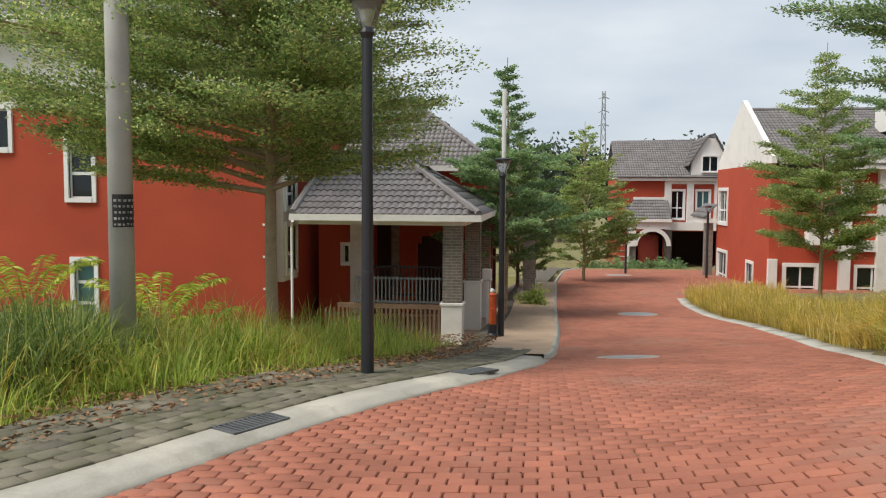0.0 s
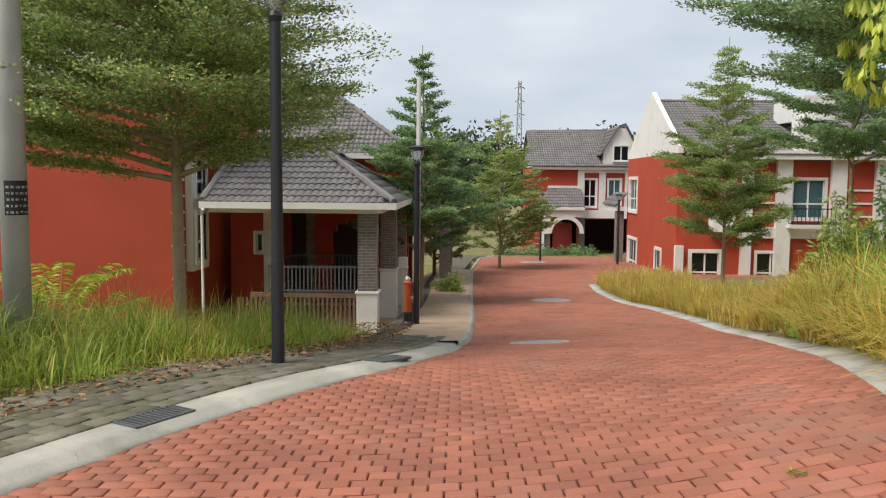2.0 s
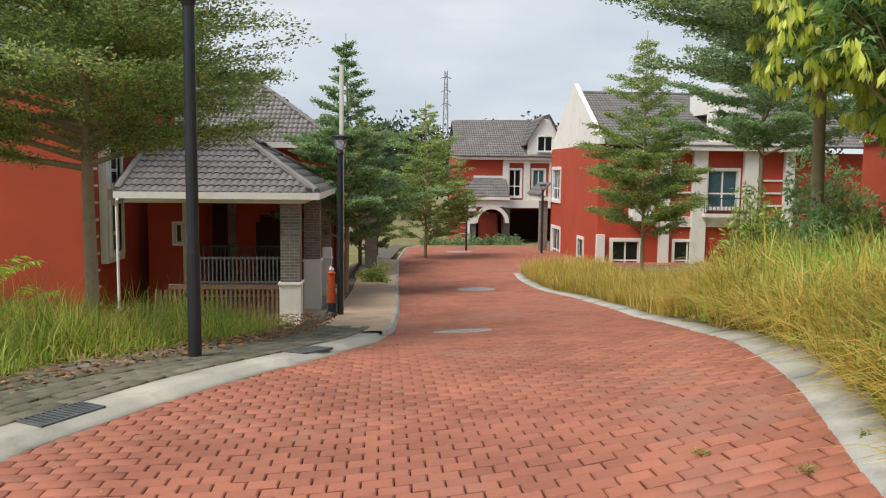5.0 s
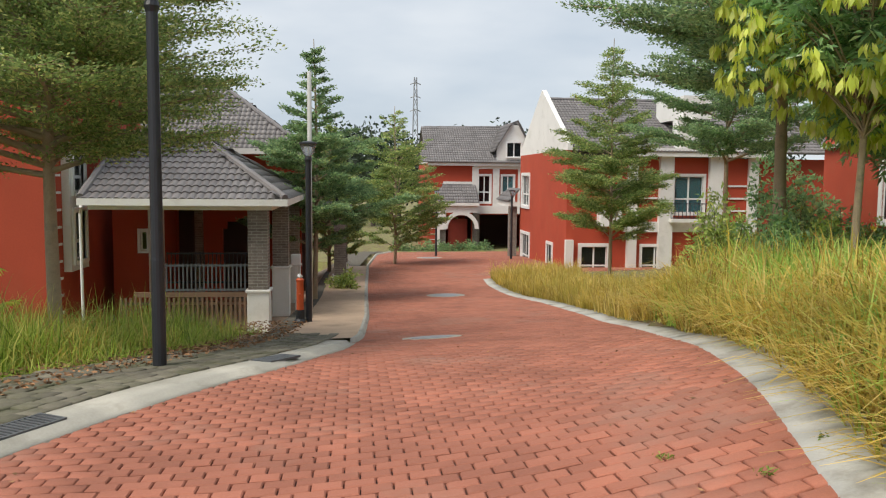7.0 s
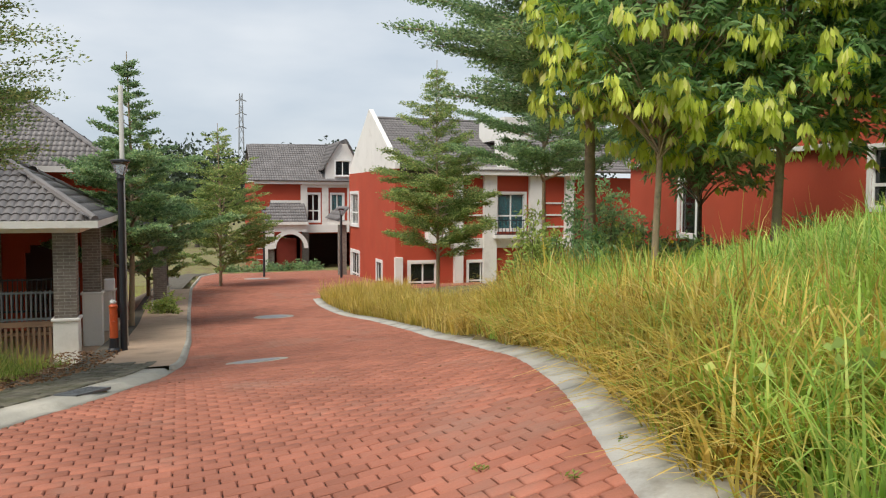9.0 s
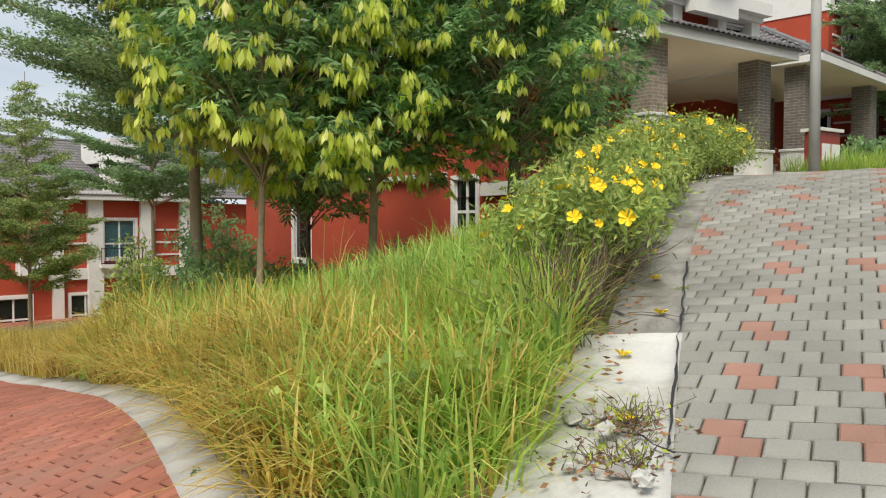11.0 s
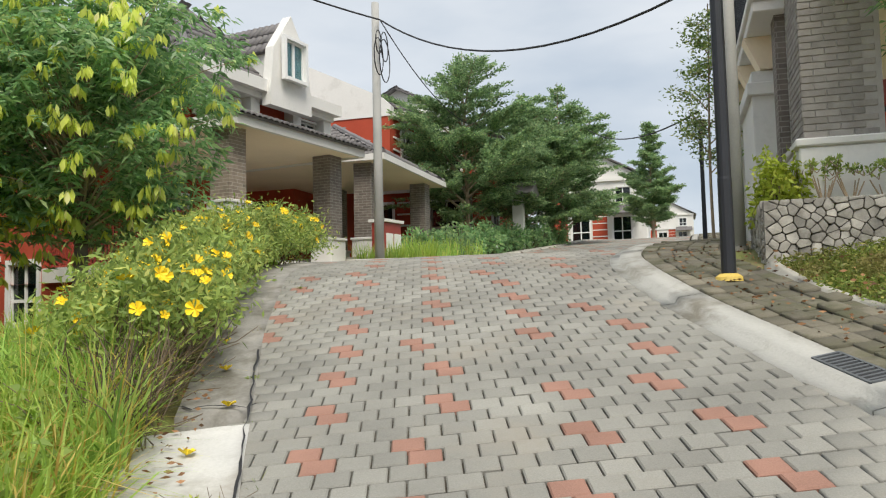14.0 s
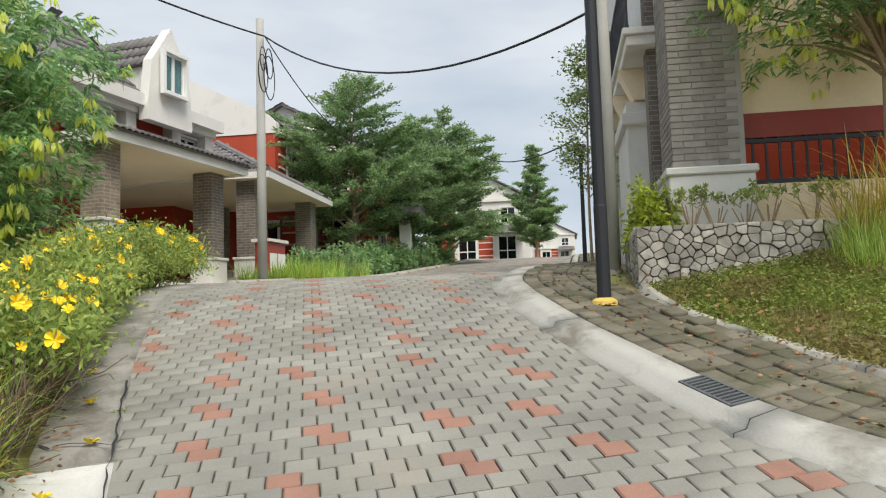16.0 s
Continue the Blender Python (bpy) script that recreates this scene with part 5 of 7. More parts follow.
def cable(points, r, label):
    """A sagging line through its fixing points: (x, y, z), then the sag of each span."""
    pts = []
    for a, b, sag in points:
        a, b = Vector(a), Vector(b)
        for i in range(17):
            f = i / 16
            pts.append(a.lerp(b, f) + Vector((0, 0, -4 * sag * f * (1 - f))))
    clean = [p for i, p in enumerate(pts) if i == 0 or (p - pts[i - 1]).length > 1e-3]
    ob = part("cable", tube(clean, r, 6), CABLE)
    return tagged(ob, label, "cable", "overhead cables")


POLE_L, POLE_R = (15.80, 5.45, 7.70), (10.06, -0.87, 5.5)
cable([(POLE_L, POLE_R, 0.78)], 0.017, "thick black overhead cable between the concrete poles")
cable([((9.0, 7.3, 7.25), POLE_L, 0.12)], 0.017, "thick black overhead cable from the concrete pole")
cable([(POLE_L, (24.0, 5.8, 7.3), 0.3)], 0.013, "thin black service cable to the houses")
cable([((28, 2.5, 7.6), (14.9, -0.72, 5.0), 0.4)], 0.016, "thin black cable over the hill road")
for k in range(4):
    loop = [(15.88 - 0.18 + 0.16 * math.cos(t) * (1 + 0.3 * k % 2) + 0.35 * (k % 2), 5.45, 7.2 - 0.3 * (k // 2) + 0.35 * math.sin(t) * (0.7 + 0.2 * k)) for t in np.linspace(0, 2 * math.pi, 20)]
    tagged(part("cable_coil", tube(loop, 0.012, 5, False), CABLE), "coiled spare black cable hanging at the pole", "cable", "coiled cables")


def pylon(x, y, z, h):
    s = thing("pylon", (x, y, z), "distant grey lattice transmission tower on the skyline", "pylon")
    w = h * 0.02
    for sx in (-1, 1):
        for sy in (-1, 1):
            part("leg", tube([(sx * w * 1.6, sy * w * 1.6, 0), (sx * w * 0.5, sy * w * 0.5, h)], 0.16, 4), GALV, s)
    for i in range(12):
        f, g = i / 12, (i + 1) / 12
        a, b = w * (1.6 - 1.1 * f), w * (1.6 - 1.1 * g)
        part("brace", tube([(-a, -a, h * f), (b, -b, h * g), (-b, -b, h * g), (a, -a, h * f)], 0.1, 4), GALV, s)
    for k in (0.72, 0.83, 0.94):
        part("cross_arm", tube([(-w * 2.2, 0, h * k), (0, 0, h * k + 0.8), (w * 2.2, 0, h * k)], 0.18, 4), GALV, s)
    return s


pylon(22.2, 302, -6, 45)


# ---- plants ----
def unit(v):
    return v / np.maximum(np.linalg.norm(v, axis=-1, keepdims=True), 1e-9)


def leaf_mesh(name, base, way, length, width, material, parent, rng, droop=0.0, mats=None, index=None):
    """Many folded leaves as one mesh: base points, ways, lengths, widths."""
    n = len(base)
    way = unit(way)
    up = unit(np.cross(way, rng.normal(size=(n, 3))))
    side = np.cross(way, up)
    L, Wd = np.broadcast_to(length, n)[:, None], np.broadcast_to(width, n)[:, None]
    mid = base + way * L * 0.5 + up * Wd * 0.15
    tip = base + way * L - np.array([0, 0, 1]) * droop * L
    v = np.stack([base, mid + side * Wd * 0.5, tip, mid - side * Wd * 0.5], 1).reshape(-1, 3)
    f = np.arange(4 * n).reshape(n, 4)
    return mesh_np(name, v, f, material, parent, mats=mats, index=index)


def limb_mesh(name, limbs, material, parent):
    """Branches, each a list of points with radii, as one mesh of thin tapering tubes."""
    V, Fc, k = [], [], 0
    for pts, r0, r1, sides in limbs:
        p = np.asarray(pts, float)
        d = unit(np.gradient(p, axis=0))
        a = unit(np.cross(d, np.array([0.31, 0.2, 0.93]) + 1e-3))
        b = np.cross(d, a)
        r = np.linspace(r0, r1, len(p))[:, None, None]
        t = np.linspace(0, 2 * np.pi, sides, endpoint=False)[None, :, None]
        ring = p[:, None] + r * (np.cos(t) * a[:, None] + np.sin(t) * b[:, None])
        i = np.arange(len(p) * sides).reshape(len(p), sides) + k
        j = np.roll(i, -1, 1)
        Fc.append(np.stack([i[:-1], j[:-1], j[1:], i[1:]], -1).reshape(-1, 4))
        V.append(ring.reshape(-1, 3))
        k += len(p) * sides
    return mesh_np(name, np.concatenate(V), np.concatenate(Fc), material, parent, smooth=True)


def tiered_tree(at, height, clear, radius, label, seed, leaves=14000, leaf=0.055, boughs=50, material=None, trunk=0.09, bark=None, group="fine-leaved street trees", rise_=0.35, shape=1.1, spray=0.5, scatter=0.06, skew=0.0):
    """A tree with a straight trunk and spreading boughs that carry flat sprays of small leaves."""
    rng = np.random.default_rng(seed)
    s = thing("tree", at, label, "tree", group)
    stem = np.array([(0.04 * math.sin(5 * f + seed), 0.04 * math.cos(4 * f + seed), -0.4 + (height + 0.4) * f) for f in np.linspace(0, 1, 14)])
    limb_mesh("trunk", [(stem, trunk, 0.010, 10)], bark or BARK, s)
    limbs, spots, ways = [], [], []
    az = rng.uniform(0, 6.28)
    for k in range(boughs):
        f = (k + rng.uniform(-0.4, 0.4)) / boughs
        f = min(max(f, 0.0), 1.0)
        z = clear + (height * 0.96 - clear) * f
        az += 2.4 + rng.normal(0, 0.3)
        L = max(radius * (1 - f ** shape) * rng.uniform(0.4, 1.2), 0.22) * (0.8 if f < 0.06 else 1.0)
        L *= 1 + skew * math.cos(az)
        c = np.array([np.interp(z, stem[:, 2], stem[:, i]) for i in (0, 1)] + [z])
        d = np.array([math.cos(az), math.sin(az), 0])
        side = np.array([-d[1], d[0], 0])
        climb = rise_ * rng.uniform(0.5, 1.4)
        u = np.linspace(0, 1, 9)[:, None]
        p = c + d * L * u + side * L * 0.12 * rng.normal() * u * u + np.array([0, 0, 1]) * L * climb * (u - 0.25 * u ** 3)
        limbs.append((p, 0.010 + 0.012 * L * trunk / 0.09, 0.004, 5))
        m = max(int(7 * L), 4)
        for q in range(m):
            w = 0.15 + 0.85 * (q + rng.uniform(0, 1)) / m
            o = np.array([np.interp(w, u[:, 0], p[:, i]) for i in range(3)])
            sl = max(L * spray * (1.1 - w), 0.14) * rng.uniform(0.6, 1.25)
            sgn = 1 if q % 2 else -1
            e = o + (d * 0.7 + side * sgn * rng.uniform(0.3, 1.0)) * sl + np.array([0, 0, rng.uniform(-0.02, 0.35) * sl * (climb + 0.3)])
            limbs.append((o + (e - o) * np.linspace(0, 1, 3)[:, None], 0.006, 0.003, 3))
            n = max(int(sl / 0.05), 3)
            g = np.linspace(0.1, 1.02, n)[:, None]
            spots.append(o + (e - o) * g)
            ways.append(np.repeat((e - o)[None] / sl, n, 0))
    limb_mesh("branching", limbs, BARK, s)["kind"] = "stuff"
    spots, ways = np.concatenate(spots), np.concatenate(ways)
    pick = rng.integers(0, len(spots), leaves)
    base = spots[pick] + rng.normal(0, 1, (leaves, 3)) * np.array([scatter, scatter, scatter * 0.5])
    way = ways[pick] * 0.8 + rng.normal(0, 1, base.shape) * np.array([0.7, 0.7, 0.4]) + np.array([0, 0, 0.15])
    leaf_mesh("crown", base, way, leaf * rng.uniform(0.6, 1.35, leaves), leaf * 0.48 * rng.uniform(0.7, 1.2, leaves), material or FAR_LEAF, s, rng)["kind"] = "stuff"
    return s


def broad_tree(at, height, clear, radius, label, seed, leaves=9000, leaf=0.16, young=0.12, trunk=0.09, squash=1.0, bark=None, group="broad-leaved trees on the bank"):
    """A dense round tree with long drooping leaves in whorls, bundles of young yellow ones at the outside."""
    rng = np.random.default_rng(seed)
    s = thing("tree", at, label, "tree", group)
    stem = [(0.05 * math.sin(3 * f + seed), 0.05 * math.cos(3 * f), -0.4 + (height * 0.85 + 0.4) * f) for f in np.linspace(0, 1, 10)]
    limb_mesh("trunk", [(stem, trunk, 0.02, 10)], bark or BARK, s)
    mid, half = (height + clear) / 2, (height - clear) / 2
    n = max(int(leaves / 10), 60)
    d = unit(rng.normal(size=(n, 3)))
    lump = 1 + 0.16 * np.sin(4 * d[:, 0] + seed) + 0.14 * np.sin(5 * d[:, 1] + 2 * seed) + 0.1 * np.sin(7 * d[:, 2])
    r = rng.uniform(0.25, 1.0, n) ** 0.45 * lump
    tip = d * r[:, None] * np.array([radius, radius, half * 1.05]) + np.array([0, 0, mid])
    tip[:, 2] = np.where(tip[:, 2] < clear - 0.2, clear + rng.uniform(-0.15, 0.5, n), tip[:, 2])
    # leave hollows between the boughs
    hole = np.array([noise.noise(Vector(p * 1.5) + Vector((0, seed, 3))) for p in tip])
    keep = hole > -0.22
    tip, r, n = tip[keep], r[keep], int(keep.sum())
    limbs = []
    for i in rng.permutation(n)[:120]:
        o = np.array([0, 0, clear * 0.8 + max(tip[i, 2] - clear, 0) * rng.uniform(0.2, 0.7)])
        u = np.linspace(0, 1, 6)[:, None]
        limbs.append((o + (tip[i] - o) * u + np.array([0, 0, 0.12 * radius]) * np.sin(u * np.pi), 0.02, 0.004, 4))
    limb_mesh("branching", limbs, BARK, s)["kind"] = "stuff"
    # whorls of narrow leaves along each drooping twig end
    k = 10
    az = np.tile(np.linspace(0, 4 * np.pi, k, endpoint=False), n) + np.repeat(rng.uniform(0, 6, n), k)
    lean = np.repeat(unit(np.stack([tip[:, 0], tip[:, 1], 0.2 * np.ones(n)], 1)), k, 0)
    way = np.stack([np.cos(az), np.sin(az), -rng.uniform(-0.25, 0.9, n * k)], 1) + lean * 0.7
    base = np.repeat(tip, k, 0) + lean * (np.tile(np.linspace(-0.12, 0.06, k), n)[:, None]) + rng.normal(0, 0.03, (n * k, 3))
    size = leaf * rng.uniform(0.65, 1.25, len(base))
    leaf_mesh("crown", base, way, size, size * 0.25, BROAD_LEAF, s, rng, 0.22)["kind"] = "stuff"
    # bundles of broad young leaves that hang limp from the outer twigs
    clump = np.array([noise.noise(Vector(p * 0.9) + Vector((seed, 0, 0))) for p in tip])
    fresh = tip[(rng.uniform(size=n) < np.clip(young * (1.0 + 3.2 * clump), 0, 0.9)) & (r > 0.62)]
    if len(fresh):
        k = 9
        fresh = fresh + unit(fresh - np.array([0, 0, mid])) * 0.22
        az = np.tile(np.linspace(0, 2 * np.pi, k, endpoint=False), len(fresh)) + np.repeat(rng.uniform(0, 6, len(fresh)), k)
        out = rng.uniform(0.12, 0.5, len(az))
        way = np.stack([np.cos(az) * out, np.sin(az) * out, -np.ones(len(az))], 1)
        base = np.repeat(fresh, k, 0) + np.stack([np.cos(az), np.sin(az), np.zeros(len(az))], 1) * 0.035 + rng.normal(0, 0.02, (len(az), 3))
        size = np.repeat(rng.uniform(0.75, 1.25, len(fresh)), k) * rng.uniform(0.75, 1.1, len(az)) * leaf * 1.1
        ob = leaf_mesh("young_growth", base, way, size, size * 0.36, YOUNG_LEAF, s, rng, 0.0)
        ob["kind"], ob["label"] = "stuff", "yellow-green hanging young leaves"
    return s


def base_of(x, y, sink=0.0):
    return (x, y, float(ground_z(x, y)) - sink)


tiered_tree(base_of(-3.75, 10.9, -0.2), 8.2, 2.3, 3.3, "wide tree with fine olive-green leaves on the verge", 3, 240000, 0.057, 130, FINE_LEAF, 0.10, rise_=0.26, shape=2.8, spray=0.75, scatter=0.085, skew=-0.22)
tiered_tree(base_of(-1.0, 23.2), 7.7, 1.7, 2.6, "slender feathery tree behind the street lamp", 5, 60000, 0.09, 50, rise_=0.55, shape=1.2, spray=0.6)
tiered_tree(base_of(2.0, 38.0), 7.8, 0.8, 2.9, "green feathery tree at the bend of the road", 6, 42000, 0.11, 46, FINE_LEAF, rise_=0.8, shape=1.9, spray=0.6)
tiered_tree(base_of(-0.9, 33.0), 6.8, 0.9, 2.7, "green feathery tree beside the far footway", 16, 34000, 0.11, 42, FINE_LEAF, rise_=0.7, shape=1.7, spray=0.6)
tiered_tree(base_of(8.45, 25.5), 8.1, 1.5, 2.75, "slim light-green feathery tree on the bank", 7, 66000, 0.08, 58, FINE_LEAF, 0.07, rise_=0.62, shape=1.4, spray=0.6, scatter=0.08)
tiered_tree(base_of(10.7, 22.0), 9.6, 3.6, 3.4, "tall spreading tree with pale thin trunk", 8, 56000, 0.085, 44, trunk=0.08, rise_=0.35, shape=1.8, scatter=0.08)
tiered_tree(base_of(7.25, 12.8), 9.4, 3.3, 3.8, "tall dark spreading tree with pale trunk on the bank", 9, 110000, 0.075, 64, trunk=0.13, rise_=0.32, shape=2.0, scatter=0.08)
broad_tree(base_of(8.9, 9.9), 6.6, 2.0, 2.1, "round tree with dark leaves and yellow-green young shoots", 11, 27000, 0.19, 0.24)
broad_tree(base_of(6.75, 9.9), 6.6, 2.1, 1.75, "round tree full of yellow-green young shoots", 12, 19000, 0.19, 3.0, 0.06)
broad_tree(base_of(10.25, 8.1), 5.4, 1.4, 2.0, "dense dark-leaved tree beside the carport", 13, 33000, 0.18, 0.14, 0.13, bark=BARK_DARK)
broad_tree(base_of(10.86, 14.6), 6.6, 2.6, 2.3, "dark-leaved tree before the red wall", 14, 22000, 0.2, 0.03, 0.07, bark=BARK_DARK)
tiered_tree(base_of(25.8, 6.3), 6.8, 0.9, 3.3, "wide green feathery tree at the kerb of the hill road", 21, 90000, 0.10, 70, rise_=0.7, shape=1.8, spray=0.7, scatter=0.065)
tiered_tree(base_of(28.8, 4.9), 5.6, 0.6, 2.7, "green feathery tree between its neighbours on the hill road", 27, 54000, 0.10, 50, rise_=0.75, shape=1.7, spray=0.7, scatter=0.065)
tiered_tree(base_of(31.0, 3.9), 6.3, 0.5, 3.0, "dark-green tree at the kerb of the hill road", 22, 70000, 0.11, 60, rise_=0.75, shape=1.7, spray=0.7, scatter=0.065)
tiered_tree(base_of(40.8, 0.8), 5.8, 0.4, 1.9, "conical green tree at the hilltop", 23, 44000, 0.11, 60, rise_=0.8, shape=1.1, spray=0.6, scatter=0.08)
tiered_tree(base_of(14.6, -0.9), 4.1, 1.2, 0.8, "slim young tree beside the concrete pole", 24, 3800, 0.075, 18, FINE_LEAF, 0.03, rise_=0.8, shape=1.6, scatter=0.12)
broad_tree(base_of(9.25, -3.75), 4.9, 2.4, 2.15, "drooping green tree in the front garden", 25, 26000, 0.14, 0.12, 0.07)


def blades(name, xs_, ys_, zs_, height, width, material, label, rng, bend=0.5, parent=None, az=None):
    """Grass as curved tapering blades in one mesh."""
    n = len(xs_)
    base = np.stack([xs_, ys_, zs_], 1)
    az = rng.uniform(0, 2 * np.pi, n) if az is None else az + rng.normal(0, 0.7, n)
    d = np.stack([np.cos(az), np.sin(az), np.zeros(n)], 1)
    side = np.stack([-np.sin(az), np.cos(az), np.zeros(n)], 1)
    H_ = np.broadcast_to(height, n)[:, None]
    bd = (rng.uniform(0.1, 1.0, n) * bend)[:, None]
    w = np.broadcast_to(width, n)[:, None]
    up = np.array([0, 0, 1.0])
    rows = []
    for f, k in ((0, 1.0), (0.45, 0.85), (0.8, 0.5)):
        c = base + up * H_ * (f - 0.35 * bd * f * f) + d * H_ * bd * f * f
        rows += [c - side * w * k / 2, c + side * w * k / 2]
    tip = base + up * H_ * (1 - 0.45 * bd) + d * H_ * bd
    rows += [tip - side * w * 0.06, tip + side * w * 0.06]
    v = np.stack(rows, 1).reshape(-1, 3)
    i = (np.arange(n) * 8)[:, None]
    f = np.concatenate([i + np.array([[0, 1, 3, 2]]), i + np.array([[2, 3, 5, 4]]), i + np.array([[4, 5, 7, 6]])], 1).reshape(-1, 4)
    ob = mesh_np(name, v, f, material, parent)
    return tagged(ob, label, "grass", kind="stuff")


def tufts_in(test, x0, x1, y0, y1, count, per, spread, rng):
    """Places of blades in tufts where test(x, y) holds, with the way each leans and its tuft's own size."""
    cx, cy = rng.uniform(x0, x1, count), rng.uniform(y0, y1, count)
    ok = test(cx, cy)
    cx, cy = cx[ok], cy[ok]
    size = np.repeat(rng.uniform(0.6, 1.3, len(cx)), per)
    cx, cy = np.repeat(cx, per), np.repeat(cy, per)
    dx, dy = rng.normal(0, spread, len(cx)), rng.normal(0, spread, len(cx))
    ok = test(cx + dx, cy + dy)
    return (cx + dx)[ok], (cy + dy)[ok], np.arctan2(dy, dx)[ok], size[ok]


def bank(x, y):
    """The bank between the two roads."""
    a, b = red_edges(y)
    c, d = grey_edges(np.maximum(x, 1.95))
    return (x > b + 0.26) & (y > d + 0.5 + 0.04 * x)


def meadow(test, area, count, per, spread, low, high, width, material, label, seed, bend=0.9, tall=None):
    rng = np.random.default_rng(seed)
    x, y, az, size = tufts_in(test, *area, count, per, spread, rng)
    h = rng.uniform(low, high, len(x)) * size
    if tall is not None:
        h *= tall(x, y)
    return blades("grass", x, y, ground_z(x, y) - 0.05, h, width * rng.uniform(0.6, 1.3, len(x)), material, label, rng, bend, az=az)


def from_red(x, y):
    return x - red_edges(y)[1]


low_near = lambda x, y: np.clip(0.55 + 0.4 * from_red(x, y), 0.55, 1.0) * np.clip(0.85 + 0.06 * y, 0.9, 1.35)  # noqa: E731
meadow(lambda x, y: bank(x, y) & (from_red(x, y) < 1.5 - 0.35 * (y > 7)) & (y > 2.5), (2, 7, 2.2, 13), 1300, 38, 0.13, 0.34, 0.72, 0.020, GRASS_GOLD, "golden dry lemongrass on the bank", 40, 1.5, low_near)
meadow(lambda x, y: bank(x, y) & (from_red(x, y) < 1.6) & (y < 11), (2, 7, 2.2, 11), 520, 26, 0.10, 0.3, 0.66, 0.018, GRASS_GREEN, "green blades among the dry grass", 41, 1.4, low_near)
meadow(lambda x, y: bank(x, y) & (x < 6.6) & (from_red(x, y) > 0.9 - 0.4 * (y < 3.4)), (2, 7, 2, 7), 560, 42, 0.12, 0.28, 0.66, 0.018, GRASS_GREEN, "long fresh green grass on the bank", 42, 1.1)
meadow(lambda x, y: bank(x, y) & (x < 6.4) & (from_red(x, y) > 0.8), (2, 7, 2, 7), 150, 30, 0.12, 0.3, 0.6, 0.015, GRASS_GOLD, "dry blades among the green grass", 50, 1.2)
meadow(lambda x, y: bank(x, y) & (x < 6.0) & (from_red(x, y) > 0.7), (2.4, 6, 2, 6), 22, 8, 0.10, 0.75, 0.98, 0.009, GRASS_GOLD, "tall pinkish seed stalks in the grass", 52, 0.5)
meadow(lambda x, y: bank(x, y) & (from_red(x, y) > 1.3) & (y < 24), (3, 13, 3, 24), 3400, 22, 0.16, 0.22, 0.55, 0.018, GRASS_GREEN, "green grass under the trees of the bank", 43, 1.2)
meadow(lambda x, y: (from_red(x, y) > 0.3) & (from_red(x, y) < 3.0), (3, 9, 10, 31), 1600, 36, 0.18, 0.35, 0.8, 0.017, GRASS_GOLD, "golden dry grass along the road down the hill", 44, 1.0)
verge = lambda x, y: red_edges(y)[0] - 1.85 - x  # noqa: E731
meadow(lambda x, y: (verge(x, y) > 0) & (x > -12) & ~((x < -4.5) & (y < 8.8)), (-12, 0, 5, 16.8), 1500, 42, 0.13, 0.3, 0.95, 0.013, VERGE_GRASS, "tall fresh green grass before the red house", 45, 1.1, lambda x, y: np.clip(0.35 + 0.5 * verge(x, y), 0.35, 1.1))
lawn_edge = lambda x: np.interp(x, [3, 4.8, 5.73, 6.56, 7.59, 8.51, 10.5], [-3.5, -2.85, -2.3, -1.85, -1.4, -1.22, -1.1])  # noqa: E731
meadow(lambda x, y: (y < lawn_edge(x)) & (x < 8.95), (4, 8.95, -7, -1.1), 6500, 16, 0.07, 0.05, 0.17, 0.008, LAWN, "short rough lawn of the front garden", 46, 1.0)
meadow(lambda x, y: (y < -2.85) & (y > -3.5) & (x > 7.9) & (x < 8.9), (7.8, 9.0, -3.6, -2.8), 30, 34, 0.12, 0.3, 0.7, 0.008, GRASS_GREEN, "tall grass clump in the front garden", 47, 0.6)
meadow(lambda x, y: (y > 4.9) & (y < 6.4), (16.6, 22.5, 4.5, 6.5), 240, 30, 0.12, 0.25, 0.6, 0.02, GRASS_GREEN, "grass tufts at the foot of the hill trees", 48, 0.7)


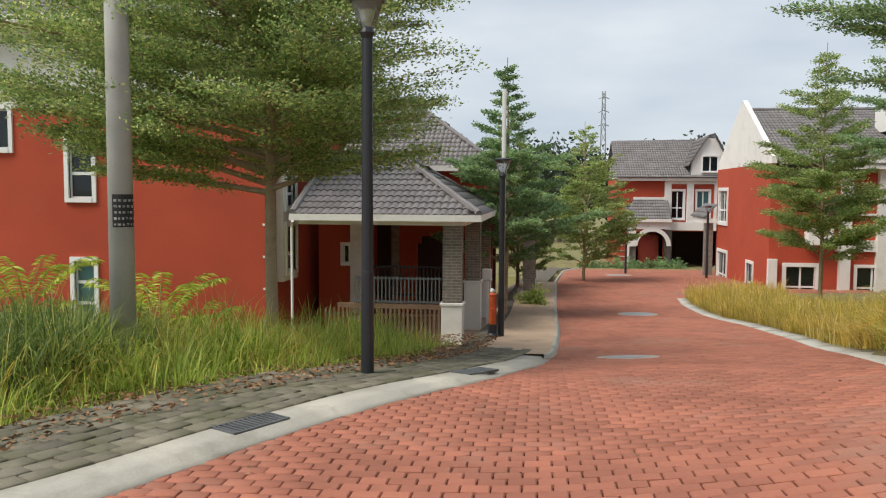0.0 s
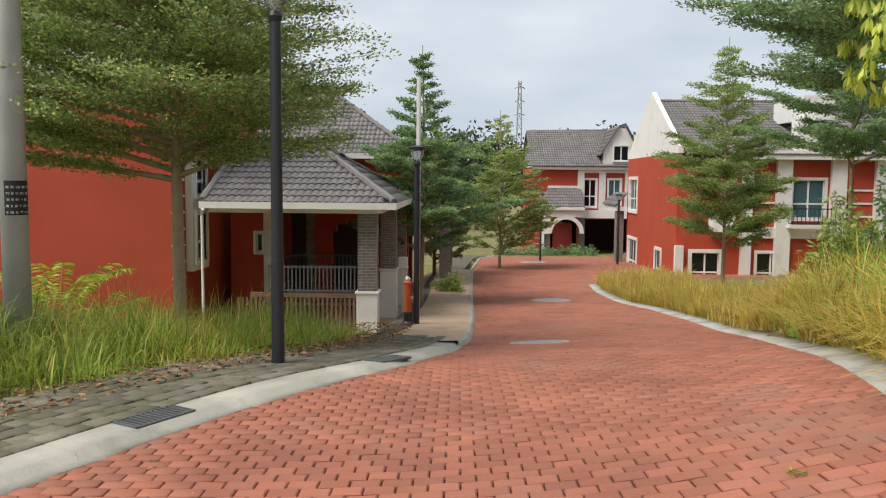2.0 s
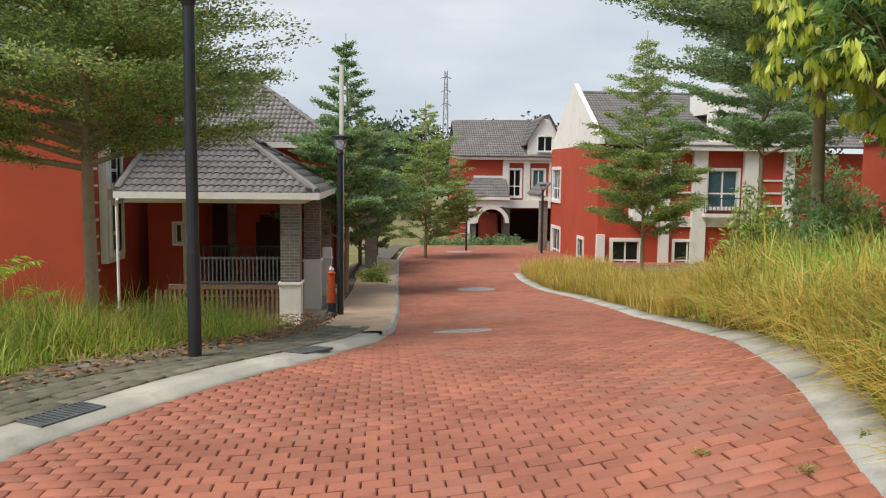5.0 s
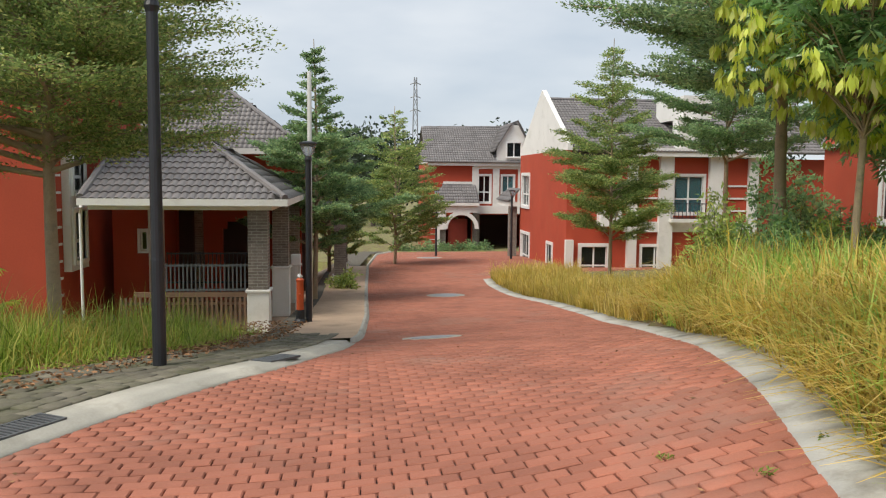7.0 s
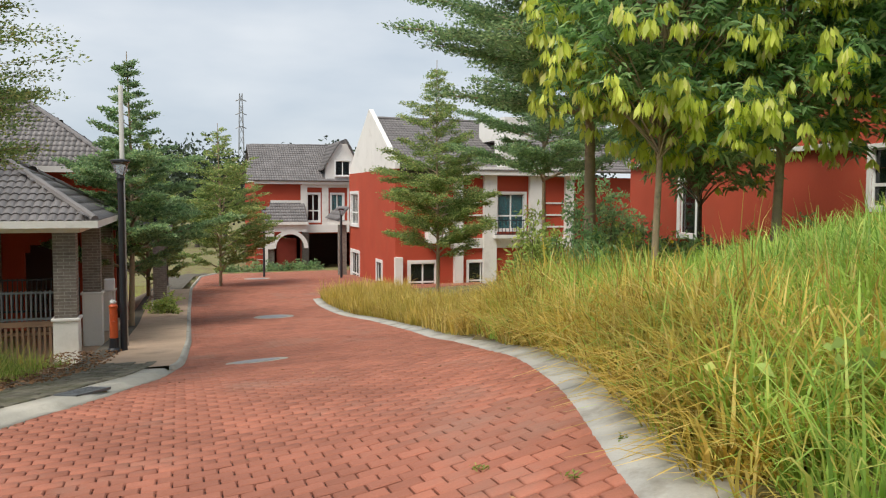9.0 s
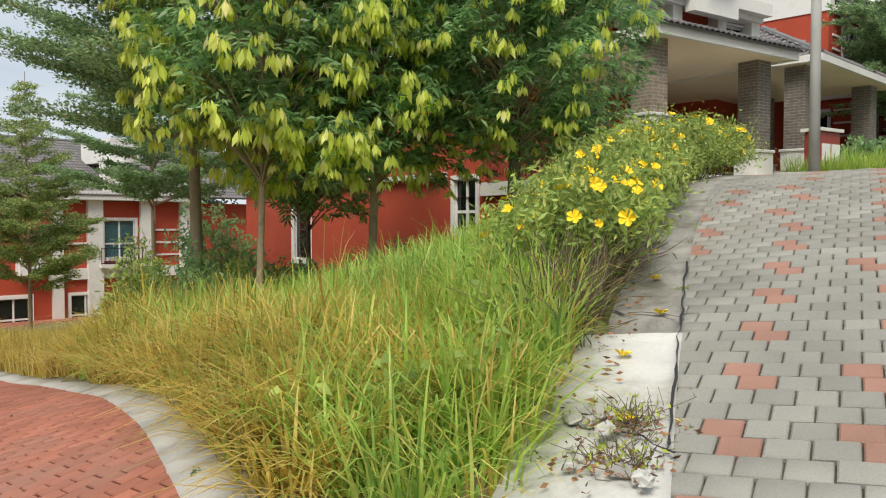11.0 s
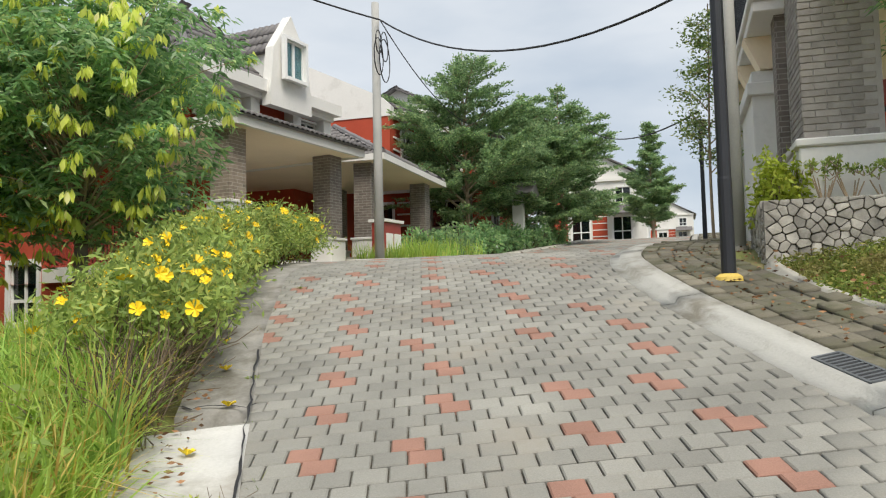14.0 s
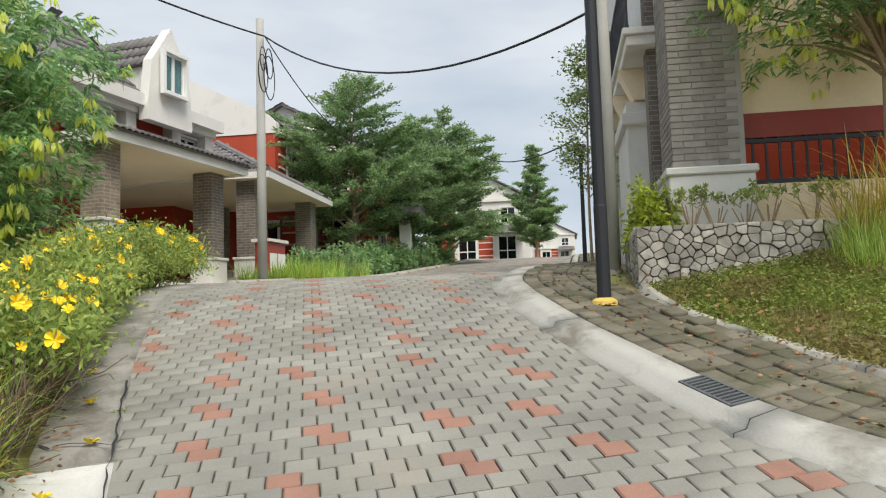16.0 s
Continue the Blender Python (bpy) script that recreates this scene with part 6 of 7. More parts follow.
def allamanda(seed):
    """The long flowering hedge along the hill road."""
    rng = np.random.default_rng(seed)
    s = thing("flowering_shrub", (0, 0, 0), "sprawling shrub covered in yellow trumpet flowers beside the road", "shrub")
    n = 440
    f = rng.uniform(0, 1, n) ** 0.9
    cx = 5.0 + 8.2 * f
    edge = np.interp(cx, GREY_LEFT[:, 0], GREY_LEFT[:, 1])
    off = rng.uniform(0.35, 1.75, n)
    cy = edge + off
    top = 0.74 + 0.06 * f - 0.35 * (off - 0.95) ** 2
    gz = ground_z(cx, cy)
    cz = gz + rng.uniform(0.45, 1.0, n) * top
    c = np.stack([cx, cy, cz], 1)
    k = 95
    base = np.repeat(c, k, 0) + rng.normal(0, 0.12, (n * k, 3))
    way = rng.normal(0, 1, base.shape) + np.array([0, -0.2, 0.3])
    leaf_mesh("leaves", base, way, 0.085 * rng.uniform(0.6, 1.3, len(base)), 0.026, SHRUB_LEAF, s, rng)["kind"] = "stuff"
    limbs = []
    for i in range(0, n, 2):
        o = np.array([cx[i] + rng.normal(0, 0.1), cy[i] + 0.3, gz[i] - 0.05])
        u = np.linspace(0, 1, 5)[:, None]
        limbs.append((o + (c[i] - o) * u + rng.normal(0, 0.05, (5, 3)) * u * (1 - u) * 3, 0.008, 0.004, 4))
    for i in range(430):
        a = np.array([rng.uniform(4.3, 6.8), 0, 0])
        a[1] = np.interp(a[0], GREY_LEFT[:, 0], GREY_LEFT[:, 1]) + rng.uniform(0.62, 1.15)
        a[2] = ground_z(a[0], a[1])
        e = a + np.array([rng.normal(0, 0.25), rng.normal(-0.1, 0.2), rng.uniform(0.15, 0.6)])
        u = np.linspace(0, 1, 4)[:, None]
        limbs.append((a + (e - a) * u + rng.normal(0, 0.03, (4, 3)), 0.006, 0.003, 3))
    limb_mesh("branching", limbs, TWIG, s)["kind"] = "stuff"
    # flowers: five rounded petals round a funnel, each flower one part
    pts, shape_ = [], ((0.35, -0.5, 0.0), (0.75, -0.58, 0.014), (1.02, -0.42, 0.020), (1.12, 0.0, 0.014), (1.02, 0.42, 0.026), (0.75, 0.58, 0.022), (0.35, 0.5, 0.006))
    for j in range(5):
        a0 = 2 * math.pi * j / 5
        pts += [(0.0, 0.0, -0.012)] + [(0.045 * r * math.cos(a0 + t), 0.045 * r * math.sin(a0 + t), z) for r, t, z in shape_]
    fm = bpy.data.meshes.new("flower")
    fm.from_pydata(pts, [], [[8 * j, 8 * j + q, 8 * j + q + 1] for j in range(5) for q in range(1, 7)])
    fm.materials.append(PETAL)
    pick = rng.permutation(n)[:290]
    for i in pick:
        ob = new("flower", fm)
        ob.parent = s
        out = Vector((rng.normal(-0.5, 0.5), rng.normal(-0.6, 0.5), rng.uniform(0.2, 1.0))).normalized()
        at = Vector(c[i]) + out * rng.uniform(0.12, 0.26)
        ob.matrix_basis = Matrix.Translation(at) @ out.to_track_quat("Z", "Y").to_matrix().to_4x4() @ Matrix.Scale(rng.uniform(0.75, 1.35), 4)
    return s


allamanda(50)
meadow(lambda x, y: (verge(x, y) > 0.3) & (x > -12) & ~((x < -4.5) & (y < 8.8)), (-12, 0, 5, 16.8), 520, 34, 0.13, 0.35, 1.0, 0.012, GRASS_GOLD, "dry straw-coloured grass among the green", 51, 1.1, lambda x, y: np.clip(0.35 + 0.5 * verge(x, y), 0.35, 1.1))


# ---- gardens, walls and small things ----
def stone_wall():
    """The rubble wall before the pillar house: a mortar core and stones standing proud of it."""
    x0, y0, y1, z0, z1 = 8.98, -3.5, -1.10, 1.75, 2.74
    s = thing("stone_wall", (0, 0, 0), "grey rubble stone retaining wall with dark joints", "wall")
    part("core", boxes((x0 + 0.03, x0 + 0.5, y0, y1 - 0.03, z0, z1 - 0.02)), JOINT_GREY, s)
    part("core_return", boxes((x0 + 0.5, x0 + 1.4, y1 - 0.4, y1 - 0.03, z0, z1 - 0.02)), JOINT_GREY, s)
    rnd = random.Random(7)

    def clip(poly, m, n):
        """Keep the part of a polygon on the near side of a line."""
        out = []
        for p, q in zip(poly, poly[1:] + poly[:1]):
            a, b = (p - m).dot(n), (q - m).dot(n)
            if a <= 0:
                out.append(p)
            if (a < 0) != (b < 0) and abs(a - b) > 1e-9:
                out.append(p.lerp(q, a / (a - b)))
        return out

    def stone(origin, u, n, poly):
        c = sum(poly, Vector((0, 0))) / len(poly)
        depth = rnd.uniform(0.02, 0.05)
        tilt = Vector((rnd.uniform(-0.12, 0.12), rnd.uniform(-0.12, 0.12)))
        bm = bmesh.new()
        layers = []
        for f, out in ((1.0, -0.02), (0.985, depth * 0.7), (0.90, depth)):
            layers.append([bm.verts.new(Vector(origin) + u * (c + (p - c) * f).x + Vector((0, 0, (c + (p - c) * f).y)) + n * (out + max((p - c).dot(tilt), -0.02) * (out > 0))) for p in poly])
        k = len(poly)
        for a, b in zip(layers, layers[1:]):
            for i in range(k):
                bm.faces.new((a[i], a[(i + 1) % k], b[(i + 1) % k], b[i]))
        top = bm.verts.new(Vector(origin) + u * c.x + Vector((0, 0, c.y)) + n * depth * rnd.uniform(0.95, 1.2))
        for i in range(k):
            bm.faces.new((layers[-1][i], layers[-1][(i + 1) % k], top))
        bmesh.ops.recalc_face_normals(bm, faces=bm.faces)
        part("stone", bm, STONE_ONE, s)

    high = z1 - z0
    for origin, u, n, length in (((x0 + 0.03, y1, z0), Vector((0, -1, 0)), Vector((-1, 0, 0)), y1 - y0), ((x0 + 1.4, y1 - 0.03, z0), Vector((-1, 0, 0)), Vector((0, 1, 0)), 1.37)):
        seeds = []
        for _ in range(4000):
            p = Vector((rnd.uniform(0, length), rnd.uniform(0, high)))
            gap = rnd.choice((0.06, 0.09, 0.13, 0.19))
            if all(math.hypot((p.x - q.x) * 0.8, (p.y - q.y) * 1.15) > gap for q in seeds):
                seeds.append(p)
        for p in seeds:
            poly = [Vector(v) for v in ((0.005, 0.0), (length, 0.0), (length, high), (0.005, high))]
            for q in seeds:
                if q is not p and (q - p).length < 0.8:
                    way = (q - p).normalized()
                    poly = clip(poly, (p + q) / 2 - way * rnd.uniform(0.0005, 0.005), way)
            if len(poly) > 2:
                # knock the sharp corners off
                cut = []
                for i, v in enumerate(poly):
                    e, f = poly[i - 1], poly[(i + 1) % len(poly)]
                    cut += [v.lerp(e, 0.10), v.lerp(f, 0.12)]
                stone(origin, u, n, [v for i, v in enumerate(cut) if (v - cut[i - 1]).length > 0.004])
    return s


stone_wall()


def edging():
    """The low concrete strip behind the hill footway."""
    line = smooth_line([(4.0, -3.2), (4.8, -2.78), (5.73, -2.22), (6.56, -1.77), (7.59, -1.30), (8.51, -1.10), (8.95, -1.06)])
    kerb("kerb_7", line[::-1], 0.1, "thin weathered concrete edging behind the footway", lip=0.09, top=0.14, length=1.0)


edging()


def leafy_bush(at, size, count, leaf, material, label, seed, name="shrub", flowers=0, narrow=0.45):
    rng = np.random.default_rng(seed)
    s = thing(name, at, label, "shrub")
    n = max(count // 9, 8)
    d = unit(rng.normal(size=(n, 3)))
    d[:, 2] = np.abs(d[:, 2])
    lump = 1 + 0.22 * np.sin(5 * d[:, 0] + seed) + 0.18 * np.sin(6 * d[:, 1])
    tip = d * (rng.uniform(0.2, 1, n) ** 0.5 * lump)[:, None] * np.array(size) + np.array([0, 0, 0.05])
    limbs = [(np.array([0, 0, -0.1]) * (1 - u) + tip[i] * u + np.array([tip[i, 0] * 0.3, tip[i, 1] * 0.3, 0]) * np.sin(u * np.pi) * 0.3, 0.012, 0.004, 4) for i in range(0, n, 3) for u in [np.linspace(0, 1, 5)[:, None]]]
    limb_mesh("branching", limbs, TWIG, s)["kind"] = "stuff"
    base = np.repeat(tip, 9, 0) + rng.normal(0, 0.05, (n * 9, 3))
    way = rng.normal(0, 1, base.shape) + np.repeat(d, 9, 0) * 0.7
    leaf_mesh("leaves", base, way, leaf * rng.uniform(0.6, 1.3, len(base)), leaf * narrow, material, s, rng, 0.1)["kind"] = "stuff"
    if flowers:
        fm = bpy.data.meshes["flower"]
        for i in rng.permutation(n)[:flowers]:
            ob = new("flower", fm)
            ob.parent = s
            out = Vector((rng.normal(-0.5, 0.4), rng.normal(-0.6, 0.4), rng.uniform(0.2, 1.0))).normalized()
            ob.matrix_basis = Matrix.Translation(Vector(tip[i]) + out * 0.08) @ out.to_track_quat("Z", "Y").to_matrix().to_4x4()
    return s


leafy_bush((9.75, -1.36, 2.55), (0.40, 0.30, 0.68), 2400, 0.08, BUSH_LEAF, "yellow-green bush beside the brick pillar", 70)
for k, (x, y, up) in enumerate(((5.9, 12.0, 1.3), (6.6, 11.5, 1.15), (7.3, 11.1, 0.95), (8.0, 10.8, 0.85), (8.7, 10.5, 0.75), (9.4, 10.0, 0.65), (6.6, 13.6, 1.6), (8.4, 12.4, 1.2))):
    leafy_bush(base_of(x, y), (0.8 + 0.1 * (k % 3), 0.65, up), 3400, 0.11, BROAD_LEAF if k % 2 else SHRUB_LEAF, "dark green shrub with few yellow flowers under the bank trees", 71 + k, flowers=3 + k % 3, narrow=0.35)
leafy_bush(base_of(14.2, 24.6), (1.6, 1.2, 4.2), 5200, 0.2, BROAD_LEAF, "tall dark green shrub between the two houses", 66)
meadow(lambda x, y: verge(x, y) > 0.3, (-6.6, -4.5, 6.0, 8.8), 150, 70, 0.16, 0.55, 0.95, 0.013, DARK_GRASS, "dark clumps of tall arching grass on the verge", 53, 1.2)
leafy_bush(base_of(11.5, 20.5), (1.8, 1.2, 1.3), 3600, 0.16, BROAD_LEAF, "dark green shrub before the white piers", 74, flowers=4)
leafy_bush(base_of(14.5, 21.0), (1.8, 1.2, 1.4), 3600, 0.16, BROAD_LEAF, "dark green shrub beside the red wall", 75)
leafy_bush((19.2, 5.9, 2.75), (0.9, 0.6, 0.75), 2200, 0.13, BROAD_LEAF, "dark green clipped shrub at the carport", 76)
leafy_bush((20.8, 5.6, 2.8), (1.1, 0.6, 0.8), 2200, 0.13, FAR_LEAF, "green shrub at the foot of the hill trees", 77)
for k, (x, y) in enumerate(((23.2, 5.6), (24.8, 5.4), (26.6, 5.1), (28.4, 4.7), (30.2, 4.2))):
    leafy_bush(base_of(x, y), (1.1, 0.6, 0.9 + 0.1 * (k % 2)), 2000, 0.14, BROAD_LEAF, "dark green shrub in the shade of the hill trees", 180 + k)
for k, (x, y) in enumerate(((6.0, 50.9), (7.2, 51.0), (8.3, 51.1), (4.6, 51.0), (3.0, 51.5))):
    leafy_bush((x, y, -3.15), (0.9, 0.6, 0.75), 900, 0.16, FAR_LEAF, "green hedge shrub before the arched porch", 80 + k)
leafy_bush((-0.2, 26.5, -2.0), (0.5, 0.5, 0.6), 900, 0.12, SHRUB_LEAF, "small green plant beside the footway", 88)


def twiggy_plant(at, seed):
    """A nearly bare potted-looking shrub: forked stems with leaf tufts at the tips."""
    rng = np.random.default_rng(seed)
    s = thing("garden_plant", at, "nearly bare forked plant with leaf tufts along the low wall", "plant", "plants along the low wall")
    limbs, tips = [], []
    for b in range(7):
        az = rng.uniform(0, 6.28)
        e = np.array([0.10 * math.cos(az), 0.14 * math.sin(az), rng.uniform(0.24, 0.40)])
        u = np.linspace(0, 1, 5)[:, None]
        limbs.append((e * u + np.array([0, 0, -0.05]), 0.012, 0.006, 5))
        for q in range(2):
            t = e + np.array([rng.normal(0, 0.05), rng.normal(0, 0.05), 0.07])
            limbs.append((e + (t - e) * np.linspace(0, 1, 3)[:, None], 0.006, 0.004, 4))
            tips.append(t)
    limb_mesh("branching", limbs, BARK, s)["kind"] = "stuff"
    t = np.repeat(np.array(tips), 9, 0)
    leaf_mesh("leaves", t, rng.normal(0, 1, t.shape) + np.array([0, 0, 0.3]), 0.065, 0.024, SHRUB_LEAF, s, rng)["kind"] = "stuff"
    return s


for k, y in enumerate((-1.72, -1.98, -2.28, -2.52, -2.95, -3.25)):
    twiggy_plant((9.35 + 0.04 * (k % 2), y, 2.7), 90 + k)
tagged(part("planting_bed", boxes((9.4, 9.9, -3.5, -1.5, 2.0, 2.7)), SOIL), "narrow soil bed behind the stone wall", "bed", kind="structure")
meadow(lambda x, y: x > 0, (8.9, 9.3, -4.2, -3.2), 26, 40, 0.10, 0.8, 1.3, 0.014, GRASS_GOLD, "golden arching grass before the low wall", 49, 1.1)


def fern_palm(at, seed, fronds=9, length=1.3):
    """A feathery frond plant before the red wall."""
    rng = np.random.default_rng(seed)
    s = thing("frond_plant", at, "feathery light-green frond plant before the red wall", "plant", "frond plants before the red wall")
    limbs, base, way = [(np.array([(0, 0, -1.0), (0.03, 0.02, -0.4), (0, 0, 0.02)]), 0.018, 0.01, 6)], [], []
    for k in range(fronds):
        az = 2 * math.pi * k / fronds + rng.normal(0, 0.2)
        d = np.array([math.cos(az), math.sin(az), 0])
        side = np.array([-d[1], d[0], 0])
        u = np.linspace(0, 1, 9)[:, None]
        p = d * length * u * 0.9 + np.array([0, 0, 1]) * length * (1.5 * u - 0.75 * u * u)
        limbs.append((p, 0.010, 0.003, 4))
        for w in np.linspace(0.25, 1.0, 22):
            o = np.array([np.interp(w, u[:, 0], p[:, i]) for i in range(3)])
            for sg in (-1, 1):
                base.append(o)
                way.append(side * sg + d * 0.5 + np.array([0, 0, rng.uniform(-0.4, 0.1)]))
    limb_mesh("branching", limbs, SHRUB_LEAF, s)["kind"] = "stuff"
    leaf_mesh("fronds", np.array(base), np.array(way), 0.22, 0.035, BUSH_LEAF, s, rng, 0.15)["kind"] = "stuff"
    return s


fern_palm((-6.55, 13.0, -0.7), 101, 10, 1.25)
fern_palm((-9.0, 13.0, -0.5), 102, 10, 1.35)
fern_palm((-6.4, 13.4, -1.2), 103, 9, 1.15)
fern_palm((-9.2, 12.4, -1.2), 104, 9, 1.3)
fern_palm((-8.2, 13.6, -1.2), 105, 8, 1.1)

# driveway of tan paving between the carport and the road
dl = smooth_line([(-1.5, 11.95), (-2.1, 13.6), (-2.6, 20), (-2.4, 27), (-1.6, 36)], 0.5)
dr = smooth_line([(0.08, 11.95), (0.2, 13.3), (0.36, 17.4), (0.45, 26.7), (0.62, 36)], 0.5)
m = min(len(dl), len(dr))
drive = strip("pavement_3", dl[:m], dr[:m], TAN, 0.118, 12)
for v in drive.data.vertices:
    v.co.z += -0.34 * float(ease(0.0, 1.1, -0.75 - v.co.x) * ease(13.5, 16, v.co.y))
tagged(drive, "tan paved driveway before the carport", "driveway", kind="structure")


def far_tree(x, y, z, h, seed):
    rng = np.random.default_rng(seed)
    s = thing("distant_tree", (x, y, z), "dark distant tree on the skyline", "tree", "trees on the skyline")
    limb_mesh("trunk", [(np.array([(0, 0, 0), (0.2, 0, h * 0.6), (0, 0, h * 0.9)]), 0.3, 0.1, 6)], BARK_DARK, s)
    n = 2600
    d = unit(rng.normal(size=(n, 3))) * (rng.uniform(0.2, 1, n) ** 0.5)[:, None] * (1 + 0.3 * np.sin(5 * rng.uniform(0, 6, n)))[:, None]
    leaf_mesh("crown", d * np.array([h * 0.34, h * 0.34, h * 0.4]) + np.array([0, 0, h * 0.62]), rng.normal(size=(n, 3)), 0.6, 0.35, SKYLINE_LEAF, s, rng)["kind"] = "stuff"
    return s


rnd = random.Random(3)
for k in range(26):
    x = -26 + k * 3.6 + rnd.uniform(-1.5, 1.5)
    far_tree(x, 110 + rnd.uniform(-12, 12), -4.6, rnd.uniform(10.2, 12.4) + (1.8 if k % 5 == 2 else 0.0), 200 + k)
for k in range(3):
    far_tree(-12 + k * 2.6, 62 + rnd.uniform(-4, 4), -3.6, rnd.uniform(5.0, 7.5), 240 + k)


# fallen leaves, petals and weeds on the paving
def litter(name, test, area, count, size, material, label, seed, up):
    rng = np.random.default_rng(seed)
    x, y = rng.uniform(area[0], area[1], count), rng.uniform(area[2], area[3], count)
    ok = test(x, y)
    x, y = x[ok], y[ok]
    base = np.stack([x, y, land(x, y) + up], 1)
    way = rng.normal(0, 1, base.shape) * np.array([1, 1, 0.08])
    ob = leaf_mesh(name, base, way, size * rng.uniform(0.5, 1.3, len(x)), size * 0.45, material, None, rng)
    return tagged(ob, label, "litter", kind="stuff")


on_walk = lambda x, y: (red_edges(y)[0] - x > 1.2) & (red_edges(y)[0] - x < 2.3)  # noqa: E731
litter("dry_leaves", on_walk, (-6, 0, 4, 16), 14000, 0.06, LITTER, "brown dry leaves along the edge of the footway", 120, 0.145)
walk_r = lambda x, y: (y < grey_edges(x)[0] - 0.5) & (y > grey_edges(x)[0] - 1.5)  # noqa: E731
litter("dry_leaves", walk_r, (4.5, 10, -4, 0.2), 1500, 0.05, LITTER, "brown dry leaves on the hill footway", 121, 0.145)
litter("dry_leaves", lambda x, y: on_red(x, y), (-2, 4, 3, 16), 120, 0.04, LITTER, "few dry leaves on the red road", 122, 0.062)
meadow(lambda x, y: walk_r(x, y), (4.6, 10, -3.6, 0.2), 900, 16, 0.06, 0.03, 0.09, 0.006, LAWN, "weeds growing between the footway setts", 123, 1.0)
meadow(lambda x, y: (y < lawn_edge(x) + 0.5) & (y > lawn_edge(x) - 0.05), (4.4, 7.6, -3.6, -1.2), 420, 24, 0.06, 0.02, 0.08, 0.006, LAWN, "matted weeds spreading from the lawn over the footway", 129, 1.2)
meadow(lambda x, y: (red_edges(y)[0] - x > 0.5) & (red_edges(y)[0] - x < 1.9), (-6, 0.2, 4, 15), 320, 12, 0.06, 0.03, 0.10, 0.006, LAWN, "weeds in the footway of the red road", 124, 1.0)
meadow(lambda x, y: (np.abs(y - grey_edges(x)[1]) < 0.12), (3.0, 8, 1.0, 4.2), 130, 12, 0.03, 0.03, 0.09, 0.006, LAWN, "weeds along the cracked apron", 125, 1.0)
litter("dry_leaves", lambda x, y: (y - grey_edges(x)[1] > 0.3) & (y - grey_edges(x)[1] < 0.7), (2.8, 6.0, 1, 4), 900, 0.05, LITTER, "dead leaves heaped beside the apron", 126, 0.105)


def creeper(seed):
    """Low creeping leaves that cover the front lawn, with brown patches."""
    rng = np.random.default_rng(seed)
    x, y = rng.uniform(4.2, 8.95, 60000), rng.uniform(-6.5, -1.1, 60000)
    patchy = np.sin(x * 2.3 + 1.0) * np.cos(y * 2.9) + rng.normal(0, 0.5, len(x))
    ok = (y < lawn_edge(x) + 0.03) & (patchy > -0.7)
    x, y = x[ok], y[ok]
    base = np.stack([x, y, ground_z(x, y) + rng.uniform(0.02, 0.10, len(x))], 1)
    way = rng.normal(0, 1, base.shape) * np.array([1, 1, 0.35])
    ob = leaf_mesh("ground_cover", base, way, 0.045 * rng.uniform(0.5, 1.3, len(x)), 0.022, LAWN, None, rng)
    tagged(ob, "low creeping green weeds over the rough lawn", "ground cover", kind="stuff")


creeper(127)
litter("dry_leaves", lambda x, y: y < lawn_edge(x), (4.4, 8.9, -5, -1.1), 500, 0.06, LITTER, "brown dry leaves scattered on the lawn", 128, 0.22)


def weed(x, y, seed, up=0.06):
    rng = np.random.default_rng(seed)
    s = thing("weed", (x, y, float(land(x, y)) + up), "small weed growing in a paving joint", "weed", "weeds in the paving")
    az = rng.uniform(0, 6.28, 26)
    way = np.stack([np.cos(az), np.sin(az), rng.uniform(0.2, 1.4, 26)], 1)
    leaf_mesh("leaves", rng.normal(0, 0.02, (26, 3)) * np.array([1, 1, 0]), way, rng.uniform(0.02, 0.055, 26), 0.01, LAWN, s, rng, 0.2)["kind"] = "stuff"
    return s


for k, (x, y) in enumerate(((1.72, 3.85), (1.55, 3.1), (2.0, 3.35), (2.42, 3.55), (3.3, 1.75), (3.45, 1.9), (3.2, 1.95), (3.55, 1.62), (5.6, 2.62), (8.6, 3.75))):
    weed(x, y, 140 + k)


def crack(points, label):
    """A jagged crack in the apron: its shaded depth painted as a thin black strip on top."""
    p = np.array(points, float)
    rng = np.random.default_rng(9)
    w = rng.uniform(0.002, 0.009, len(p))
    d = np.gradient(p, axis=0)
    d /= np.hypot(*d.T)[:, None]
    n = np.stack([-d[:, 1], d[:, 0]], 1)
    a, b = p + n * w[:, None], p - n * w[:, None]
    q = np.concatenate([a, b])
    v = np.c_[q, land(q[:, 0], q[:, 1]) + 0.098]
    m_ = len(p)
    f = [[i, i + 1, m_ + i + 1, m_ + i] for i in range(m_ - 1)]
    tagged(mesh_np("crack", v, f, BLACK_PAINT_AND_SHADE), label, "crack", "cracks in the apron", "structure")


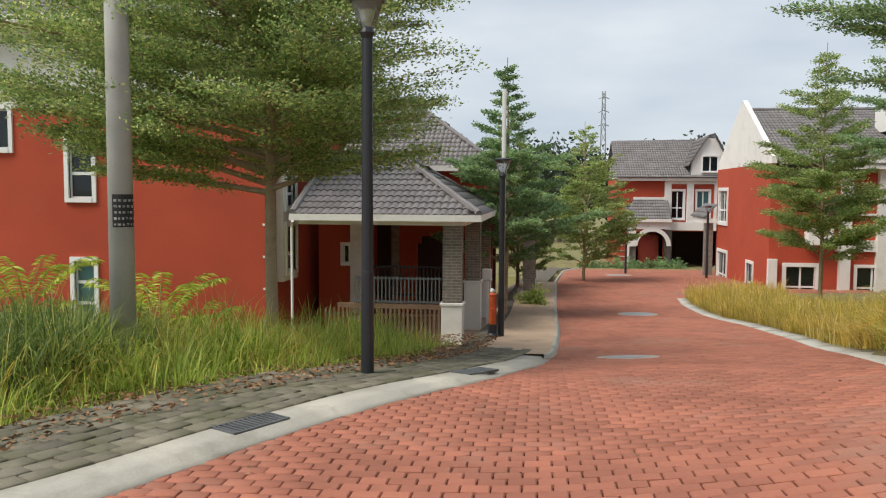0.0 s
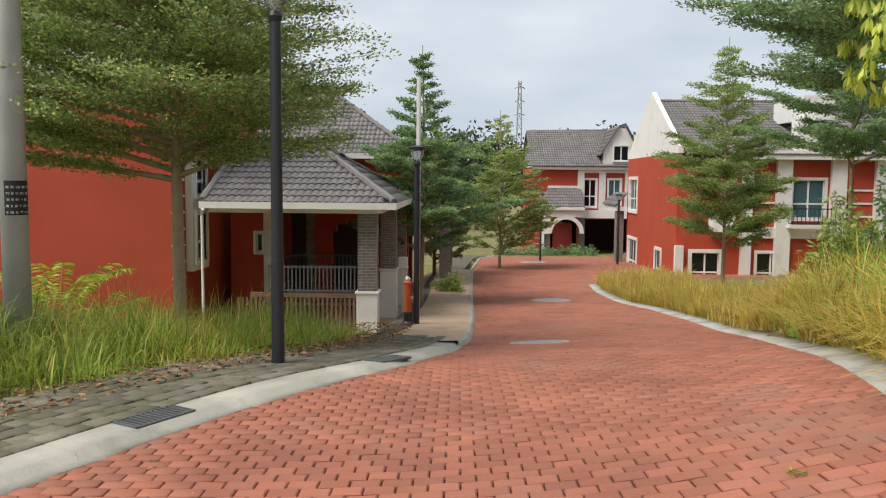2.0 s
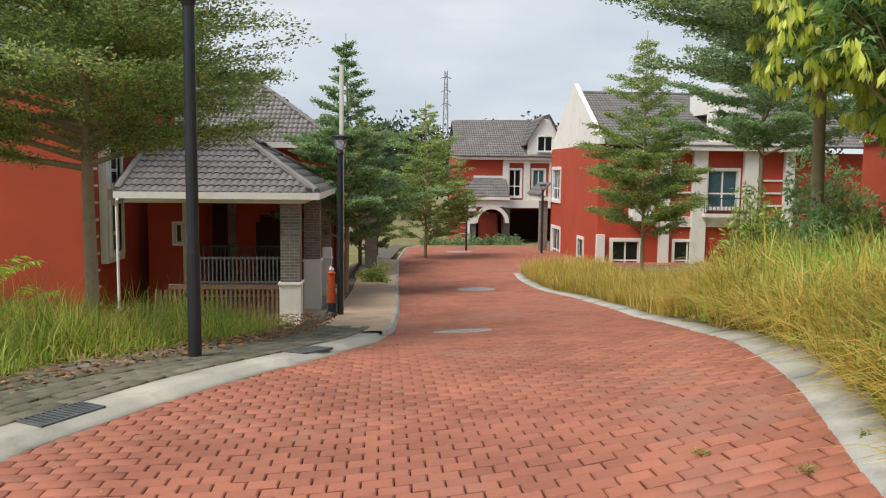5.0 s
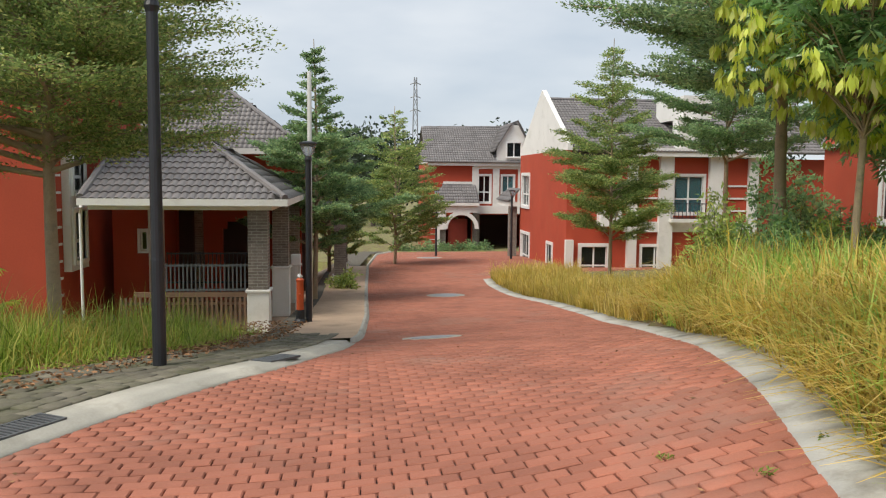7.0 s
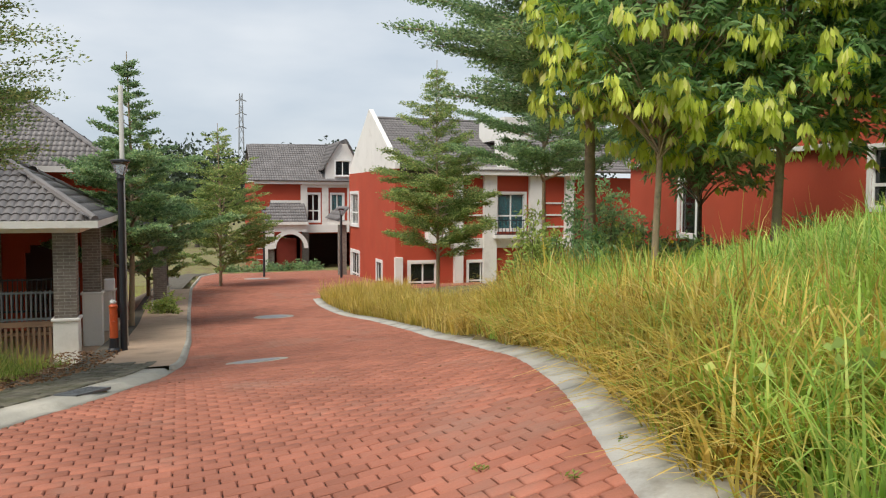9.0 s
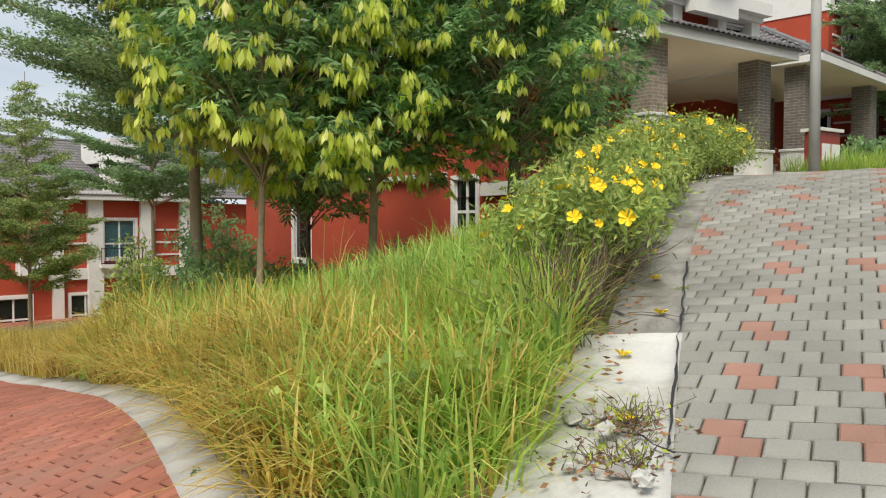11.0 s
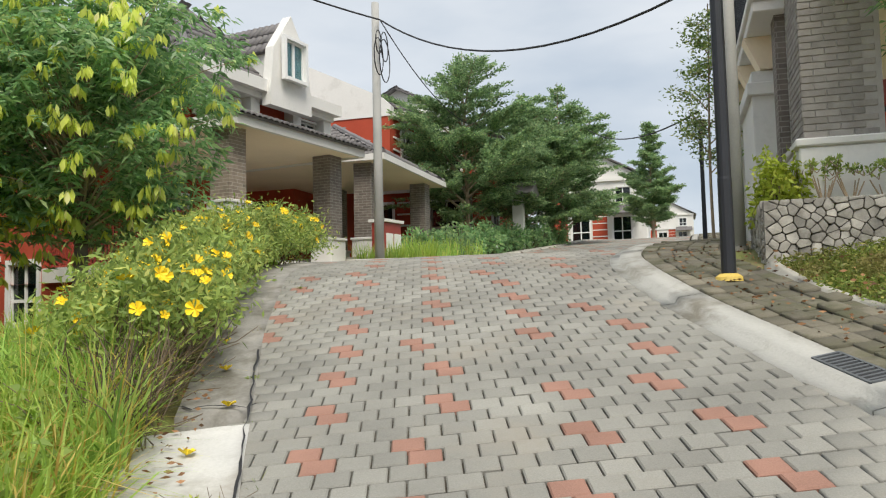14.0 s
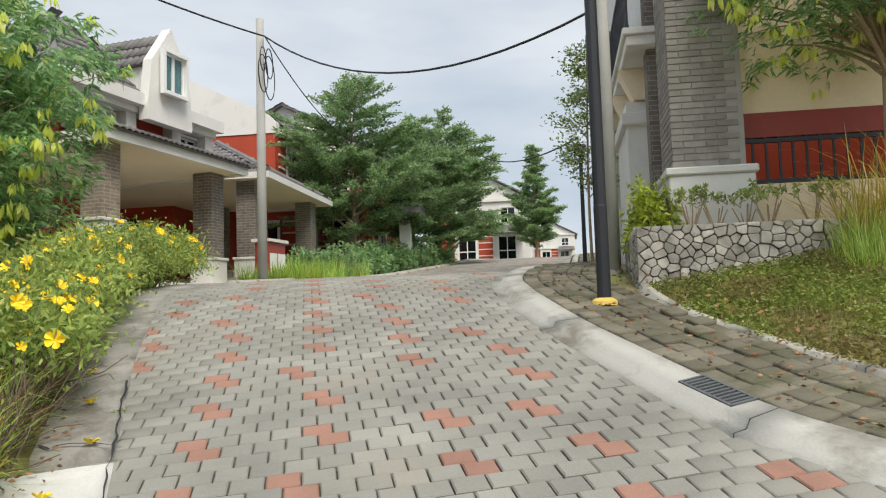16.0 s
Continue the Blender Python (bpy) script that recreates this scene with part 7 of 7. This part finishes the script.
edge_ = smooth_line(GREY_LEFT[1:7], 0.12)
rng = np.random.default_rng(12)
crack((offset_line(edge_, 0.015) + rng.normal(0, 0.008, edge_.shape))[8:34], "open crack between apron and pavers")
for s0, jig in ((22, 0.08),):
    o = edge_[s0]
    t = offset_line(edge_, 0.5)[s0 + 2]
    f_ = np.linspace(0, 1, 9)[:, None]
    crack(o + (t - o) * f_ + rng.normal(0, jig * 0.4, (9, 2)), "jagged crack across the apron")
for k in range(5):
    x_ = 3.6 + k * 0.7
    y_ = float(grey_edges(x_)[1]) + 0.25 + 0.1 * math.sin(k * 2.1)
    pt = new("fallen_flower", bpy.data.meshes["flower"])
    pt.matrix_world = pose(x_, y_, float(land(x_, y_)) + 0.10, 8, 5, 40 * k)
    tagged(pt, "fallen yellow trumpet flower lying on the apron", "flower", "fallen flowers")


def broad_weed(x, y, seed):
    rng = np.random.default_rng(seed)
    s = thing("weed", base_of(x, y, 0.02), "broad-leaved green weed at the edge of the grass", "weed", "broad weeds on the bank")
    n = 40
    az = rng.uniform(0, 6.28, n)
    z = rng.uniform(0.08, 0.42, n)
    base = np.stack([np.cos(az) * 0.05, np.sin(az) * 0.05, z], 1) + rng.normal(0, 0.05, (n, 3))
    way = np.stack([np.cos(az), np.sin(az), rng.uniform(-0.3, 0.6, n)], 1)
    leaf_mesh("leaves", base, way, rng.uniform(0.06, 0.11, n), 0.055, SHRUB_LEAF, s, rng, 0.2)["kind"] = "stuff"
    limb_mesh("branching", [(np.array([[0, 0, -0.05], [0.02 * math.cos(a), 0.02 * math.sin(a), 0.2], [0.06 * math.cos(a), 0.06 * math.sin(a), 0.42]]), 0.006, 0.003, 4) for a in (0, 2, 4)], SHRUB_LEAF, s)["kind"] = "stuff"
    return s


def rubble(x, y, seed):
    """Where the apron has broken up: small tilted lumps, dead stems and a leafy weed."""
    rng = np.random.default_rng(seed)
    s = thing("broken_concrete", (x, y, float(land(x, y)) + 0.08), "broken apron lumps with dead stems and a weed", "rubble", "broken places in the apron")
    for i in range(9):
        bm = boxes((-0.05, 0.05, -0.035, 0.035, -0.02, 0.015), bevel=0.008)
        for v in bm.verts:
            v.co += Vector(rng.normal(0, 0.009, 3))
        ob = part("lump", bm, WHITE_APRON, s)
        ob.matrix_basis = pose(rng.normal(0, 0.13), rng.normal(0, 0.10), rng.uniform(-0.005, 0.012), rng.normal(0, 9), rng.normal(0, 9), rng.uniform(0, 360)) @ Matrix.Scale(rng.uniform(0.4, 1.2), 4)
    limbs = []
    for i in range(60):
        a = np.array([rng.normal(0, 0.1), rng.normal(0, 0.07), 0.0])
        e = a + np.array([rng.normal(0, 0.09), rng.normal(0, 0.09), rng.uniform(0.02, 0.14)])
        limbs.append((a + (e - a) * np.linspace(0, 1, 4)[:, None] + rng.normal(0, 0.012, (4, 3)), 0.003, 0.0015, 3))
    limb_mesh("dead_stem", limbs, TWIG, s)["kind"] = "stuff"
    n = 130
    base = rng.normal(0, 1, (n, 3)) * np.array([0.13, 0.10, 0.0]) + np.array([0, 0, 1]) * rng.uniform(0.005, 0.16, (n, 1)) ** 1.3
    leaf_mesh("foliage", base, rng.normal(0, 1, (n, 3)) + np.array([0, 0, 0.5]), rng.uniform(0.015, 0.05, n), 0.012, BUSH_LEAF, s, rng)["kind"] = "stuff"
    leaf_mesh("dead_foliage", base * np.array([1.1, 1.1, 0.25]), rng.normal(0, 1, (n, 3)) * np.array([1, 1, 0.3]), rng.uniform(0.02, 0.055, n), 0.018, LITTER, s, rng)["kind"] = "stuff"
    return s


rubble(3.62, 1.78, 330)
rubble(3.28, 1.62, 331)
crack([(3.42, 1.46), (3.45, 1.58), (3.50, 1.66), (3.49, 1.78), (3.56, 1.90), (3.58, 2.02), (3.55, 2.12)], "jagged crack across the white apron")
for k, (x, y) in enumerate(((3.15, 2.45), (3.4, 2.55), (3.0, 2.7), (3.75, 2.75), (2.75, 3.0), (4.2, 3.1))):
    broad_weed(x, y, 300 + k)


# ---- paving pieces ----
def paver_shape(w, d, h=0.03, bevel=0.008):
    a, b = w / 2, d / 2
    top = [(-a + bevel, -b + bevel, 0), (a - bevel, -b + bevel, 0), (a - bevel, b - bevel, 0), (-a + bevel, b - bevel, 0)]
    rim = [(-a, -b, -bevel), (a, -b, -bevel), (a, b, -bevel), (-a, b, -bevel)]
    low = [(x_, y_, -h) for x_, y_, _ in rim]
    f = [[0, 1, 2, 3]] + [[4 + i, 4 + (i + 1) % 4, (i + 1) % 4, i] for i in range(4)] + [[8 + i, 8 + (i + 1) % 4, 4 + (i + 1) % 4, 4 + i] for i in range(4)]
    return np.array(top + rim + low, float), np.array(f)


def pave(parent, centres, turn, w, d, up, joined, single, near, rng, name="paver", jit=0.004, tilt=0.010):
    """Lays pavers on the street at plan points: the near ones as objects of their own, the rest joined."""
    V, Fc = paver_shape(w, d)
    me = bpy.data.meshes.new(name)
    me.from_pydata(V.tolist(), [], Fc.tolist())
    me.materials.append(single)
    c, s_ = math.cos(radians(turn)), math.sin(radians(turn))
    x_, y_ = centres[:, 0], centres[:, 1]
    e = 0.08
    gx_ = (land(x_ + e, y_) - land(x_ - e, y_)) / (2 * e) + rng.normal(0, tilt, len(x_))
    gy_ = (land(x_, y_ + e) - land(x_, y_ - e)) / (2 * e) + rng.normal(0, tilt, len(x_))
    z_ = land(x_, y_) + up + rng.normal(0, jit * 0.5, len(x_))
    u = np.stack([np.full(len(x_), c), np.full(len(x_), s_), c * gx_ + s_ * gy_], 1)
    v = np.stack([np.full(len(x_), -s_), np.full(len(x_), c), -s_ * gx_ + c * gy_], 1)
    n = np.cross(u, v)
    n /= np.linalg.norm(n, axis=1, keepdims=True)
    org = np.stack([x_, y_, z_], 1)
    order = np.zeros(len(x_), bool)
    if near is not None:
        pick = np.flatnonzero(near(x_, y_))[:300]
        order[pick] = True
        for i in pick:
            ob = new(name, me)
            ob.parent = parent
            ob.matrix_basis = Matrix(((u[i, 0], v[i, 0], n[i, 0], org[i, 0]), (u[i, 1], v[i, 1], n[i, 1], org[i, 1]), (u[i, 2], v[i, 2], n[i, 2], org[i, 2]), (0, 0, 0, 1)))
    r = np.flatnonzero(~order)
    if len(r):
        allv = org[r][:, None] + V[None, :, 0:1] * u[r][:, None] + V[None, :, 1:2] * v[r][:, None] + V[None, :, 2:3] * n[r][:, None]
        allf = Fc[None] + (np.arange(len(r)) * len(V))[:, None, None]
        mesh_np(name + "s", allv.reshape(-1, 3), allf.reshape(-1, 4), joined, parent)["kind"] = "stuff"


rng = np.random.default_rng(60)
SIZE, DEEP = 0.182, 0.120
rows_ = np.arange(2.2 - 42 * DEEP, 49.5, DEEP)
pts_ = []
for i, yy in enumerate(rows_):
    xx = np.arange(-6.188, 14, SIZE) + (SIZE / 2 if i % 2 else 0)
    pts_.append(np.stack([xx, np.full(len(xx), yy)], 1))
pts_ = np.concatenate(pts_)
pts_ = pts_[on_red(pts_[:, 0], pts_[:, 1], 0.10)]
pave(road_red, pts_, 0, SIZE - 0.009, DEEP - 0.012, 0.055, RED_PAVER, RED_PAVER_ONE, lambda a, b: (b > 3.6) & (b < 6.6) & (a > -1.4) & (a < 2.6), rng)

GREY_TURN = 18.0
SIZE, DEEP = 0.182, 0.166
ca, sa = math.cos(radians(GREY_TURN)), math.sin(radians(GREY_TURN))
pts_, red_ = [], []
stray = rng.choice((0, 0, 0, 0, 0, 0, 0, 0, 1, 9), size=(120, 60))
for i in range(-40, 380):
    group, inrow = divmod(i, 4)
    for j in range(-70, 70):
        cell, within = divmod(j, 4)
        a, b = i * DEEP, j * SIZE + (SIZE / 2 if i % 2 else 0)
        pts_.append((2 + a * ca - b * sa, a * sa + b * ca))
        red_.append(inrow < 2 and within == stray[group, cell])
pts_, red_ = np.array(pts_), np.array(red_)
ok = on_grey(pts_[:, 0], pts_[:, 1], 0.10) & (pts_[:, 0] < 45)
pts_, red_ = pts_[ok], red_[ok]
pave(road_grey, pts_[~red_], GREY_TURN, DEEP - 0.009, SIZE - 0.009, 0.055, GREY_PAVER, GREY_PAVER_ONE, lambda a, b: (a > 3.6) & (a < 7.0) & (b > -0.9) & (b < 2.2), rng)
pave(road_grey, pts_[red_], GREY_TURN, DEEP - 0.009, SIZE - 0.009, 0.055, TERRA_PAVER, TERRA_PAVER, lambda a, b: (a > 3.0) & (a < 14), rng, "terracotta_paver")


def setts(parent, line, near, far, rng, limit, jit, tilt):
    """Rows of dark setts across a footway that follows a line."""
    out = []
    d = near
    r = 0
    while d < far:
        l_ = offset_line(line, d)
        length = np.r_[0, np.cumsum(np.hypot(*np.diff(l_, axis=0).T))]
        for q in np.arange(0.1 + (0.1 if r % 2 else 0), min(length[-1], limit), 0.205):
            px, py = np.interp(q, length, l_[:, 0]), np.interp(q, length, l_[:, 1])
            k = min(np.searchsorted(length, q), len(l_) - 1)
            t = l_[k] - l_[max(k - 1, 0)]
            out.append((px, py, math.degrees(math.atan2(t[1], t[0]))))
        d += 0.165
        r += 1
    out = np.array(out)
    groups = np.round(out[:, 2] / 6) * 6
    for g in np.unique(groups):
        sel = groups == g
        pave(parent, out[sel][:, :2], g, 0.192, 0.153, 0.128, DARK_PAVER, DARK_PAVER, None, rng, "sett", jit, tilt)


setts(footway_red, kerb_left_line, 0.50, 1.75, rng, 13.3, 0.010, 0.012)
setts(footway_grey, right_line[::-1], 0.43, 1.18, rng, 60, 0.018, 0.028)
